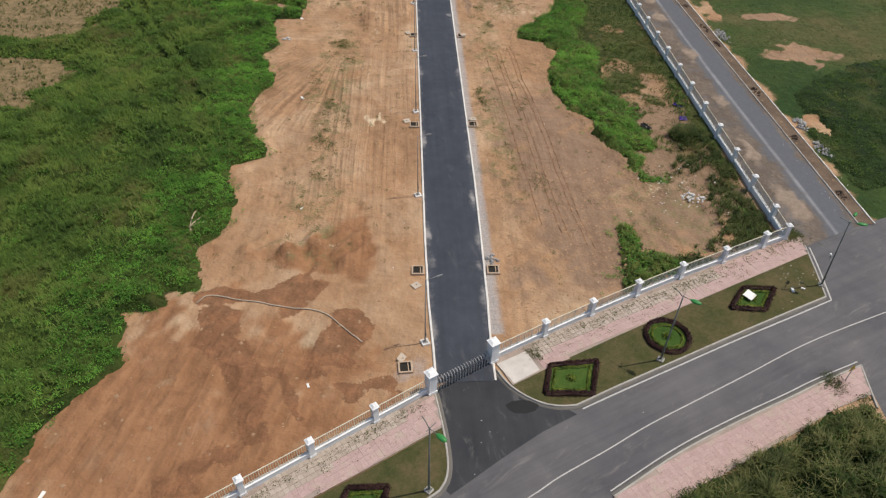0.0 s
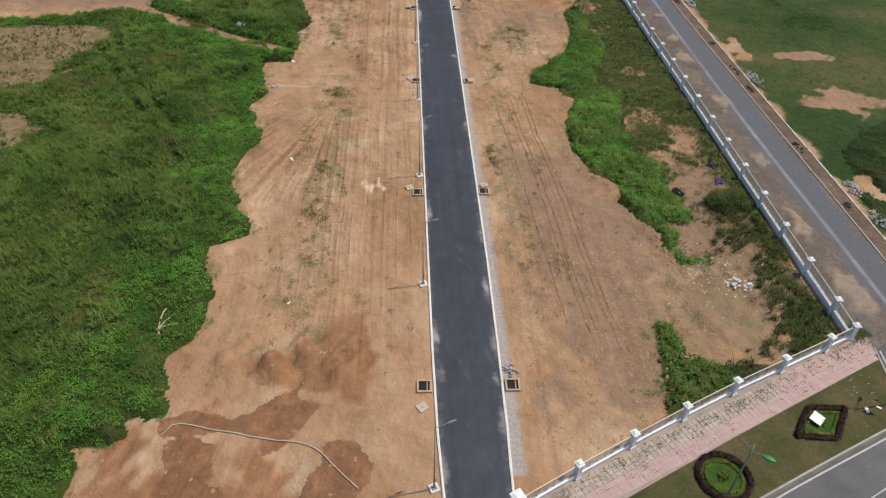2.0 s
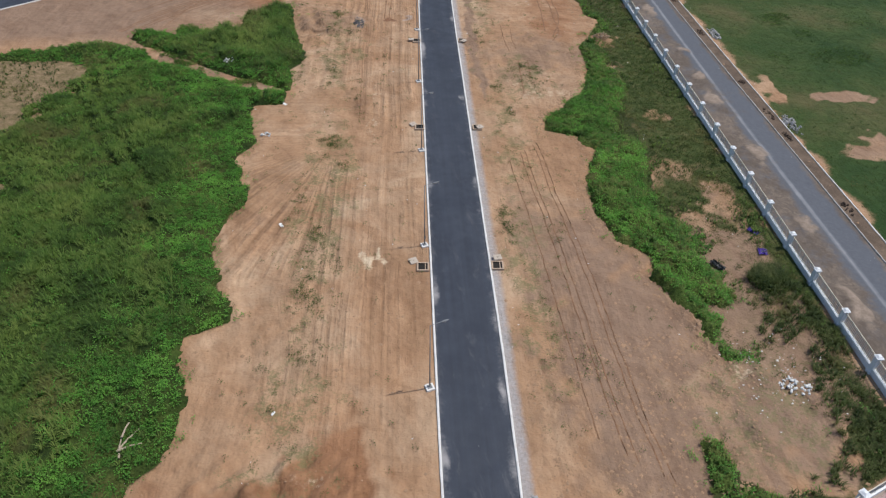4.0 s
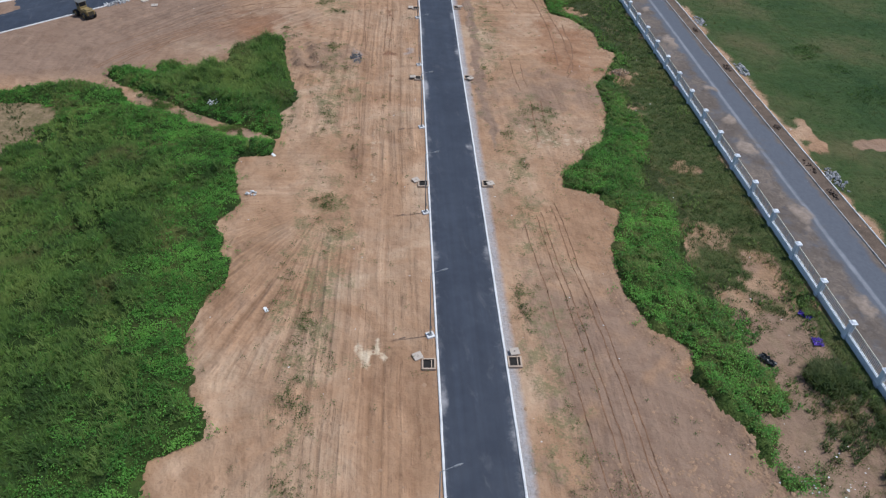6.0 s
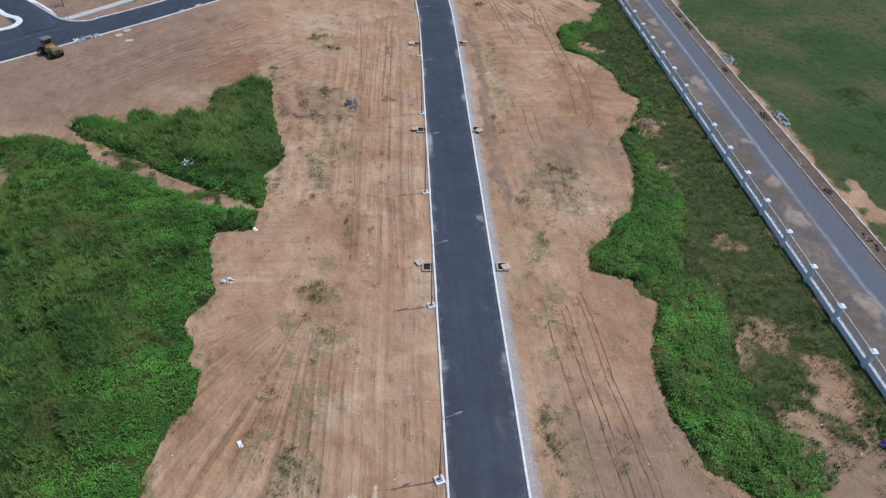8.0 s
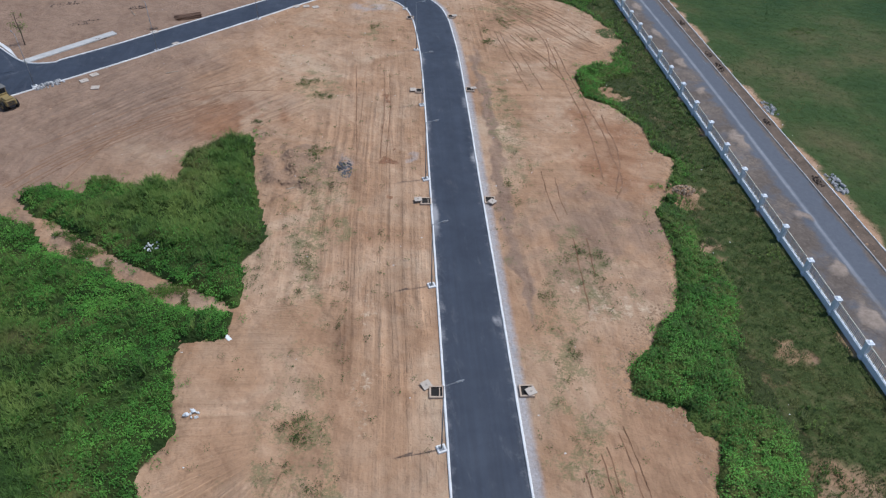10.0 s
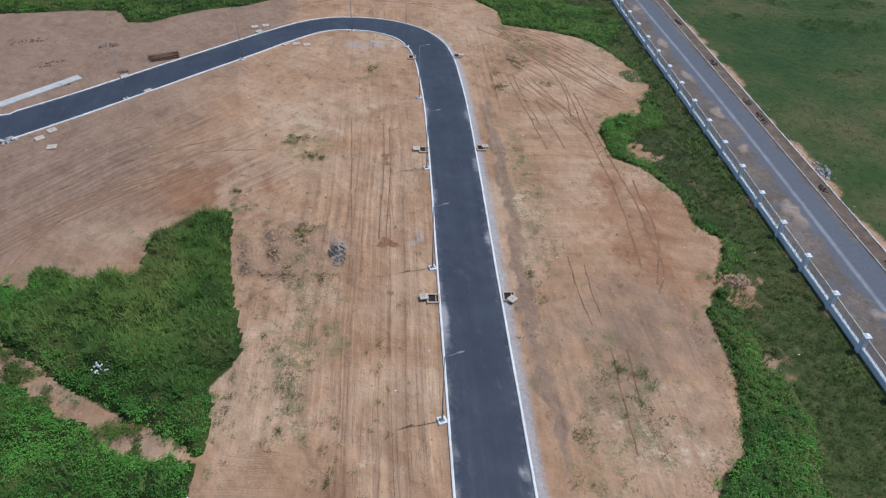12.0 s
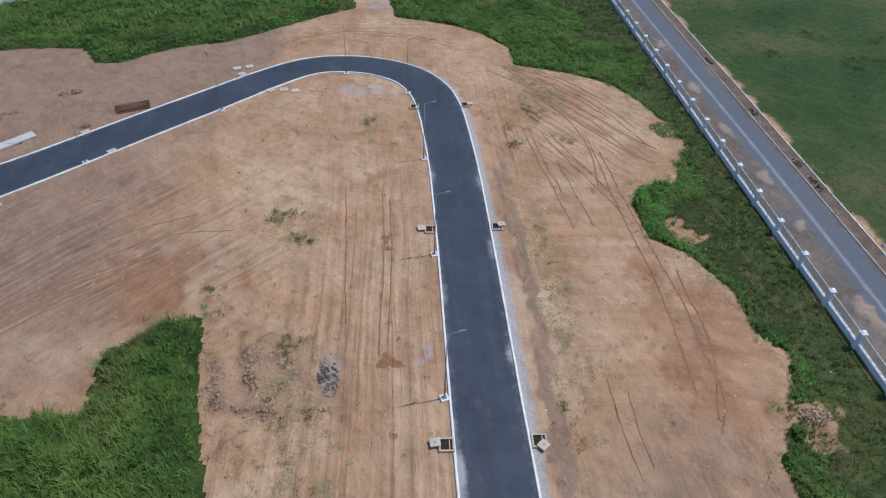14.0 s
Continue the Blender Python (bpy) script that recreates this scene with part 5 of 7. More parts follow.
def swath(points, shifts, width):
    """Ruts side by side, left by one machine going to and fro."""
    ln = np.array(points, float)
    side = sides_of(ln)
    for n, d in enumerate(shifts):
        cut = ln[(1 if n % 3 == 2 else 0):(len(ln) - (1 if n % 4 == 1 else 0))]
        rut([tuple(q) for q in cut + (side * d)[(1 if n % 3 == 2 else 0):(len(ln) - (1 if n % 4 == 1 else 0))]], width)


swath([(-41, 119.5), (-38.5, 123.5), (-35.8, 127), (-32.5, 130.3), (-28, 133.8), (-22.5, 137.2)], (-1.5, -0.9, -0.4, 0.3, 0.8, 1.5), 0.09)
swath([(15.2, 160), (15.9, 152), (16.6, 146), (17.2, 140)], (-0.7, 0.0, 1.4), 0.07)
swath([(17.2, 158.5), (19.5, 151.5), (21.6, 145.5), (22.8, 141.5)], (-0.6, 0.3), 0.08)
swath([(13.0, 176.5), (17.5, 172), (21.5, 167.2), (24.8, 161), (27.2, 154.4)], (-1.3, 1.2, 1.8), 0.08)
swath([(16.5, 176), (21.0, 172.5), (25.5, 166), (28.5, 159)], (0.0, 0.9), 0.07)
swath([(15.9, 109.3), (15.6, 104), (15.3, 99.5)], (0.0, 1.3), 0.07)
swath([(8.2, 184.5), (2, 187.5), (-6.5, 189.2), (-14, 187)], (0.0, 0.9), 0.07)


# ---- boundary fence ----
def make_post(name, wide, tall, label, group):
    ob = base(name, Matrix(), label, "gate pier", group)
    bm = block(wide, wide, tall - 0.24, (0, 0, -0.1), 0.02)
    block(wide + 0.08, wide + 0.08, 0.35, (0, 0, -0.1), 0.02, bm=bm)
    part("shaft", bm, M_WHITE, ob)
    bm = block(wide + 0.14, wide + 0.14, 0.09, (0, 0, tall - 0.34), 0.015)
    top = bmesh.ops.create_cone(bm, cap_ends=True, segments=4, radius1=(wide + 0.06) * 0.707, radius2=wide * 0.35, depth=0.14, matrix=Matrix.Translation((0, 0, tall - 0.19)) @ Matrix.Rotation(radians(45), 4, "Z"))
    part("cap", bm, M_WHITE, ob, "white pyramid cap")
    return ob


def shared(name, mesh, parent, m, label=""):
    ob = new(name, mesh)
    ob.parent = parent
    ob.matrix_basis = m
    if label:
        ob["label"] = label
    return ob


def mesh_of(name, bm, material):
    me = bpy.data.meshes.new(name)
    bm.to_mesh(me)
    bm.free()
    me.materials.append(material)
    return me


POST_ME = mesh_of("post", block(0.5, 0.5, 0.35, (0, 0, -0.1), 0.02, bm=block(0.42, 0.42, 1.76, (0, 0, -0.1), 0.02)), M_WHITE)
cap_bm = block(0.56, 0.56, 0.09, (0, 0, 1.66), 0.015)
bmesh.ops.create_cone(cap_bm, cap_ends=True, segments=4, radius1=0.34, radius2=0.147, depth=0.14, matrix=Matrix.Translation((0, 0, 1.81)) @ Matrix.Rotation(radians(45), 4, "Z"))
CAP_ME = mesh_of("cap", cap_bm, M_WHITE)
BAR_ME = [mesh_of("bar", block(0.026, 0.026, 0.98, (0, 0, 0.57), 0.0), m) for m in (M_CREAM, M_SILVER)]
STILE_ME = [mesh_of("stile", block(0.05, 0.05, 1.0, (0, 0, 0.56), 0.0), m) for m in (M_CREAM, M_SILVER)]
bays = {}


def bay_meshes(span, metal):
    key = (round(span, 1), metal.name)
    if key not in bays:
        lo, hi = 0.2, span - 0.2
        mid_x, ln = (lo + hi) / 2, hi - lo
        n = max(3, round(ln / 0.17))
        xs = [lo + 0.1 + (ln - 0.2) * i / (n - 1) for i in range(n)]
        joined = bmesh.new()
        for i, x in enumerate(xs):
            block(0.026 if i % 4 else 0.05, 0.026 if i % 4 else 0.05, 0.98, (x, 0, 0.57), 0.0, bm=joined)
        bays[key] = (mesh_of("plinth", block(ln, 0.2, 0.62, (mid_x, 0, -0.12), 0.015), M_WHITE), mesh_of("coping", block(ln, 0.28, 0.07, (mid_x, 0, 0.5), 0.012), M_WHITE),
                     mesh_of("top_rail", block(ln, 0.06, 0.07, (mid_x, 0, 1.5), 0.008), M_CREAM), mesh_of("bottom_rail", block(ln, 0.045, 0.045, (mid_x, 0, 0.68), 0.006), M_CREAM), mesh_of("bars", joined, metal), xs)
    return bays[key]


def fence_run(points, label, first, last, singles, metal):
    """Posts and bays along a line; the first bays have their bars one by one."""
    ob = base("boundary_fence", pose(points[0][0], points[0][1], 0.06), label, "fence", "boundary fences")
    back = ob.matrix_world.inverted()
    for i, (p, q) in enumerate(zip(points, points[1:])):
        m = back @ pose(p[0], p[1], 0.06, 0, 0, math.degrees(math.atan2(q[1] - p[1], q[0] - p[0])))
        plinth, coping, top, low, bars, xs = bay_meshes(math.dist(p, q), metal)
        wall = shared("plinth", plinth, ob, m)
        shared("coping", coping, wall, Matrix())
        shared("top_rail", top, wall, Matrix(), "cream painted steel rail")
        shared("bottom_rail", low, wall, Matrix(), "cream painted steel rail")
        if i < singles:
            for j, x in enumerate(xs):
                shared("bar" if j % 4 else "stile", (BAR_ME if j % 4 else STILE_ME)[metal is M_SILVER], wall, Matrix.Translation((x, 0, 0)))
        else:
            tagged(shared("railing", bars, wall, Matrix()), kind="stuff")
    for i, p in enumerate(points):
        if (i == 0 and not first) or (i == len(points) - 1 and not last):
            continue
        q, o = points[min(i + 1, len(points) - 1)], points[max(i - 1, 0)]
        pst = shared("post", POST_ME, ob, back @ pose(p[0], p[1], 0.06, 0, 0, math.degrees(math.atan2(q[1] - o[1], q[0] - o[0]))))
        shared("cap", CAP_ME, pst, Matrix(), "white pyramid cap")
    return ob


gate_post = make_post("gate_pier", 0.68, 2.4, "stout white rendered gate pier with pyramid cap", "gate piers")
fence_run(FENCE_FRONT_WEST, "white plinth fence with cream railing facing the street", False, True, 9, M_CREAM)
fence_run(FENCE_FRONT_EAST, "white plinth fence with cream railing facing the street", False, False, 9, M_SILVER)
fence_run(FENCE_SIDE, "long white plinth fence with railing along the lane", True, True, 9, M_SILVER)
gate_post.matrix_world = pose(1.55, 28.85, 0.03, 0, 0, 30)
copy_thing(gate_post, pose(6.45, 31.65, 0.03, 0, 0, 27))


M_HOOP = plain("polished_gate_steel", (0.42, 0.42, 0.42), 0.4, 0.08, 9.0)


def make_gate():
    """The folding gate: rows of hoops joined by crossed bars, drawn across the road mouth."""
    ob = base("folding_gate", pose(1.95, 29.05, 0.05, 0, 0, 30.2), "steel concertina gate drawn across the road", "gate")
    span, n = 4.75, 19
    hoop = bpy.data.meshes.new("hoop")
    bm = tube([(0, -0.28, 0.05), (0.02, -0.28, 0.85), (0.05, -0.2, 1.0), (0.1, 0.2, 1.0), (0.1, 0.28, 0.85), (0.08, 0.28, 0.05)], 0.03, 6)
    bm.to_mesh(hoop), bm.free()
    hoop.materials.append(M_HOOP)
    cross = bpy.data.meshes.new("cross_bar")
    bm = bmesh.new()
    for z0, z1 in ((0.15, 0.55), (0.55, 0.15), (0.55, 0.95), (0.95, 0.55)):
        tube([(0, 0, z0), (span / n, 0, z1)], 0.014, 4, bm)
    bm.to_mesh(cross), bm.free()
    cross.materials.append(M_DARKSTEEL)
    wheel = bpy.data.meshes.new("wheel")
    bm = tube([(0, -0.03, 0.05), (0, 0.03, 0.05)], 0.05, 10)
    bm.to_mesh(wheel), bm.free()
    wheel.materials.append(M_RUBBER)
    for i in range(n + 1):
        x = span * i / n
        shared("hoop", hoop, ob, Matrix.Translation((x, 0, 0)))
        if i < n:
            shared("cross_bar", cross, ob, Matrix.Translation((x, -0.28, 0)))
            shared("cross_bar", cross, ob, Matrix.Translation((x + 0.08, 0.28, 0)))
        if i % 6 == 0:
            shared("wheel", wheel, ob, Matrix.Translation((x, 0.28, 0)))
            shared("wheel", wheel, ob, Matrix.Translation((x, -0.28, 0)))
    return ob


make_gate()


# ---- street lamps ----
def make_lamp(green):
    name = "street_lamp"
    ob = base(name, Matrix(), "dark pole street lamp with a green head" if green else "slim grey road lamp with a single arm", "street lamp", "verge lamps" if green else "road lamps")
    mat = M_POLE if green else M_LAMPGREY
    part("footing", block(0.5 if green else 0.66, 0.5 if green else 0.66, 0.3, (0, 0, -0.16), 0.03), M_GUTTER if green else M_KERB, ob, "white concrete footing")
    bm = block(0.36, 0.36, 0.03, (0, 0, 0.14), 0.0)
    for sx in (-0.13, 0.13):
        for sy in (-0.13, 0.13):
            tube([(sx, sy, 0.17), (sx, sy, 0.24)], 0.02, 6, bm)
    part("flange", bm, mat, ob)
    tall = 7.15 if green else 6.9
    part("pole", tube([(0, 0, 0.15), (0, 0, 2.5), (0, 0, tall)], 0.08 if green else 0.055, 10, taper=0.55), mat, ob, smooth=True)
    part("door", block(0.02, 0.1, 0.35, (0.088, 0, 0.8), 0.004), mat, ob)
    reach = 0.6 if green else 0.75
    part("arm", tube([(0, 0, tall - 0.1), (0.15, 0, tall - 0.1), (reach * 0.5, 0, tall - 0.11), (reach, 0, tall - 0.13)] if green else [(0, 0, tall - 0.1), (0.08, 0, tall - 0.02), (reach * 0.5, 0, tall + 0.02), (reach, 0, tall + 0.04)], 0.028 if green else 0.02, 8), mat, ob, smooth=True)
    if green:
        part("back_arm", tube([(0, 0, tall - 0.2), (-0.4, 0.1, tall + 0.05), (-0.8, 0.2, tall + 0.14)], 0.035, 8), mat, ob)
    if green:
        part("cross_arm", tube([(0, 0.55, tall - 0.12), (0, -0.3, tall - 0.1)], 0.03, 6), mat, ob)
    low = 0.5 if green else 0.32
    bm = bmesh.new()
    bmesh.ops.create_uvsphere(bm, u_segments=14, v_segments=8, radius=1.0)
    for w in bm.verts:
        w.co.z = max(w.co.z, -0.25)
    wide = 0.2 if green else 0.07
    bmesh.ops.transform(bm, verts=bm.verts, matrix=Matrix.Translation((reach + 0.33, 0, tall + 0.38 - low)) @ Matrix.Rotation(radians(-2), 4, "Y") @ Matrix.Diagonal((0.42 if green else 0.34, wide, 0.13 if green else 0.07, 1)))
    head = part("head", bm, M_GREENLAMP if green else M_LAMPGREY, ob, "green lamp shell" if green else "", smooth=True)
    part("lens", block(0.4, wide * 1.2, 0.04, (reach + 0.35, 0, tall + 0.315 - low), 0.01), M_LENS, head)
    return ob


lamp_g, lamp_r = make_lamp(True), make_lamp(False)


def add_corner_parts(ob):
    """The corner lamp also has a second head and a small floodlight half way up."""
    bm = bmesh.new()
    bmesh.ops.create_uvsphere(bm, u_segments=12, v_segments=7, radius=1.0)
    for w in bm.verts:
        w.co.z = max(w.co.z, -0.25)
    bmesh.ops.transform(bm, verts=bm.verts, matrix=Matrix.Translation((0.55, 1.15, 7.1)) @ Matrix.Rotation(radians(65), 4, "Z") @ Matrix.Diagonal((0.34, 0.15, 0.12, 1)))
    part("second_head", bm, M_GREENLAMP, ob, "green lamp shell", smooth=True)
    part("second_arm", tube([(0, 0, 6.7), (0.2, 0.4, 6.95), (0.42, 0.88, 7.06)], 0.03, 8), M_POLE, ob)
    bracket = part("bracket", tube([(0.05, 0, 2.6), (-0.1, 0.35, 2.75), (-0.14, 0.5, 3.0)], 0.03, 6), M_DARKSTEEL, ob)
    bm = lump_ball(0.13)
    bmesh.ops.translate(bm, verts=bm.verts, vec=(-0.15, 0.52, 3.1))
    part("floodlight", bm, M_BOARD, bracket, "small white floodlight")


def lump_ball(r):
    bm = bmesh.new()
    bmesh.ops.create_uvsphere(bm, u_segments=12, v_segments=8, radius=r)
    for w in bm.verts:
        w.co.z *= 1.2 if w.co.z > 0 else 0.7
    return bm



for x, y, turn in ((19.65, 31.1, -38), (1.1, 20.85, -45)):
    copy_thing(lamp_g, pose(x, y, 0.1, 0, 0, turn))
lamp_g.matrix_world = pose(36.45, 38.9, 0.1, 0, -3, -20)
add_corner_parts(lamp_g)
road_lamps = [(1.3, 33.6, 20), (1.25, 53.1, 18), (1.45, 69.75, 18), (1.7, 86.3, 17), (1.87, 103, 16), (2.1, 119.7, 16), (2.4, 136.3, 14), (2.25, 152.9, 16), (1.0, 168.9, 62), (-7.1, 174.7, 92),
              (-21.9, 164.7, 128), (-34.35, 153.1, 131), (-46.9, 142.2, 132)]
for i, (x, y, turn) in enumerate(road_lamps):
    m = pose(x, y, 0.02, 0, 0, turn)
    if i:
        copy_thing(lamp_r, m)
    else:
        lamp_r.matrix_world = m


# ---- drain boxes ----
def make_box(lid):
    ob = base("drain_box", Matrix(), "open concrete drain box beside the kerb" if lid is None else "open concrete drain box with its lid pulled aside", "drain box", "roadside drain boxes")
    o, i, h = 0.56, 0.42, 0.2
    bm = bmesh.new()
    for sx, sy, ax, ay in ((2 * o, o - i, 0, (o + i) / 2), (2 * o, o - i, 0, -(o + i) / 2), (o - i, 2 * i, (o + i) / 2, 0), (o - i, 2 * i, -(o + i) / 2, 0)):
        block(sx, sy, 0.32, (ax, ay, h - 0.32), 0.012, bm=bm)
    part("rim", bm, M_RIM, ob)
    # shallow floor and wall, their shade put into the black colour
    part("pit_floor", block(2 * i, 2 * i, 0.02, (0, 0, 0.075), 0.0), M_PIT, ob, "pit floor coloured black for the shade of its depth")
    part("pit_wall", block(2 * i, 0.02, 0.12, (0, i - 0.01, 0.08), 0.0), M_PIT, ob)
    part("divider", block(0.07, 2 * i, 0.08, (0.22, 0, 0.09), 0.005), M_RIM, ob)
    return ob


M_RIM = plain("sandy_cast_concrete", (0.42, 0.315, 0.23), 0.9, 0.2, 5.0, dirt=0.4)
box0 = make_box(None)
spots = [(-0.3, 31.1), (0.95, 41.95), (7.65, 41.8), (1.2, 66.65), (8.0, 66.6), (1.65, 91.2), (8.45, 91.0), (1.95, 115.6), (8.55, 115.6), (2.25, 140.0), (8.85, 140.25), (1.7, 165.0), (8.2, 165.4)]
for n, (x, y) in enumerate(spots):
    m = pose(x, y, 0.0, 0, 0, -2 if n else 4)
    if n:
        copy_thing(box0, m)
    else:
        box0.matrix_world = m


def make_slab(size, thick, material, label, name="concrete_slab", category="slab", group="loose covers"):
    ob = base(name, Matrix(), label, category, group)
    part("body", block(size, size * 0.92, thick, (0, 0, 0), 0.015), material, ob)
    part("lifting_ring", tube([(0.06 * math.cos(q), 0.06 * math.sin(q), thick + 0.012) for q in np.linspace(0, 6.28, 9)], 0.012, 5), M_DARKSTEEL, ob)
    return ob


M_LID = plain("cream_concrete_lid", (0.44, 0.37, 0.3), 0.9, 0.15, 5.0, dirt=0.3)
lid0 = make_slab(0.76, 0.08, M_LID, "square cream concrete slab lying beside a drain")
lids = [(0.75, 40.1, 0.02, 0, 35), (0.35, 67.5, 0.1, 8, 25), (8.1, 67.55, 0.23, 0, 8), (0.9, 91.9, 0.12, 10, 30), (8.75, 90.85, 0.24, 0, 20), (1.15, 115.75, 0.24, 0, 6), (8.75, 115.15, 0.24, 0, 42),
        (1.4, 140.2, 0.2, 6, 4), (9.3, 140.5, 0.2, -6, 10), (8.75, 165.6, 0.2, 0, 5), (-0.55, 32.0, 0.05, 30, 60)]
for n, (x, y, z, tilt, turn) in enumerate(lids):
    m = pose(x, y, z, tilt, 0, turn)
    if n:
        copy_thing(lid0, m)
    else:
        lid0.matrix_world = m

# paving slabs left by the road at the bend
slab0 = make_slab(1.0, 0.12, M_LID, "loose white concrete slab left by the road", "concrete_slab", "slab", "loose slabs")
for n, (x, y, turn) in enumerate(((-21.9, 176.3, 15), (-20.3, 176.8, 20), (-21, 174.6, 44), (-16.6, 169.9, 40), (-15.0, 170.0, 10), (-13.5, 169.8, 25), (-32.2, 155.3, 44), (-36.4, 159.6, 44), (-40.6, 145.5, 42), (-41.3, 143.7, 40), (-39.3, 141.8, 10))):
    m = pose(x, y, lie(x, y), 0, 0, turn)
    if n:
        copy_thing(slab0, m)
    else:
        slab0.matrix_world = m


# ---- planted beds ----
def leaf_cloud(name, places, size, material, parent, label=""):
    """Many small leaves, one quad each, scattered round the given places."""
    n = len(places)
    q = rng.normal(size=(n, 3))
    q /= np.linalg.norm(q, axis=1, keepdims=True)
    r = np.cross(q, rng.normal(size=(n, 3)))
    r /= np.linalg.norm(r, axis=1, keepdims=True)
    s = size * rng.uniform(0.6, 1.4, (n, 1))
    v = np.stack([places - q * s, places + r * s * 0.5, places + q * s, places - r * s * 0.5], 1).reshape(-1, 3)
    i = np.arange(n)[:, None] * 4
    return raw(name, v, np.concatenate([i + [0, 1, 2], i + [0, 2, 3]]), material, parent, label)


def hedge(name, loop, wide, tall, z, material, parent, label):
    """A clipped hedge along a closed loop: a rough core and a skin of leaves."""
    ln = np.vstack([loop, loop[:1]])
    pts = []
    for p, q in zip(ln, ln[1:]):
        d = np.linalg.norm(q - p)
        k = int(d * wide * 520)
        s = rng.uniform(0, 1, (k, 1))
        side = np.array([-(q - p)[1], (q - p)[0]]) / max(d, 1e-6)
        off = rng.normal(0, 0.3, (k, 1)) * wide
        h = tall * np.clip(1 - (np.abs(off) / (wide * 0.62)) ** 4, 0.1, 1) * rng.uniform(0.45, 1.15, (k, 1))
        pts.append(np.hstack([p + s * (q - p) + side * off, z + h]))
    pts = np.concatenate(pts)
    core_v, core_t = sweep(ln, [(-wide * 0.45, 0), (-wide * 0.4, tall * 0.75), (0, tall * 0.85), (wide * 0.4, tall * 0.75), (wide * 0.45, 0)], z, 0.03)
    k = len(core_v)
    leaves = leaf_cloud(name, pts, 0.065, material, parent, label)
    raw("hedge_core", core_v, core_t, material, leaves)
    return leaves


def flower_bed(outline, label):
    pts = np.array(outline, float)
    c = pts.mean(0)
    ob = base("planted_bed", pose(0, 0, 0), label, "planted bed", "planted beds on the verge")
    ring = curve(np.vstack([np.linspace(p, q, 7)[:-1] for p, q in zip(pts, np.roll(pts, -1, 0))]), 0.5, True) if len(pts) < 8 else pts
    shrink = lambda f: c + (ring - c) * f  # noqa: E731
    r = np.linalg.norm(ring - c, axis=1).mean()
    sheet("bed_lawn", [tuple(p) for p in shrink(1 - 0.25 / r)], 0.135, M_BEDLAWN, "", "", parent=ob)
    hedge("outer_hedge", shrink(1 - 0.28 / r), 0.4, 0.32, 0.11, M_HEDGE, ob, "dark red clipped hedge")
    hedge("inner_hedge", shrink(1 - 0.78 / r), 0.2, 0.18, 0.11, M_BOX, ob, "yellow-green clipped hedge")
    k = 160
    leaf_cloud("shrub", np.hstack([c + rng.normal(0, 0.16, (k, 2)), 0.16 + rng.uniform(0, 0.3, (k, 1))]), 0.08, M_BOX, ob, "small yellow-green shrub")
    return ob


flower_bed([(9.75, 28.0), (10.65, 31.0), (14.95, 31.3), (13.75, 27.8)], "four-sided bed edged with dark red hedge")
flower_bed([(20.9 + 2.0 * math.cos(q), 33.45 + 2.0 * math.sin(q)) for q in np.linspace(0, 6.2832, 25)[:-1]], "round bed edged with dark red hedge")
flower_bed([(26.9, 36.2), (29.2, 38.95), (32.4, 38.7), (30.2, 35.8)], "diamond bed edged with dark red hedge")
flower_bed([(-5.6, 18.2), (-4.3, 21.4), (-1.2, 21.4), (-2.2, 18.9)], "four-sided bed edged with dark red hedge")


def make_board(x, y, z, sx, sy, turn, label, name="white_board", thick=0.04, tilt=0.0, material=None):
    ob = part(name, block(sx, sy, thick, (0, 0, 0), 0.008), material or M_BOARD)
    ob.matrix_world = pose(x, y, z, tilt, 0, turn)
    return tagged(ob, label, "board", "loose boards")


make_board(29.35, 37.6, 0.42, 0.95, 0.85, 40, "white board lying on a planted bed", tilt=6)
for x, y, s, turn in ((-18.35, 68.2, 0.65, -60), (-12.3, 73.1, 0.62, 30), (-14.9, 97.6, 0.7, 40), (-23.8, 21.6, 0.55, 165), (-7.6, 29.8, 0.4, 20), (-10.2, 51.2, 0.35, -30), (33.6, 38.35, 0.5, -10), (34.6, 38.5, 0.35, 50)):
    make_board(x, y, lie(x, y) + (0.115 if x > 30 else 0.01), s * 0.45, s, turn, "small white board lying on bare earth", thick=0.08)


# ---- loose things on the earth ----
def lump(n, size, squash=0.7):
    bm = bmesh.new()
    bmesh.ops.create_icosphere(bm, subdivisions=1, radius=size)
    for w in bm.verts:
        w.co *= 1 + random.uniform(-0.3, 0.3)
        w.co.z *= squash
    return bm


def heap(name, x, y, rx, ry, count, size, material, label, category, turn=0.0, tall=0.25, lift=0.0):
    """A heap of separate broken pieces."""
    ob = base(name, pose(x, y, lie(x, y) + lift, 0, 0, turn), label, category)
    kinds = []
    for i in range(4):
        me = bpy.data.meshes.new("piece")
        bm = lump(1, size, 0.65)
        bm.to_mesh(me), bm.free()
        me.materials.append(material)
        kinds.append(me)
    for i in range(count):
        r, q = math.sqrt(random.random()), random.uniform(0, 6.283)
        z = tall * max(0, 1 - r * r) * random.random() + size * 0.15
        s = random.uniform(0.5, 1.5)
        shared("piece", kinds[i % 4], ob, pose(rx * r * math.cos(q), ry * r * math.sin(q), z, random.uniform(0, 90), random.uniform(0, 90), random.uniform(0, 360)) @ Matrix.Scale(s, 4))
    return ob


for x, y, rx, ry in ((46.9, 117.5, 0.7, 2.2), (46.8, 90.8, 0.8, 2.4), (46.9, 134.5, 0.7, 2.0), (47.2, 60.5, 0.8, 1.8), (47.1, 66, 0.7, 1.6)):
    heap("stone_heap", x, y, rx, ry, 60, 0.16, M_STONE, "long heap of broken grey stones by the trench", "stone heap")
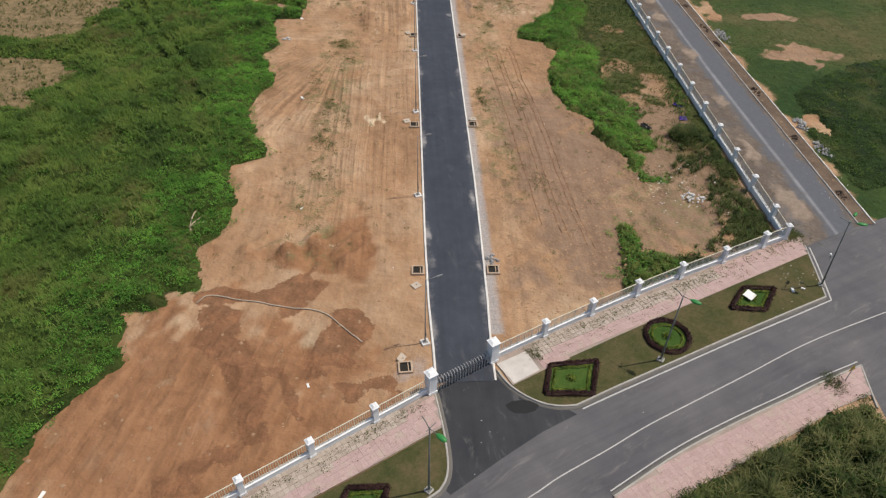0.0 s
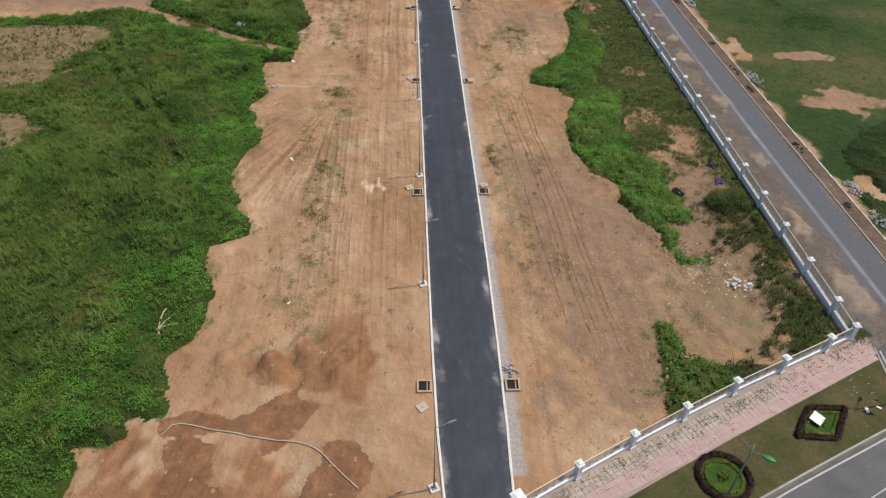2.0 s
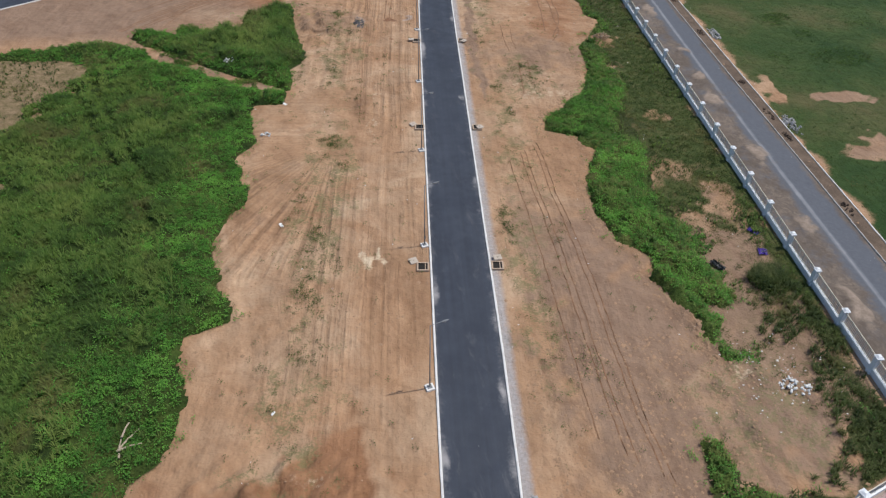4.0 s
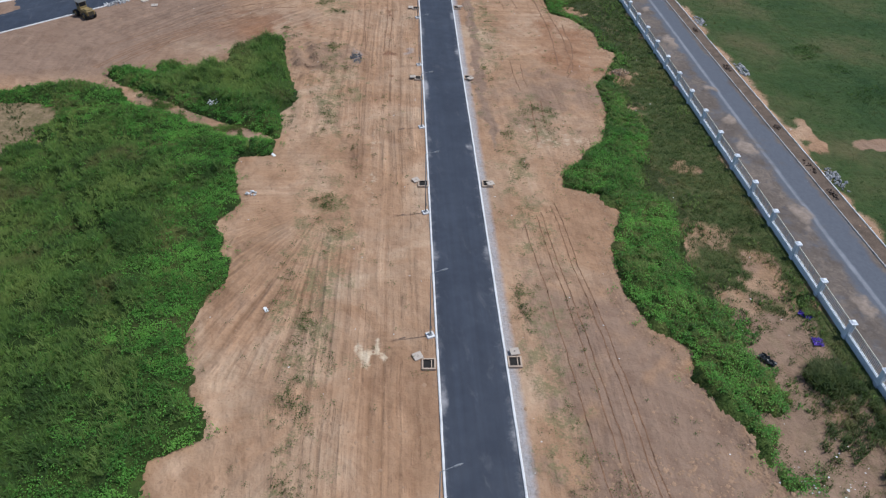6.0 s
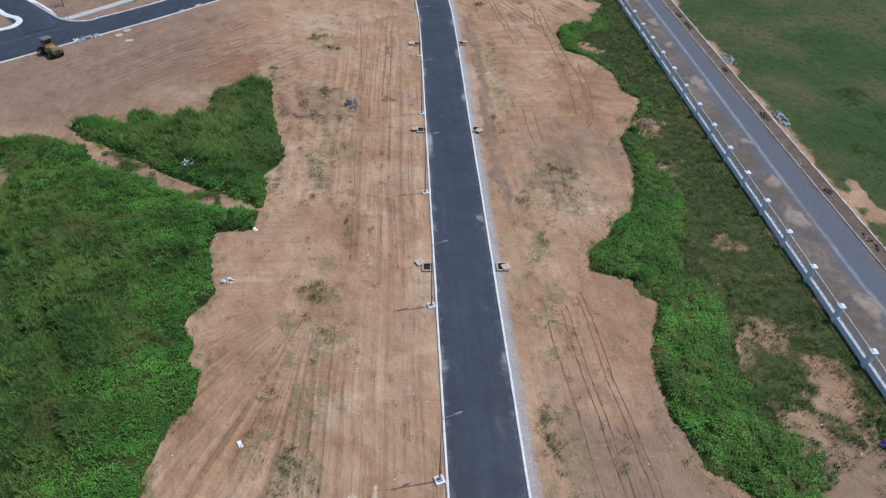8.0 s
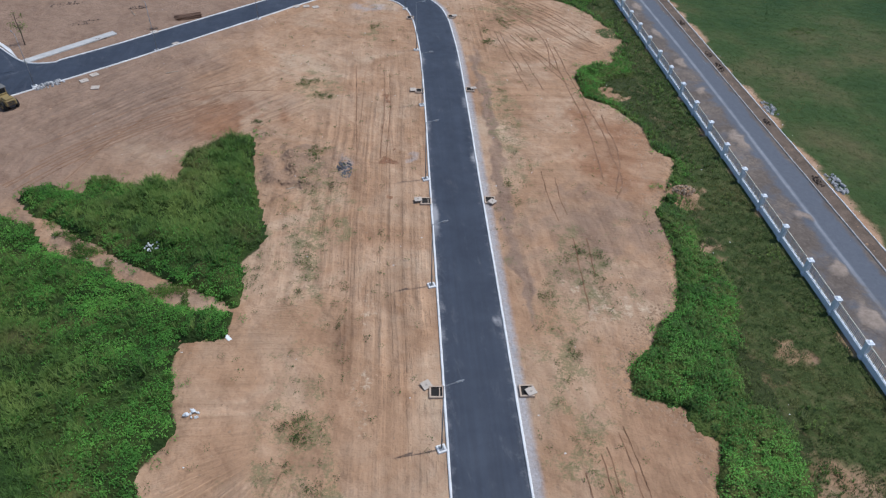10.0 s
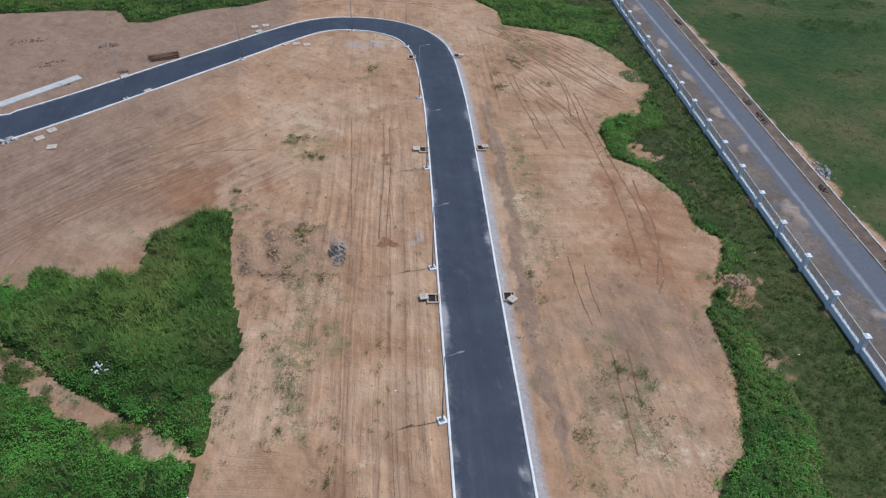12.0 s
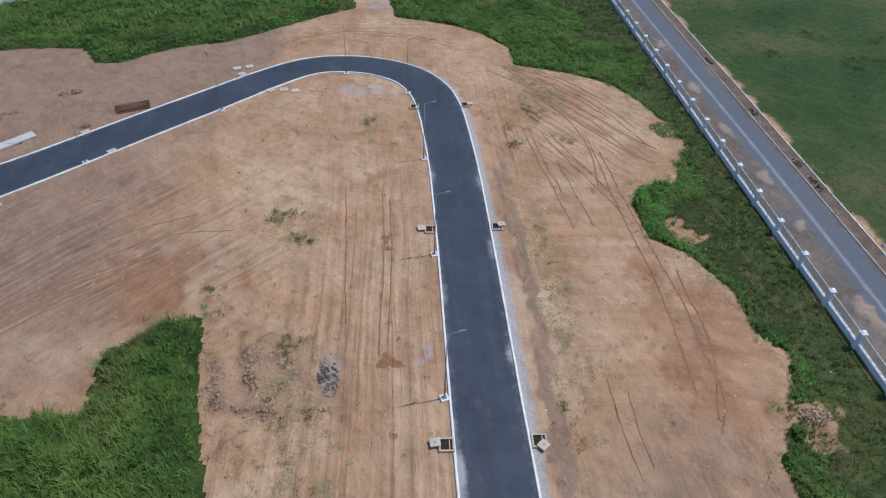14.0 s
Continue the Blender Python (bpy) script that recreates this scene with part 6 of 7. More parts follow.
heap("stone_heap", -45.3, 142.6, 2.0, 0.7, 60, 0.2, M_STONE, "heap of pale broken stones on the road edge", "stone heap", 42)
heap("stone_heap", 7.7, 43.3, 0.6, 0.7, 30, 0.14, M_STONE, "small heap of grey stones beside the drain", "stone heap")
heap("rubble_heap", -6.7, 122.4, 0.8, 2.6, 170, 0.14, plain("dark_rubble", (0.11, 0.105, 0.105), 0.9, 0.35), "heap of dark grey rubble on bare earth", "rubble heap", 8, 0.12)
M_TRENCHSOIL = plain("dark_trench_clods", (0.085, 0.06, 0.045), 0.95, 0.35, 2.0)
M_DARKSOIL = plain("dark_spoil", (0.16, 0.115, 0.088), 0.95, 0.3, 2.0)
for x, y, rx, ry in ((-47.5, 163.5, 2.2, 0.9), (-41.5, 169.5, 1.6, 0.8), (-53, 171, 2.5, 1.0), (-37, 160.8, 0.8, 0.4), (-43.5, 157.2, 1.0, 0.4)):
    heap("spoil_heap", x, y, rx, ry, 40, 0.1, M_DARKSOIL, "low heap of dark spoil on bare earth", "spoil heap", 25, 0.1)
for y, r in ((52, 0.9), (63, 0.5), (74, 1.3), (88, 1.0), (93.5, 1.6), (102, 0.7), (118, 1.2), (131, 0.8), (146.5, 1.6), (151, 0.9), (163, 1.1), (178, 1.4)):
    heap("spoil_heap", 45.0, y, 0.42, r, 26, 0.12, M_TRENCHSOIL, "low heap of dark clods in the backfilled trench", "spoil heap", 0, 0.12, 0.07)
heap("litter_heap", 29.3, 52.2, 1.5, 0.8, 64, 0.12, M_LITTER, "scatter of white plastic litter on earth", "litter", -25, 0.15)
heap("litter_heap", -16.1, 90.0, 0.6, 0.5, 16, 0.12, M_LITTER, "scatter of pale litter at the weed edge", "litter")
heap("earth_mound", 29.4, 116.6, 1.3, 0.8, 110, 0.1, plain("pale_mound_earth", (0.36, 0.265, 0.175), 0.95, 0.25), "small mound of pale dug earth in grass", "earth mound", 0, 0.8)


def crumpled(name, x, y, sx, sy, material, label, seed):
    """A crumpled plastic sheet."""
    bm = bmesh.new()
    bmesh.ops.create_grid(bm, x_segments=14, y_segments=14, size=0.5)
    for w in bm.verts:
        a, b = w.co.x * 6 + seed, w.co.y * 6
        edge = 1 + 0.25 * noise.noise((a, b, 2.0))
        w.co.x, w.co.y = w.co.x * sx * edge + 0.1 * noise.noise((a, b, 5)), w.co.y * sy * edge + 0.15 * noise.noise((b, a, 7))
        w.co.z = 0.1 + 0.16 * noise.noise((a * 1.6, b * 1.6, seed))
    ob = part(name, bm, material)
    sol = ob.modifiers.new("thickness", "SOLIDIFY")
    sol.thickness = 0.01
    ob.matrix_world = pose(x, y, max(lie(x, y), -0.2), 0, 0, seed * 40)
    return tagged(ob, label, "plastic sheet", "discarded plastic")


crumpled("plastic_sheet", 33.8, 70.9, 0.5, 1.1, M_PURPLE, "crumpled purple plastic sheet on sandy earth", 1)
crumpled("plastic_sheet", 33.5, 67.9, 0.9, 0.8, M_PURPLE, "crumpled purple plastic sheet on sandy earth", 2)
crumpled("plastic_sheet", 28.5, 66.2, 1.4, 0.6, M_BLACKBAG, "crumpled black plastic sheet on sandy earth", 3)

hose_line = curve([(-17.6, 38.5), (-17.1, 39.3), (-16.5, 39.45), (-14, 38.8), (-11.4, 38.15), (-9, 37.75), (-7.4, 37.35), (-6.4, 36.7), (-5.6, 35.8), (-4.6, 34.7), (-3.7, 33.8)], 0.5)
hose = part("drain_hose", tube([(x, y, lie(x, y) + 0.07) for x, y in hose_line], 0.05, 8), M_PIPE, smooth=True)
tagged(hose, "pale plastic hose lying across wet earth", "hose")

pile = base("timber_pile", pose(-32.7, 165.5, lie(-32.7, 165.5), 0, 0, 22), "stack of rough brown timbers by the road", "timber pile")
beam_me = bpy.data.meshes.new("beam")
bb = block(3.6, 0.16, 0.12, (0, 0, 0), 0.015)
bb.to_mesh(beam_me), bb.free()
beam_me.materials.append(M_WOOD)
for i in range(22):
    lay = i // 8
    shared("beam", beam_me, pile, pose(random.uniform(-0.3, 0.3), -0.9 + (i % 8) * 0.24 + lay * 0.1, lay * 0.125 + 0.005, 0, 0, random.uniform(-7, 7)))

# timber left on the earth
def make_branch(x, y, z, turn, ln, thick, label):
    ob = part("branch", tube([(-ln / 2, 0, 0.05), (0, 0.06, 0.1), (ln / 2, 0, 0.06)], thick, 7, taper=0.5), M_BLEACHED)
    ob.matrix_world = pose(x, y, z, 0, 0, turn)
    return tagged(ob, label, "branch")


make_branch(-12.0, 118.7, lie(-12.0, 118.7) + 0.03, 15, 1.3, 0.12, "short pale timber offcut on earth")
for x, y, turn, ln in ((2.4, 186.4, 40, 2.4), (-26.9, 181.4, 110, 2.6), (-41.5, 167, 120, 2.4), (-7.6, 157.6, 130, 0.9), (-30.6, 146, 20, 1.6)):
    make_branch(x, y, lie(x, y), turn, ln, 0.06, "thin bleached stick lying on bare earth")


# ---- wheeled roller parked at the road edge ----
def make_machine():
    ob = base("wheel_loader", pose(-48.3, 137.2, 0.02, 0, 0, -42) @ Matrix.Scale(0.76, 4), "dusty yellow wheeled loader parked off the road", "wheel loader")
    bm = block(2.6, 1.7, 0.95, (1.25, 0, 0.85), 0.12)
    block(1.5, 1.4, 0.25, (1.6, 0, 1.78), 0.08, bm=bm)
    hood = part("hood", bm, M_YELLOW, ob)
    for i in range(5):
        part("grille_slat", block(0.03, 1.1, 0.06, (2.56, 0, 1.0 + i * 0.14), 0.0), M_DARKSTEEL, hood)
    part("chassis", block(4.6, 1.0, 0.4, (0.2, 0, 0.55), 0.05), M_DARKSTEEL, ob)
    cab = part("cab", block(1.3, 1.5, 1.15, (-0.6, 0, 0.95), 0.06), M_YELLOW, ob)
    for sx in (-1.2, 0.0):
        for sy in (-0.68, 0.68):
            part("pillar", block(0.09, 0.09, 0.9, (sx, sy, 2.05), 0.01), M_YELLOW, cab)
    part("window", block(1.1, 1.25, 0.82, (-0.6, 0, 2.08), 0.02), M_GLASS, cab, "dark tinted cab glass")
    part("roof", block(1.75, 1.75, 0.14, (-0.6, 0, 2.95), 0.05), M_DUSTGREY, cab, "flat dusty grey cab roof")
    part("exhaust", tube([(1.6, 0.4, 1.9), (1.6, 0.4, 2.7)], 0.06, 8), M_DARKSTEEL, ob)
    for x in (-1.5, 1.5):
        for y in (-0.95, 0.95):
            tyre = bmesh.new()
            bmesh.ops.create_cone(tyre, cap_ends=True, segments=20, radius1=0.72, radius2=0.72, depth=0.5, matrix=Matrix.Translation((x, y, 0.7)) @ Matrix.Rotation(radians(90), 4, "X"))
            bmesh.ops.bevel(tyre, geom=[e for e in tyre.edges if len(e.link_faces) == 2 and e.calc_face_angle(0) > 1.0], offset=0.1, segments=2, affect="EDGES")
            w = part("wheel", tyre, M_RUBBER, ob, "black rubber tyre")
            part("rim", tube([(x, y - 0.27, 0.7), (x, y + 0.27, 0.7)], 0.34, 14), M_YELLOW, w)
    for y in (-0.6, 0.6):
        part("lift_arm", tube([(-1.0, y, 1.3), (-2.2, y, 1.0), (-2.9, y, 0.45)], 0.11, 6), M_YELLOW, ob)
    bm = bmesh.new()
    prof = [(-2.6, 0.95), (-2.75, 0.35), (-3.1, 0.12), (-3.7, 0.08)]
    for (x0, z0), (x1, z1) in zip(prof, prof[1:]):
        q = [bm.verts.new(c) for c in ((x0, -1.2, z0), (x0, 1.2, z0), (x1, 1.2, z1), (x1, -1.2, z1))]
        bm.faces.new(q)
    bmesh.ops.remove_doubles(bm, verts=bm.verts, dist=0.001)
    bk = part("bucket", bm, M_DARKSTEEL, ob, "worn steel bucket")
    bk.modifiers.new("thickness", "SOLIDIFY").thickness = 0.06
    return ob


make_machine()


# ---- young bare tree by the footpath ----
def make_tree(x, y, tall):
    ob = base("young_tree", pose(x, y, lie(x, y)), "thin young tree with sparse dark leaves", "tree")
    trunk = tube([(0, 0, 0), (0.08, 0.02, tall * 0.4), (-0.05, 0.05, tall * 0.75), (0, 0, tall)], 0.09, 8, taper=0.35)
    pts = []
    for i in range(11):
        z = tall * random.uniform(0.35, 0.98)
        q, r = random.uniform(0, 6.28), random.uniform(0.4, 0.95)
        tip = (r * math.cos(q), r * math.sin(q), z + r * 0.5)
        tube([(0, 0, z), (tip[0] * 0.5, tip[1] * 0.5, z + r * 0.2), tip], 0.03, 5, trunk, 0.4)
        pts.append(np.array(tip) + rng.normal(0, 0.22, (26, 3)))
    part("trunk", trunk, M_BARK, ob)
    leaf_cloud("crown", np.concatenate(pts), 0.1, M_WEED, ob, "sparse dark green leaves")
    return ob


make_tree(-53.2, 155.2, 4.6)


# ---- road sign on the far corner ----
sign = base("road_sign", pose(33.3, 28.55, 0.1, 0, 0, 20), "small yellow warning sign on a short post", "road sign")
part("post", tube([(0, 0, 0), (0, 0, 1.5)], 0.035, 8), M_STEEL, sign)
bm = bmesh.new()
tri = [(0.42 * math.cos(q), 0.0, 1.45 + 0.42 * math.sin(q)) for q in (radians(90), radians(210), radians(330))]
face = bm.faces.new([bm.verts.new(c) for c in tri])
more = bmesh.ops.extrude_face_region(bm, geom=[face])
bmesh.ops.translate(bm, verts=[w for w in more["geom"] if isinstance(w, bmesh.types.BMVert)], vec=(0, 0.03, 0))
part("plate", bm, plain("yellow_sign_paint", (0.5, 0.32, 0.03), 0.5, 0.1, 5.0), sign, "yellow triangular plate")
for x, y in ((33.4, 27.9), (33.9, 28.1), (32.9, 27.5)):
    heap("rubble_heap", x, y, 0.35, 0.25, 9, 0.09, M_STONE, "few broken stones on the far pavement", "rubble heap", 0, 0.05)


# ---- weeds, grass and clods ----
def scatter(polys, per, box):
    """Random places inside polygons, so many to the square metre."""
    x0, x1, y0, y1 = box
    n = int((x1 - x0) * (y1 - y0) * per)
    p = np.stack([rng.uniform(x0, x1, n), rng.uniform(y0, y1, n)], 1)
    keep = np.zeros(n, bool)
    for poly in polys:
        keep |= inside(p[:, 0], p[:, 1], poly)
    return p[keep]


def bend_out(p, polys, reach=0.5):
    """Pulls the places about a little, so that no outline stays straight."""
    return p + reach * np.stack([rolling(p[:, 0], p[:, 1], 1.5, 5), rolling(p[:, 1] + 40, p[:, 0], 1.5, 5)], 1) * 0.45


def blades(name, p, z, tall, wide, count, material, lean=0.7, spread=0.14, label="", category="weeds", drift=None):
    """Tufts of arching blades, joined into one mesh: two bent pieces a blade."""
    n = len(p)
    tall = np.broadcast_to(np.asarray(tall, float), (n,))
    i = np.repeat(np.arange(n), count)
    m = len(i)
    q = rng.uniform(0, 6.283, m) if drift is None else rng.normal(drift, 1.1, m)
    d = np.stack([np.cos(q), np.sin(q)], 1)
    s = np.stack([-d[:, 1], d[:, 0]], 1)
    root = p[i] + d * rng.uniform(0, spread, (m, 1))
    h = tall[i] * rng.uniform(0.55, 1.15, m)
    out = h * lean * rng.uniform(0.3, 1.1, m)
    w = (wide * rng.uniform(0.7, 1.4, m))[:, None]
    zr = z[i]
    v = np.zeros((m, 5, 3))
    v[:, 0, :2], v[:, 0, 2] = root - s * w * 0.35, zr - 0.03
    v[:, 1, :2], v[:, 1, 2] = root + s * w * 0.35, zr - 0.03
    midp = root + d * (out * 0.35)[:, None]
    v[:, 2, :2], v[:, 2, 2] = midp + s * w * 0.5, zr + h * 0.72
    v[:, 3, :2], v[:, 3, 2] = midp - s * w * 0.5, zr + h * 0.72
    v[:, 4, :2], v[:, 4, 2] = root + d * out[:, None] * 1.1, zr + h * rng.uniform(0.72, 1.0, m)
    a = np.arange(m)[:, None] * 5
    t = np.concatenate([a + [0, 1, 2], a + [0, 2, 3], a + [3, 2, 4]])
    return tagged(raw(name, v.reshape(-1, 3), t, material), label, category, kind="stuff")


def bushy(name, p, z, tall, size, count, material, label, category="weeds"):
    """Low leafy growth: leaves held out flat on unseen stalks, one bent leaf each."""
    n = len(p)
    tall = np.broadcast_to(np.asarray(tall, float), (n,))
    i = np.repeat(np.arange(n), count)
    m = len(i)
    q = rng.uniform(0, 6.283, m)
    d = np.stack([np.cos(q), np.sin(q)], 1)
    s = np.stack([-d[:, 1], d[:, 0]], 1)
    h = tall[i] * np.sqrt(rng.uniform(0.05, 1.0, m))
    c = p[i] + d * rng.uniform(0, 0.32, (m, 1))
    l = (size * rng.uniform(0.6, 1.5, m))[:, None]
    rise = rng.uniform(-0.3, 0.45, m) * l[:, 0]
    v = np.zeros((m, 4, 3))
    v[:, 0, :2], v[:, 0, 2] = c, z[i] + h
    v[:, 1, :2], v[:, 1, 2] = c + d * l * 0.55 + s * l * 0.31, z[i] + h + rise * 0.7 + 0.04
    v[:, 2, :2], v[:, 2, 2] = c + d * l * 1.15, z[i] + h + rise - 0.05
    v[:, 3, :2], v[:, 3, 2] = c + d * l * 0.55 - s * l * 0.31, z[i] + h + rise * 0.7 + 0.04
    a = np.arange(m)[:, None] * 4
    t = np.concatenate([a + [0, 1, 2], a + [0, 2, 3]])
    return tagged(raw(name, v.reshape(-1, 3), t, material), label, category, kind="stuff")


def keep_if(p, chance):
    return p[rng.uniform(0, 1, len(p)) < chance]


def wild(px, py, seed=0.0):
    return np.clip(0.5 + 0.35 * rolling(px + seed, py - seed, 4, 31), 0, 1)


def depth_in(px, py, polys):
    """How deep inside any of the polygons the places lie; below 0 outside."""
    best = np.full(px.shape, -1e9)
    for poly in polys:
        best = np.maximum(best, away(px, py, poly) * np.where(inside(px, py, poly), 1, -1))
    return best


def lumps(px, py, seed=0.0):
    """The uneven closed top of rank growth, from 0.1 to about 1.1."""
    return 0.12 + 0.5 * domes(px, py, 2.7, seed) + 0.36 * domes(px, py, 1.15, seed + 1) + 0.2 * domes(px, py, 0.6, seed + 2)


def thicket(name, box, step, top, material, label, category="weeds", least=0.07):
    """The closed mass of stems and lower leaves below the outer leaves: a lumpy sheet that comes down to the earth at its rim."""
    x0, x1, y0, y1 = box
    xs, ys_ = np.arange(x0, x1, step), np.arange(y0, y1, step)
    X, Y = np.meshgrid(xs, ys_)
    X, Y = X + rng.uniform(-0.3, 0.3, X.shape) * step, Y + rng.uniform(-0.3, 0.3, X.shape) * step
    H = top(X.ravel(), Y.ravel()).reshape(X.shape)
    Z = heights(X.ravel(), Y.ravel()).reshape(X.shape) + np.where(H > least, H * 0.84, -0.08)
    k = len(xs)
    a = (np.arange(len(ys_) - 1)[:, None] * k + np.arange(k - 1)[None]).ravel()
    Hr = H.ravel()
    a = a[np.maximum.reduce([Hr[a], Hr[a + 1], Hr[a + k], Hr[a + k + 1]]) > least]
    t = np.concatenate([np.stack([a, a + 1, a + k + 1], 1), np.stack([a, a + k + 1, a + k], 1)])
    used, back = np.unique(t.ravel(), return_inverse=True)
    v = np.stack([X, Y, Z], -1).reshape(-1, 3)[used]
    return tagged(raw(name, v, back.reshape(-1, 3), material, smooth=True), label, category, kind="stuff")


# west: tall rank weeds
bare_w = [BARE_WEST, BARE_WEST_LOW]
FURROWS = [[(-46, 107), (-39.6, 97.9), (-34.6, 88.9), (-28.3, 79.6), (-24.2, 72.6)], [(-40, 104), (-36.8, 97.6), (-31.5, 88), (-26.5, 80)]]


def top_west(px, py):
    d = depth_in(px, py, [WEEDS_WEST, WEEDS_ISLAND]) + 0.3 * rolling(px, py, 1.5, 5)
    b = cover(px + 1.2 * rolling(px, py, 1.5, 5), py, bare_w, 2.0)
    tall = (0.8 + 0.9 * wild(px, py, 60)) * np.where(inside(px, py, WEEDS_ISLAND), 1.2, 1.0)
    h = tall * np.clip((d + 0.1) / 1.3, 0, 1) ** 0.55 * lumps(px, py, 3.0) * (1 - np.clip(b * 1.3 - 0.1, 0, 1))
    h *= (1 - 0.7 * spot(px, py, -23.6, 108.6, 1.2, 1.3)) * (1 - 0.6 * spot(px, py, -19.8, 49.2, 1.3, 1.3))
    for line in FURROWS:
        h *= 1 - 0.8 * np.exp(-((away(px, py, line, False) / 0.55) ** 2)) * (0.4 + 0.6 * (rolling(px, py, 2, 9) > -0.5))
    return h


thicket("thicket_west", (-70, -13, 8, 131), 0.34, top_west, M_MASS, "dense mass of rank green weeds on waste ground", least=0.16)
for x, y, turn, ln in ((-19.9, 49.4, 60, 2.2), (-20.3, 48.8, 100, 1.8), (-19.5, 48.6, 20, 1.5), (-20.2, 50.2, 80, 1.6)):
    make_branch(x, y, lie(x, y) + 0.84 * float(top_west(np.array([x]), np.array([y]))[0]) + 0.08, turn, ln, 0.08, "fallen bleached branch lying on the weeds")
bed = float(top_west(np.array([-23.6]), np.array([109.0]))[0])
heap("litter_heap", -23.6, 109.0, 0.8, 0.9, 30, 0.1, M_LITTER, "scatter of white litter among weeds", "litter", 0, 0.2, bed * 0.84 + 0.2)
p = bend_out(scatter([WEEDS_WEST, WEEDS_ISLAND], 9.0, (-66, -13, 14, 130)), None, 0.5)
p = p[p[:, 0] > -0.42 * (p[:, 1] - 18) - 30]
tops = top_west(p[:, 0], p[:, 1])
p, tops = p[tops > 0.05], tops[tops > 0.05]
z = heights(p[:, 0], p[:, 1])
mixv = wild(p[:, 0], p[:, 1])
edge_in = away(p[:, 0], p[:, 1], WEEDS_WEST)
leafy = rng.uniform(0, 1, len(p)) < np.clip(1.05 - edge_in / 7.5 + 1.1 * (0.5 - mixv), 0.05, 0.93) * np.interp(p[:, 1], [30, 44, 56], [0.55, 0.8, 1.0])
g = ~leafy
blades("weeds_west", p[g], z[g] + tops[g] * 0.55, 0.22 + tops[g] * 0.62, 0.05, 9, M_WEED, 0.75, label="rank green weeds and tall grass on waste ground", drift=2.2)
bushy("leafy_weeds_west", p[leafy], z[leafy] + tops[leafy] * 0.6, 0.12 + tops[leafy] * 0.42, 0.12, 17, M_LEAFY, "bright broad-leaved creeping weeds")
# stragglers that creep out over the earth
q = np.stack([rng.uniform(-45, 34, 90000), rng.uniform(24, 195, 90000)], 1)
out = np.full(len(q), 1e9)
for poly in (WEEDS_WEST, WEEDS_ISLAND, WEEDS_EAST, WEEDS_CORNER, WEEDS_NORTH):
    out = np.minimum(out, np.where(inside(q[:, 0], q[:, 1], poly), 1e9, away(q[:, 0], q[:, 1], poly)))
clump = np.clip(rolling(q[:, 0] * 1.5, q[:, 1] * 1.5, 1.5, 9) - 0.1, 0, 1.2)
q = q[(rng.uniform(0, 1, len(q)) < 1.2 * np.exp(-out / 0.55) * clump) & (out < 2.5) & (q[:, 1] > 0.44 * q[:, 0] + 31)]
bushy("creeping_weeds", q, heights(q[:, 0], q[:, 1]), 0.3, 0.1, 12, M_LEAFY, "low leafy weeds creeping onto the bare earth")
q = np.array([-20.5, 102.6]) + np.stack([rng.uniform(-16, 6, 1700), np.zeros(1700)], 1) @ np.array([[1, -0.62], [0, 1]]) + rng.normal(0, 1.1, (1700, 2))
q = q[(q[:, 0] < -15.5) & (rolling(q[:, 0] * 2, q[:, 1] * 2, 1.5, 9) > 0.55)]
bushy("path_weeds", q, heights(q[:, 0], q[:, 1]), 0.34, 0.12, 12, M_WEED, "low weeds beside the earth path")
# straw-coloured growth on the bare patches
p = keep_if(scatter(bare_w, 4.0, (-66, -40, 70, 112)), 0.7)
p = p[rolling(p[:, 0], p[:, 1], 1.5, 9) > -0.4]
blades("straw_west", p, heights(p[:, 0], p[:, 1]), 0.35, 0.05, 6, M_MIXED, 1.0, label="thin half-dry grass on bare soil", category="grass")

# east strip
BARE_EAST = ((31, 67.5, 3.4, 5.0, 0, 1.0), (27.2, 58.5, 2.0, 3.2, 20, 1.0), (32.6, 75.5, 1.6, 3.6, 0, 1.0), (29.4, 82.0, 2.4, 3.4, 0, 0.45), (33.8, 86.6, 1.3, 2.0, 0, 0.8), (29.4, 116.6, 2.0, 1.3, 0, 1.0), (28.6, 107.6, 0.9, 0.7, 0, 0.8), (30.0, 106.4, 1.2, 0.7, 30, 0.8),
             (31.5, 94, 1.6, 1.2, 0, 0.6), (27.6, 139.5, 1.4, 2.4, 20, 1.0), (30.5, 58, 3.2, 3.4, 0, 1.0), (27.5, 60, 2.2, 2.6, 0, 1.0), (28.6, 72.8, 1.8, 1.4, 0, 1.0), (28.8, 142.5, 0.8, 1.2, 0, 0.8), (22.4, 44.6, 0.9, 1.3, 0, 1.0), (20.1, 43.0, 1.0, 0.5, 20, 0.9), (21.3, 41.6, 0.7, 0.5, 0, 0.6))


def lush_east(px, py):
    """1 in the band of tall leafy weeds along the earthworks, 0 in the low grass by the fence."""
    west_in = away(px, py, WEEDS_EAST[:38], False)
    band = np.interp(py, [36, 54, 60, 72, 84, 100, 112, 122, 136, 141, 148, 152, 170, 178, 206], [4, 2.5, 4.5, 6.8, 4.8, 4.8, 2.8, 0.8, 0.8, 2.8, 2.8, 0.8, 1.0, 12, 22])
    wedge = np.where(px < 25, np.clip(0.5 + depth_in(px, py, [WEEDS_CORNER]) / 1.0, 0, 1), 0)
    return np.maximum(wedge, np.clip(0.5 + (band * (0.7 + 0.45 * wild(px, py, 20)) - west_in) / 3.2, 0, 1))


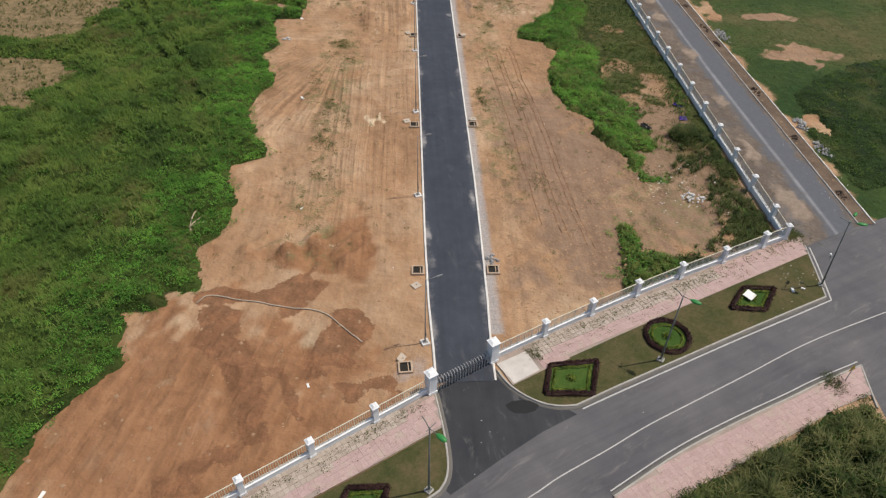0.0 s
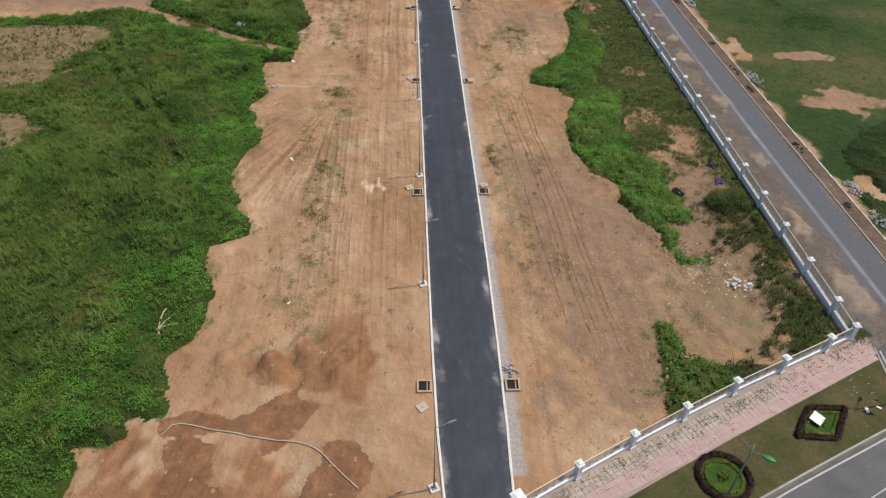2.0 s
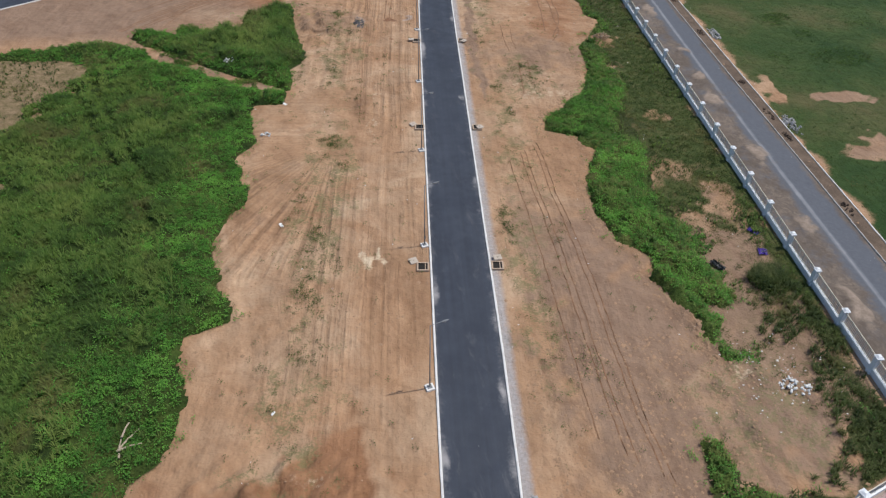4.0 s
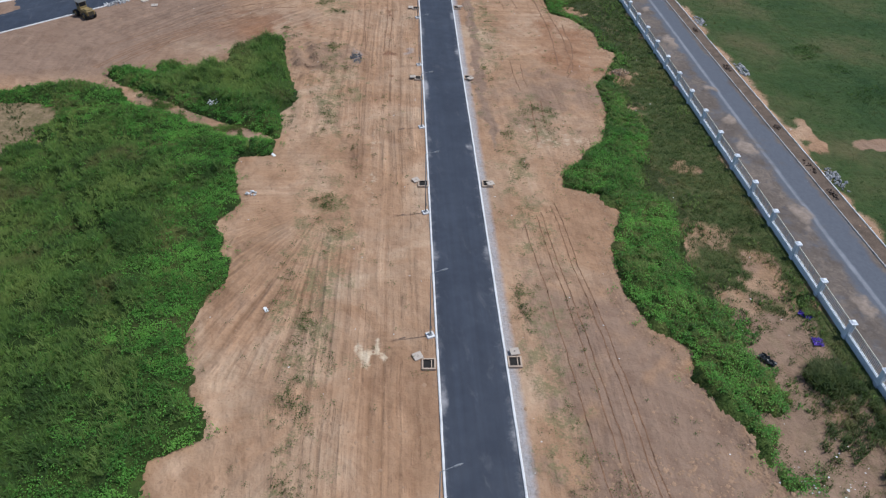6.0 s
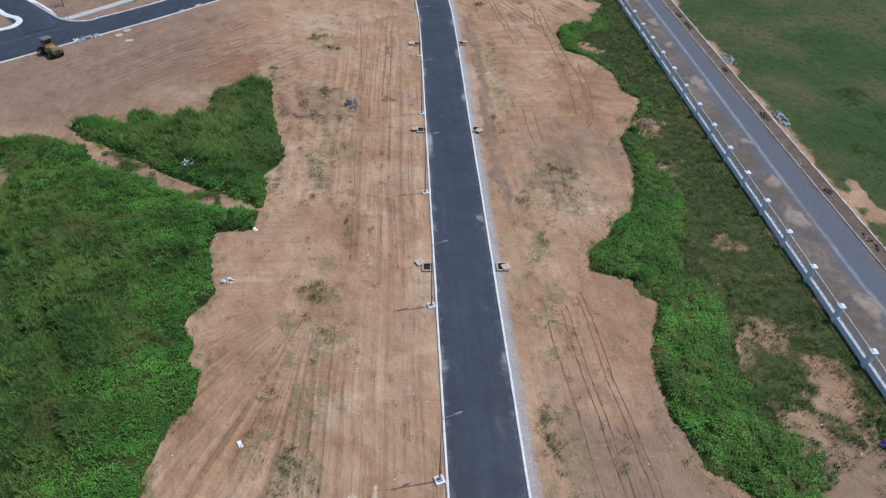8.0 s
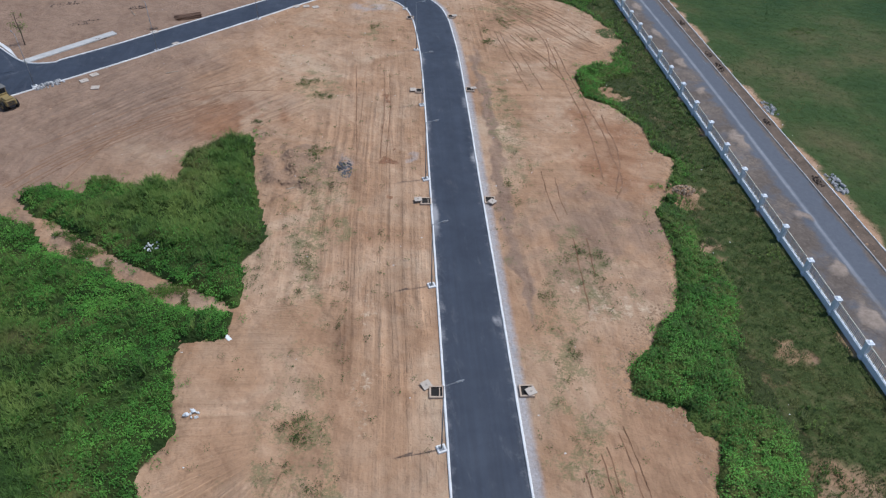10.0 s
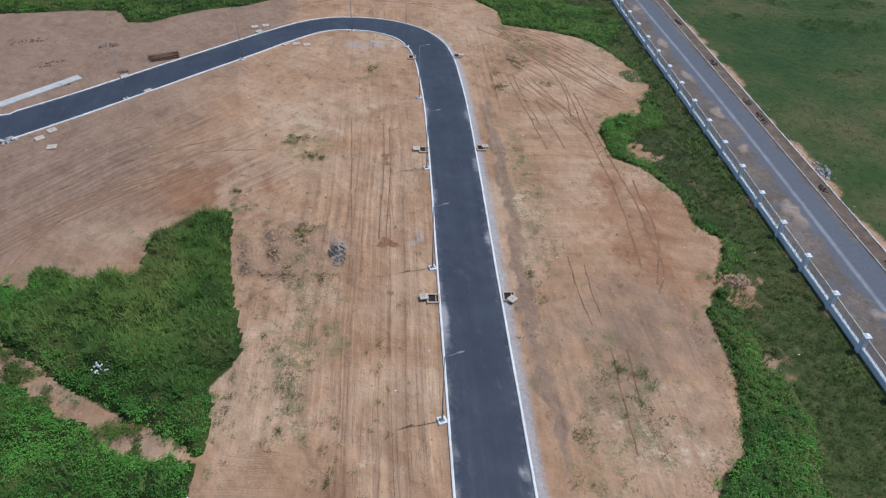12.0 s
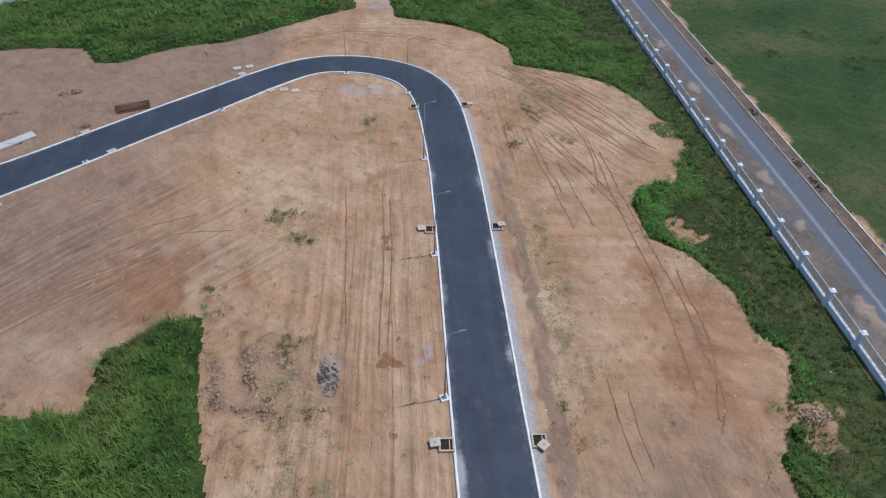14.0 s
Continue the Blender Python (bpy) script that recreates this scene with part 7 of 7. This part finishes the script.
def rank_east(py):
    """How much of the band is bright leaves, along its length."""
    return np.interp(py, [48, 56, 80, 90, 100, 107, 112, 134, 138.5, 146, 150, 165, 176], [0.35, 0.9, 0.9, 0.7, 0.7, 0.4, 0.12, 0.12, 1, 1, 0.15, 0.15, 0.3])


def top_east(px, py):
    d = depth_in(px, py, [WEEDS_EAST, WEEDS_CORNER]) + 0.3 * rolling(px, py, 1.5, 5)
    gone = np.zeros(len(px))
    for x, y, rx, ry, tt, g in BARE_EAST:
        gone = np.maximum(gone, g * spot(px, py, x, y, rx, ry, tt))
    gone = np.maximum(gone, np.where((py < 56) & (py > 0.44 * px + 34.5) & (px > 22) & (px < 33.5), np.clip(0.35 + 0.5 * rolling(px * 1.4, py * 1.4, 1.5, 7), 0, 0.75), 0))
    gone = gone * np.clip((34.9 - px) / 1.2, 0.25, 1)
    tall = 0.1 + 0.32 * np.clip(wild(px, py, 41) * 1.8 - 0.8, 0, 1) + (0.75 + 0.7 * wild(px, py, 90)) * lush_east(px, py) * (0.45 + 0.55 * rank_east(py)) * np.where(py < 56, 0.6, 1.0)
    h = tall * np.clip((d + 0.1) / 1.1, 0, 1) ** 0.55 * lumps(px, py, 8.0) * np.clip(1.25 - 1.5 * gone, 0, 1)
    keep = (px < 35.3 + 0.0078 * np.clip(py - 60, 0, None)) & (py > 0.44 * px + 30.4)
    return np.where(keep, h, 0)


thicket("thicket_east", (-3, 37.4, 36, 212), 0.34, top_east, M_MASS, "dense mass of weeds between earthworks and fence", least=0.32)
p = bend_out(scatter([WEEDS_EAST, WEEDS_CORNER], 9.5, (-3, 37.4, 36, 211)), None, 0.4)
tops = top_east(p[:, 0], p[:, 1])
p, tops = p[tops > 0.03], tops[tops > 0.03]
z = heights(p[:, 0], p[:, 1])
lush = rng.uniform(0, 1, len(p)) < lush_east(p[:, 0], p[:, 1]) * 1.3 + 0.5 * np.clip(wild(p[:, 0], p[:, 1], 41) * 1.8 - 0.8, 0, 1)
leafy = lush & (lush_east(p[:, 0], p[:, 1]) > 0.3) & (rng.uniform(0, 1, len(p)) < np.clip(1.6 - 1.1 * wild(p[:, 0], p[:, 1], 33), 0.3, 0.95) * rank_east(p[:, 1]))
tall_g, rest = lush & ~leafy, ~lush
bushy("leafy_weeds_east", p[leafy], z[leafy] + tops[leafy] * 0.6, 0.12 + tops[leafy] * 0.42, 0.12, 17, M_LEAFY, "bright leafy weeds between earthworks and fence")
blades("weeds_east", p[tall_g], z[tall_g] + tops[tall_g] * 0.55, 0.22 + tops[tall_g] * 0.6, 0.05, 9, M_WEED, 0.75, label="rank green weeds between earthworks and fence", drift=2.2)
blades("half_dry_grass_east", p[rest], z[rest] + tops[rest] * 0.5, 0.12 + tops[rest] * 0.5, 0.04, 8, M_MIXED, 1.1, 0.3, label="shorter half-dry grass along the fence", category="grass")
c = scatter([[(21, 40.5), (35, 45.8), (35.4, 58), (33.2, 58), (31, 52), (30.4, 46.5), (28, 44.5), (24, 44)], [(28.5, 57), (33.5, 56), (35.2, 60), (35, 64), (31, 62)]], 11.0, (20, 36, 39, 65))
c = c[rolling(c[:, 0] * 1.4, c[:, 1] * 1.4, 1.5, 5) > -0.45]
blades("waste_grass", c, heights(c[:, 0], c[:, 1]), 0.5, 0.05, 9, M_RANK, 0.9, label="dark olive rank grass inside the fence corner", category="grass")
c = scatter([[(23.8, 56.5), (31, 48.5), (35, 50), (35.6, 90), (29, 88), (27.5, 66.5)]], 3.6, (23, 36, 48, 91))
c = c[rolling(c[:, 0] * 1.3, c[:, 1] * 1.3, 1.5, 7) > 0.1]
bushy("waste_tufts", c, heights(c[:, 0], c[:, 1]), 0.25, 0.08, 12, M_RANK, "brownish weed tufts on littered ground")
# dark clump on the sand
k = 620
c = np.array([32.4, 64.2]) + rng.normal(0, 1.0, (k, 2)) * (0.62, 0.6)
blades("grass_clump", c, heights(c[:, 0], c[:, 1]), 0.95, 0.05, 7, M_RANK, 0.8, label="round dark clump of tall grass on sand", category="grass")

# north
def top_north(px, py):
    d = depth_in(px, py, [WEEDS_NORTH]) + 0.4 * rolling(px, py, 1.5, 5)
    return (0.8 + 0.6 * wild(px, py, 15)) * np.clip((d + 0.1) / 1.4, 0, 1) ** 0.55 * lumps(px, py, 21.0)


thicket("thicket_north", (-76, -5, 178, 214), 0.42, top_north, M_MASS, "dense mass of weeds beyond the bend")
p = bend_out(scatter([WEEDS_NORTH], 5.0, (-72, -5, 178, 209)), None)
tops = top_north(p[:, 0], p[:, 1])
p, tops = p[tops > 0.1], tops[tops > 0.1]
z = heights(p[:, 0], p[:, 1])
leafy = rng.uniform(0, 1, len(p)) < np.clip(0.9 - 1.4 * wild(p[:, 0], p[:, 1], 7), 0.05, 0.6)
g = ~leafy
blades("weeds_north", p[g], z[g] + tops[g] * 0.55, 0.25 + tops[g] * 0.55, 0.085, 7, M_WEED, 0.75, label="tall green weeds beyond the bend", drift=2.2)
bushy("leafy_weeds_north", p[leafy], z[leafy] + tops[leafy] * 0.6, 0.12 + tops[leafy] * 0.4, 0.2, 8, M_LEAFY, "leafy green weeds beyond the bend")


# rank growth beyond the far pavement
def top_south(px, py):
    d = depth_in(px, py, [WEEDS_SOUTH]) + 0.3 * rolling(px, py, 1.5, 5)
    return (1.5 + 1.2 * wild(px, py, 11)) * np.clip((d + 0.1) / 1.8, 0, 1) ** 0.6 * (0.05 + 0.75 * domes(px, py, 2.1, 31, 0.8) + 0.35 * domes(px, py, 0.8, 32))


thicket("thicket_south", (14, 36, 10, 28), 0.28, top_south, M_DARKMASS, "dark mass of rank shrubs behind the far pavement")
p = bend_out(scatter([WEEDS_SOUTH], 24.0, (14, 36, 12, 28)), None, 0.7)
tops = top_south(p[:, 0], p[:, 1])
p, tops = p[tops > 0.12], tops[tops > 0.12]
leafy = rng.uniform(0, 1, len(p)) < np.clip(wild(p[:, 0] * 2, p[:, 1] * 2, 3), 0.2, 0.75)
g = ~leafy
blades("weeds_south", p[g], 0.05 + tops[g] * 0.5, 0.45 + tops[g] * 0.6, 0.05, 9, M_PLUME, 0.8, label="rank grass and weeds behind the far pavement")
bushy("leafy_weeds_south", p[leafy], 0.05 + tops[leafy] * 0.62, 0.15 + tops[leafy] * 0.4, 0.1, 15, M_SHRUB, "leafy shrubs behind the far pavement")

s = rng.uniform(0, 1, (260, 1))
c = np.array([17.2, 19.2]) + s * np.array([17.3, 7.6]) + rng.normal(0, 0.22, (260, 2)) + rng.exponential(0.22, (260, 1)) * np.array([[-0.4, 0.9]])
c = c[rolling(c[:, 0] * 1.6, c[:, 1] * 1.6, 1.5, 9) > 0.0]
bushy("pavement_weeds", c, np.full(len(c), 0.1), 0.22, 0.075, 12, M_RANK, "dark tufts hanging over the far pavement")

# meadow east of the lane
def bare_spots(px, py):
    out = np.zeros(len(px))
    for x, y, rx, ry in MEADOW_BARE:
        out = np.maximum(out, spot(px, py, x, y, rx, ry))
    return out


p = scatter([[(46.4, 48), (47.8, 49.5), (70, 57.5), (96, 67), (96, 214), (46.4, 214)]], 1.7, (46, 96, 48, 214))
p = p[p[:, 0] < 47 + 0.5 * (p[:, 1] - 30)]
p = p[rng.uniform(0, 1, len(p)) > bare_spots(p[:, 0], p[:, 1]) * 1.4]


def top_meadow(px, py):
    near = cover(px, py, [[(48.5, 54), (62, 57), (84, 64), (84, 86), (60, 80), (50.5, 72), (48, 62)]], 2.0)
    far = np.clip(rolling(px, py, 7, 31) - 0.55, 0, 1) * np.clip((px - 50) / 6, 0, 1) * (1 - near)
    d = np.maximum(near * (0.55 + 0.6 * wild(px, py, 70)), 0.5 * far)
    return np.where(bare_spots(px, py) < 0.3, d * (0.15 + 0.55 * domes(px, py, 3.2, 44) + 0.35 * domes(px, py, 1.3, 45)), 0)


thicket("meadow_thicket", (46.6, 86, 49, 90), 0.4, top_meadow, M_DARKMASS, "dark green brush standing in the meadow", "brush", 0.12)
c = scatter([[(47.5, 50), (90, 64), (90, 210), (47.5, 210)]], 2.6, (46, 90, 50, 210))
tops = top_meadow(c[:, 0], c[:, 1])
c, tops = c[(tops > 0.14) & (c[:, 0] < 47 + 0.5 * (c[:, 1] - 30))], tops[(tops > 0.14) & (c[:, 0] < 47 + 0.5 * (c[:, 1] - 30))]
bushy("meadow_brush", c, tops * np.where(c[:, 1] < 90, 0.62, 0.15), 0.12 + tops * 0.45, 0.14, 10, M_SHRUB, "dark waist-high brush in the meadow", "brush")
blades("meadow_grass", p, np.zeros(len(p)), 0.13, 0.05, 5, M_LOW, 1.3, 0.35, "low dark green meadow grass", "grass")

# seedlings on the bare earth, thickest in bands along the graded way
p = np.stack([rng.uniform(-18, 24, 60000), rng.uniform(40, 178, 60000)], 1)
chance = np.zeros(len(p))
for x, y, rx, ry, s in ((-8.6, 78, 1.6, 18, 0.06), (-8.2, 88, 1.1, 2.6, 0.9), (-9.4, 64, 0.9, 3, 0.6), (-10, 112, 3.5, 12, 0.08), (12, 92, 1.6, 10, 0.12), (12.8, 95.3, 0.5, 1.3, 1.0), (9.8, 73, 0.7, 2.6, 0.9), (-12.9, 143, 1.3, 1.5, 1.0),
                        (-10.4, 139, 1.2, 1.2, 1.0), (-4.1, 161.5, 0.7, 1.9, 1.0), (-9.7, 124.8, 1.0, 1.7, 1.0), (12.8, 139, 0.5, 1.3, 1.0), (-7.9, 118.4, 1.8, 0.6, 0.5), (16.5, 104, 3.5, 3.0, 0.15), (12.5, 128, 1.5, 14, 0.05),
                        (16.5, 166, 3, 8, 0.08), (-10, 52, 3, 8, 0.07), (11.5, 62, 2.2, 12, 0.06), (17.4, 107, 1.2, 0.8, 0.9), (14.5, 106.5, 0.9, 0.9, 0.9), (-14.2, 104.5, 2.0, 1.2, 0.3), (14.2, 71.2, 1.0, 2.0, 0.4), (-16, 129.5, 1.6, 0.7, 0.6),
                        (-9.2, 71, 0.8, 1.6, 0.7), (-7.8, 57, 1.0, 2.0, 0.4), (17, 92, 1.0, 1.6, 0.4), (11.8, 101, 0.6, 1.4, 0.6), (-8.6, 58, 0.9, 6, 0.3), (-9.6, 69, 1.0, 5, 0.25), (-11.4, 77, 0.7, 5, 0.3), (-6.8, 66, 0.5, 6, 0.25), (-7.5, 84, 0.8, 4, 0.4), (11.6, 60, 0.7, 6, 0.3), (14.5, 54, 0.8, 3, 0.35), (-5.8, 100, 0.5, 6, 0.25), (-9.5, 106, 0.9, 4, 0.4), (11.2, 118, 0.5, 5, 0.3), (13.5, 158, 0.7, 4, 0.5), (16.5, 163, 1.2, 3, 0.4), (-2.5, 112, 0.4, 6, 0.2), (-16.9, 131.8, 1.0, 0.6, 1.0), (-7.7, 118.9, 1.3, 0.7, 0.8), (19.1, 156.5, 1.4, 1.2, 0.6), (12.9, 155.3, 0.6, 1.4, 0.6), (-10.6, 119.6, 0.6, 0.9, 0.8), (-9.6, 124.6, 0.8, 1.7, 1.0)):
    chance = np.maximum(chance, s * spot(p[:, 0], p[:, 1], x, y, rx, ry) ** 1.3)
chance *= 0.25 + 1.0 * (rolling(p[:, 0] * 1.5, p[:, 1] * 1.2, 1.5, 4) > -0.1)
p = p[rng.uniform(0, 1, len(p)) < np.maximum(chance, 0.01)]
p = p[away(p[:, 0], p[:, 1], mid[::4], False) > 3.6]
bushy("seedling_weeds", p, heights(p[:, 0], p[:, 1]), 0.22, 0.085, 11, M_TUFT, "scattered small weed tufts on bare earth")
# weeds in the pavement joints and by the gate
p = np.concatenate([np.stack([np.interp(q, [0, 1], [9, 36.5]), np.interp(q, [0, 1], [32.7, 45.2])], 1) for q in [rng.uniform(0, 1, 420)]] + [np.stack([np.interp(q, [0, 1], [-18, 1]), np.interp(q, [0, 1], [16.3, 28])], 1) for q in [rng.uniform(0, 1, 260)]])
off = rng.exponential(0.5, (len(p), 1)) * np.array([[0.4, -0.9]])
p = p + off
p = p[rng.uniform(0, 1, len(p)) < 0.7]
p = np.vstack([p, np.array([9.9, 32.0]) + rng.normal(0, 0.3, (40, 2)), np.array([36.9, 45.9]) + rng.normal(0, 0.6, (220, 2)), np.array([32.3, 28.4]) + rng.normal(0, 0.5, (120, 2))])
bushy("joint_weeds", p, np.full(len(p), 0.11), 0.09, 0.06, 7, M_MIXED, "small weeds growing in pavement joints")

# clods and pebbles
pick = rng.integers(0, 33, 5000)
bank = np.array(WEEDS_EAST[:34])[pick] + rng.uniform(0, 1, (5000, 1)) * (np.array(WEEDS_EAST[1:35])[pick] - np.array(WEEDS_EAST[:34])[pick]) + rng.normal(0, 0.9, (5000, 2)) - (0.8, 0)
p = np.concatenate([np.stack([rng.uniform(-44, 35, 9000), rng.uniform(22, 195, 9000)], 1), bank, np.array([-12, 121.5]) + rng.normal(0, 1, (2000, 2)) * (2.6, 2.0), np.array([29.5, 56]) + rng.normal(0, 2.8, (700, 2)), np.stack([rng.uniform(9, 25, 3200), rng.uniform(36, 58, 3200)], 1), np.stack([45.05 + rng.normal(0, 0.35, 90), rng.uniform(49, 205, 90)], 1)])
okay = away(p[:, 0], p[:, 1], mid[::4], False) > 3.5
okay &= ((p[:, 0] > 43) | (cover(p[:, 0], p[:, 1], [WEEDS_WEST, WEEDS_ISLAND, WEEDS_EAST, WEEDS_NORTH], 0.5) < 0.5)) & (p[:, 1] > 0.42 * p[:, 0] + 30)
p = p[okay]
n = len(p)
s = (0.03 + 0.05 * rng.exponential(1.0, n)).clip(0.03, 0.2)
dirs = np.array([(1, 0, 0), (0, 1, 0), (-1, 0, 0), (0, -1, 0), (0, 0, 1)], float)
v = dirs[None] * s[:, None, None] * rng.uniform(0.6, 1.3, (n, 5, 1))
v[:, :, 2] *= 0.7
v[:, :, :2] += p[:, None, :]
v[:, :, 2] += (heights(p[:, 0], p[:, 1]) + np.where(p[:, 0] > 43, 0.06, 0))[:, None]
a = np.arange(n)[:, None] * 5
t = np.concatenate([a + [0, 1, 4], a + [1, 2, 4], a + [2, 3, 4], a + [3, 0, 4]])
tagged(raw("clods", v.reshape(-1, 3), t, M_CLOD), "scattered dry clods and pebbles on bare earth", "clods", kind="stuff")
# pale scraps of cement and paper
p = np.concatenate([np.stack([rng.uniform(-40, 33, 260), rng.uniform(25, 190, 260)], 1), np.array([28, 54]) + rng.normal(0, 2.6, (100, 2)), np.stack([rng.uniform(43.0, 47.2, 110), rng.uniform(47, 190, 110)], 1), np.array([43.6, 56]) + rng.normal(0, 1, (30, 2)) * (0.4, 5)])
p = p[away(p[:, 0], p[:, 1], mid[::4], False) > 3.3]
p = np.vstack([p, np.array([4.6, 26]) + rng.normal(0, 1, (9, 2)) * (1.0, 2.3), np.array([5.2, 29.8]) + rng.normal(0, 1, (8, 2)) * (1.2, 0.5), np.array([0, 19.3]) + rng.normal(0, 1, (16, 2)) * (1.5, 1.0), np.array([34.5, 40.2]) + rng.normal(0, 1, (26, 2)) * (0.9, 0.7)])
n = len(p)
s = rng.uniform(0.03, 0.1, n) * np.where((p[:, 0] > -2) & (p[:, 0] < 9) & (p[:, 1] < 31), 0.45, np.where(p[:, 1] < 42, 0.6, 1.0))
q = rng.uniform(0, 6.283, (n, 1)) + np.array([[0, 1.57, 3.14, 4.71]])
v = np.zeros((n, 5, 3))
v[:, :4, 0], v[:, :4, 1] = p[:, :1] + np.cos(q) * s[:, None], p[:, 1:] + np.sin(q) * s[:, None] * 0.7
v[:, 4, :2] = p
g = np.maximum(heights(p[:, 0], p[:, 1]), np.where((p[:, 1] < 42) & (p[:, 0] > 0), np.where(p[:, 0] > 30, 0.11, 0.02), 0))
v[:, :4, 2], v[:, 4, 2] = g[:, None] + 0.005, g + 0.05
a = np.arange(n)[:, None] * 5
t = np.concatenate([a + [0, 1, 4], a + [1, 2, 4], a + [2, 3, 4], a + [3, 0, 4]])
tagged(raw("paper_scraps", v.reshape(-1, 3), t, M_LITTER), "scattered pale scraps of paper and cement", "litter", kind="stuff")


# ---- paving tiles ----
def pave(parent, poly, along, turn, size, name="tile", miss=0.004):
    me = bpy.data.meshes.new(name)
    bm = block(size - 0.004, size - 0.004, 0.05, (0, 0, 0), 0.003)
    bmesh.ops.delete(bm, geom=[f for f in bm.faces if f.normal.z < -0.5], context="FACES")
    bm.to_mesh(me), bm.free()
    me.materials.append(M_PINK)
    me2 = mesh_of(name, block(size - 0.03, size - 0.03, 0.05, (0, 0, 0), 0.006), M_PALETILE)
    c, s = math.cos(radians(turn)), math.sin(radians(turn))
    pp = np.array(poly)
    loc = np.stack([(pp - along) @ (c, s), (pp - along) @ (-s, c)], 1)
    lo, hi = loc.min(0), loc.max(0)
    xs, ys_ = np.meshgrid(np.arange(lo[0], hi[0], size), np.arange(lo[1], hi[1], size))
    w = np.stack([along[0] + xs.ravel() * c - ys_.ravel() * s, along[1] + xs.ravel() * s + ys_.ravel() * c], 1)
    ok = inside(w[:, 0], w[:, 1], poly) & (away(w[:, 0], w[:, 1], poly) > size * 0.42)
    count, spare = 0, bmesh.new()
    for x, y in sorted(map(tuple, w[ok])):
        if random.random() < miss or (inside(np.array([x]), np.array([y]), [(6.5, 31.5), (9.5, 32.7), (10.3, 30.4), (7.6, 28.8)])[0]):
            continue
        m = pose(x, y, 0.068 + random.uniform(0, 0.01), random.uniform(-0.4, 0.4), random.uniform(-0.4, 0.4), turn + random.uniform(-0.6, 0.6))
        count += 1
        if count <= 300:
            by_fence = min(away(np.array([x]), np.array([y]), line, False)[0] for line in (FENCE_FRONT_EAST, FENCE_FRONT_WEST))
            shared(name, me2 if by_fence < 1.5 else me, parent, m)
        else:
            block(size - 0.004, size - 0.004, 0.05, (0, 0, 0), 0.0, bm=spare)
            spare.verts.ensure_lookup_table()
            bmesh.ops.transform(spare, verts=spare.verts[-8:], matrix=m)
    if count > 300:
        tagged(part("tiles", spare, M_PINK, parent), kind="stuff")


pave(pave_e, PAVE_E, np.array((10.95, 33.6)), 24.3, 0.4)
pave(pave_w, PAVE_W, np.array((-2.4, 25.95)), 31.2, 0.4)
pave(pave_s, PAVE_S, np.array((18.7, 22.65)), 23.5, 0.4)
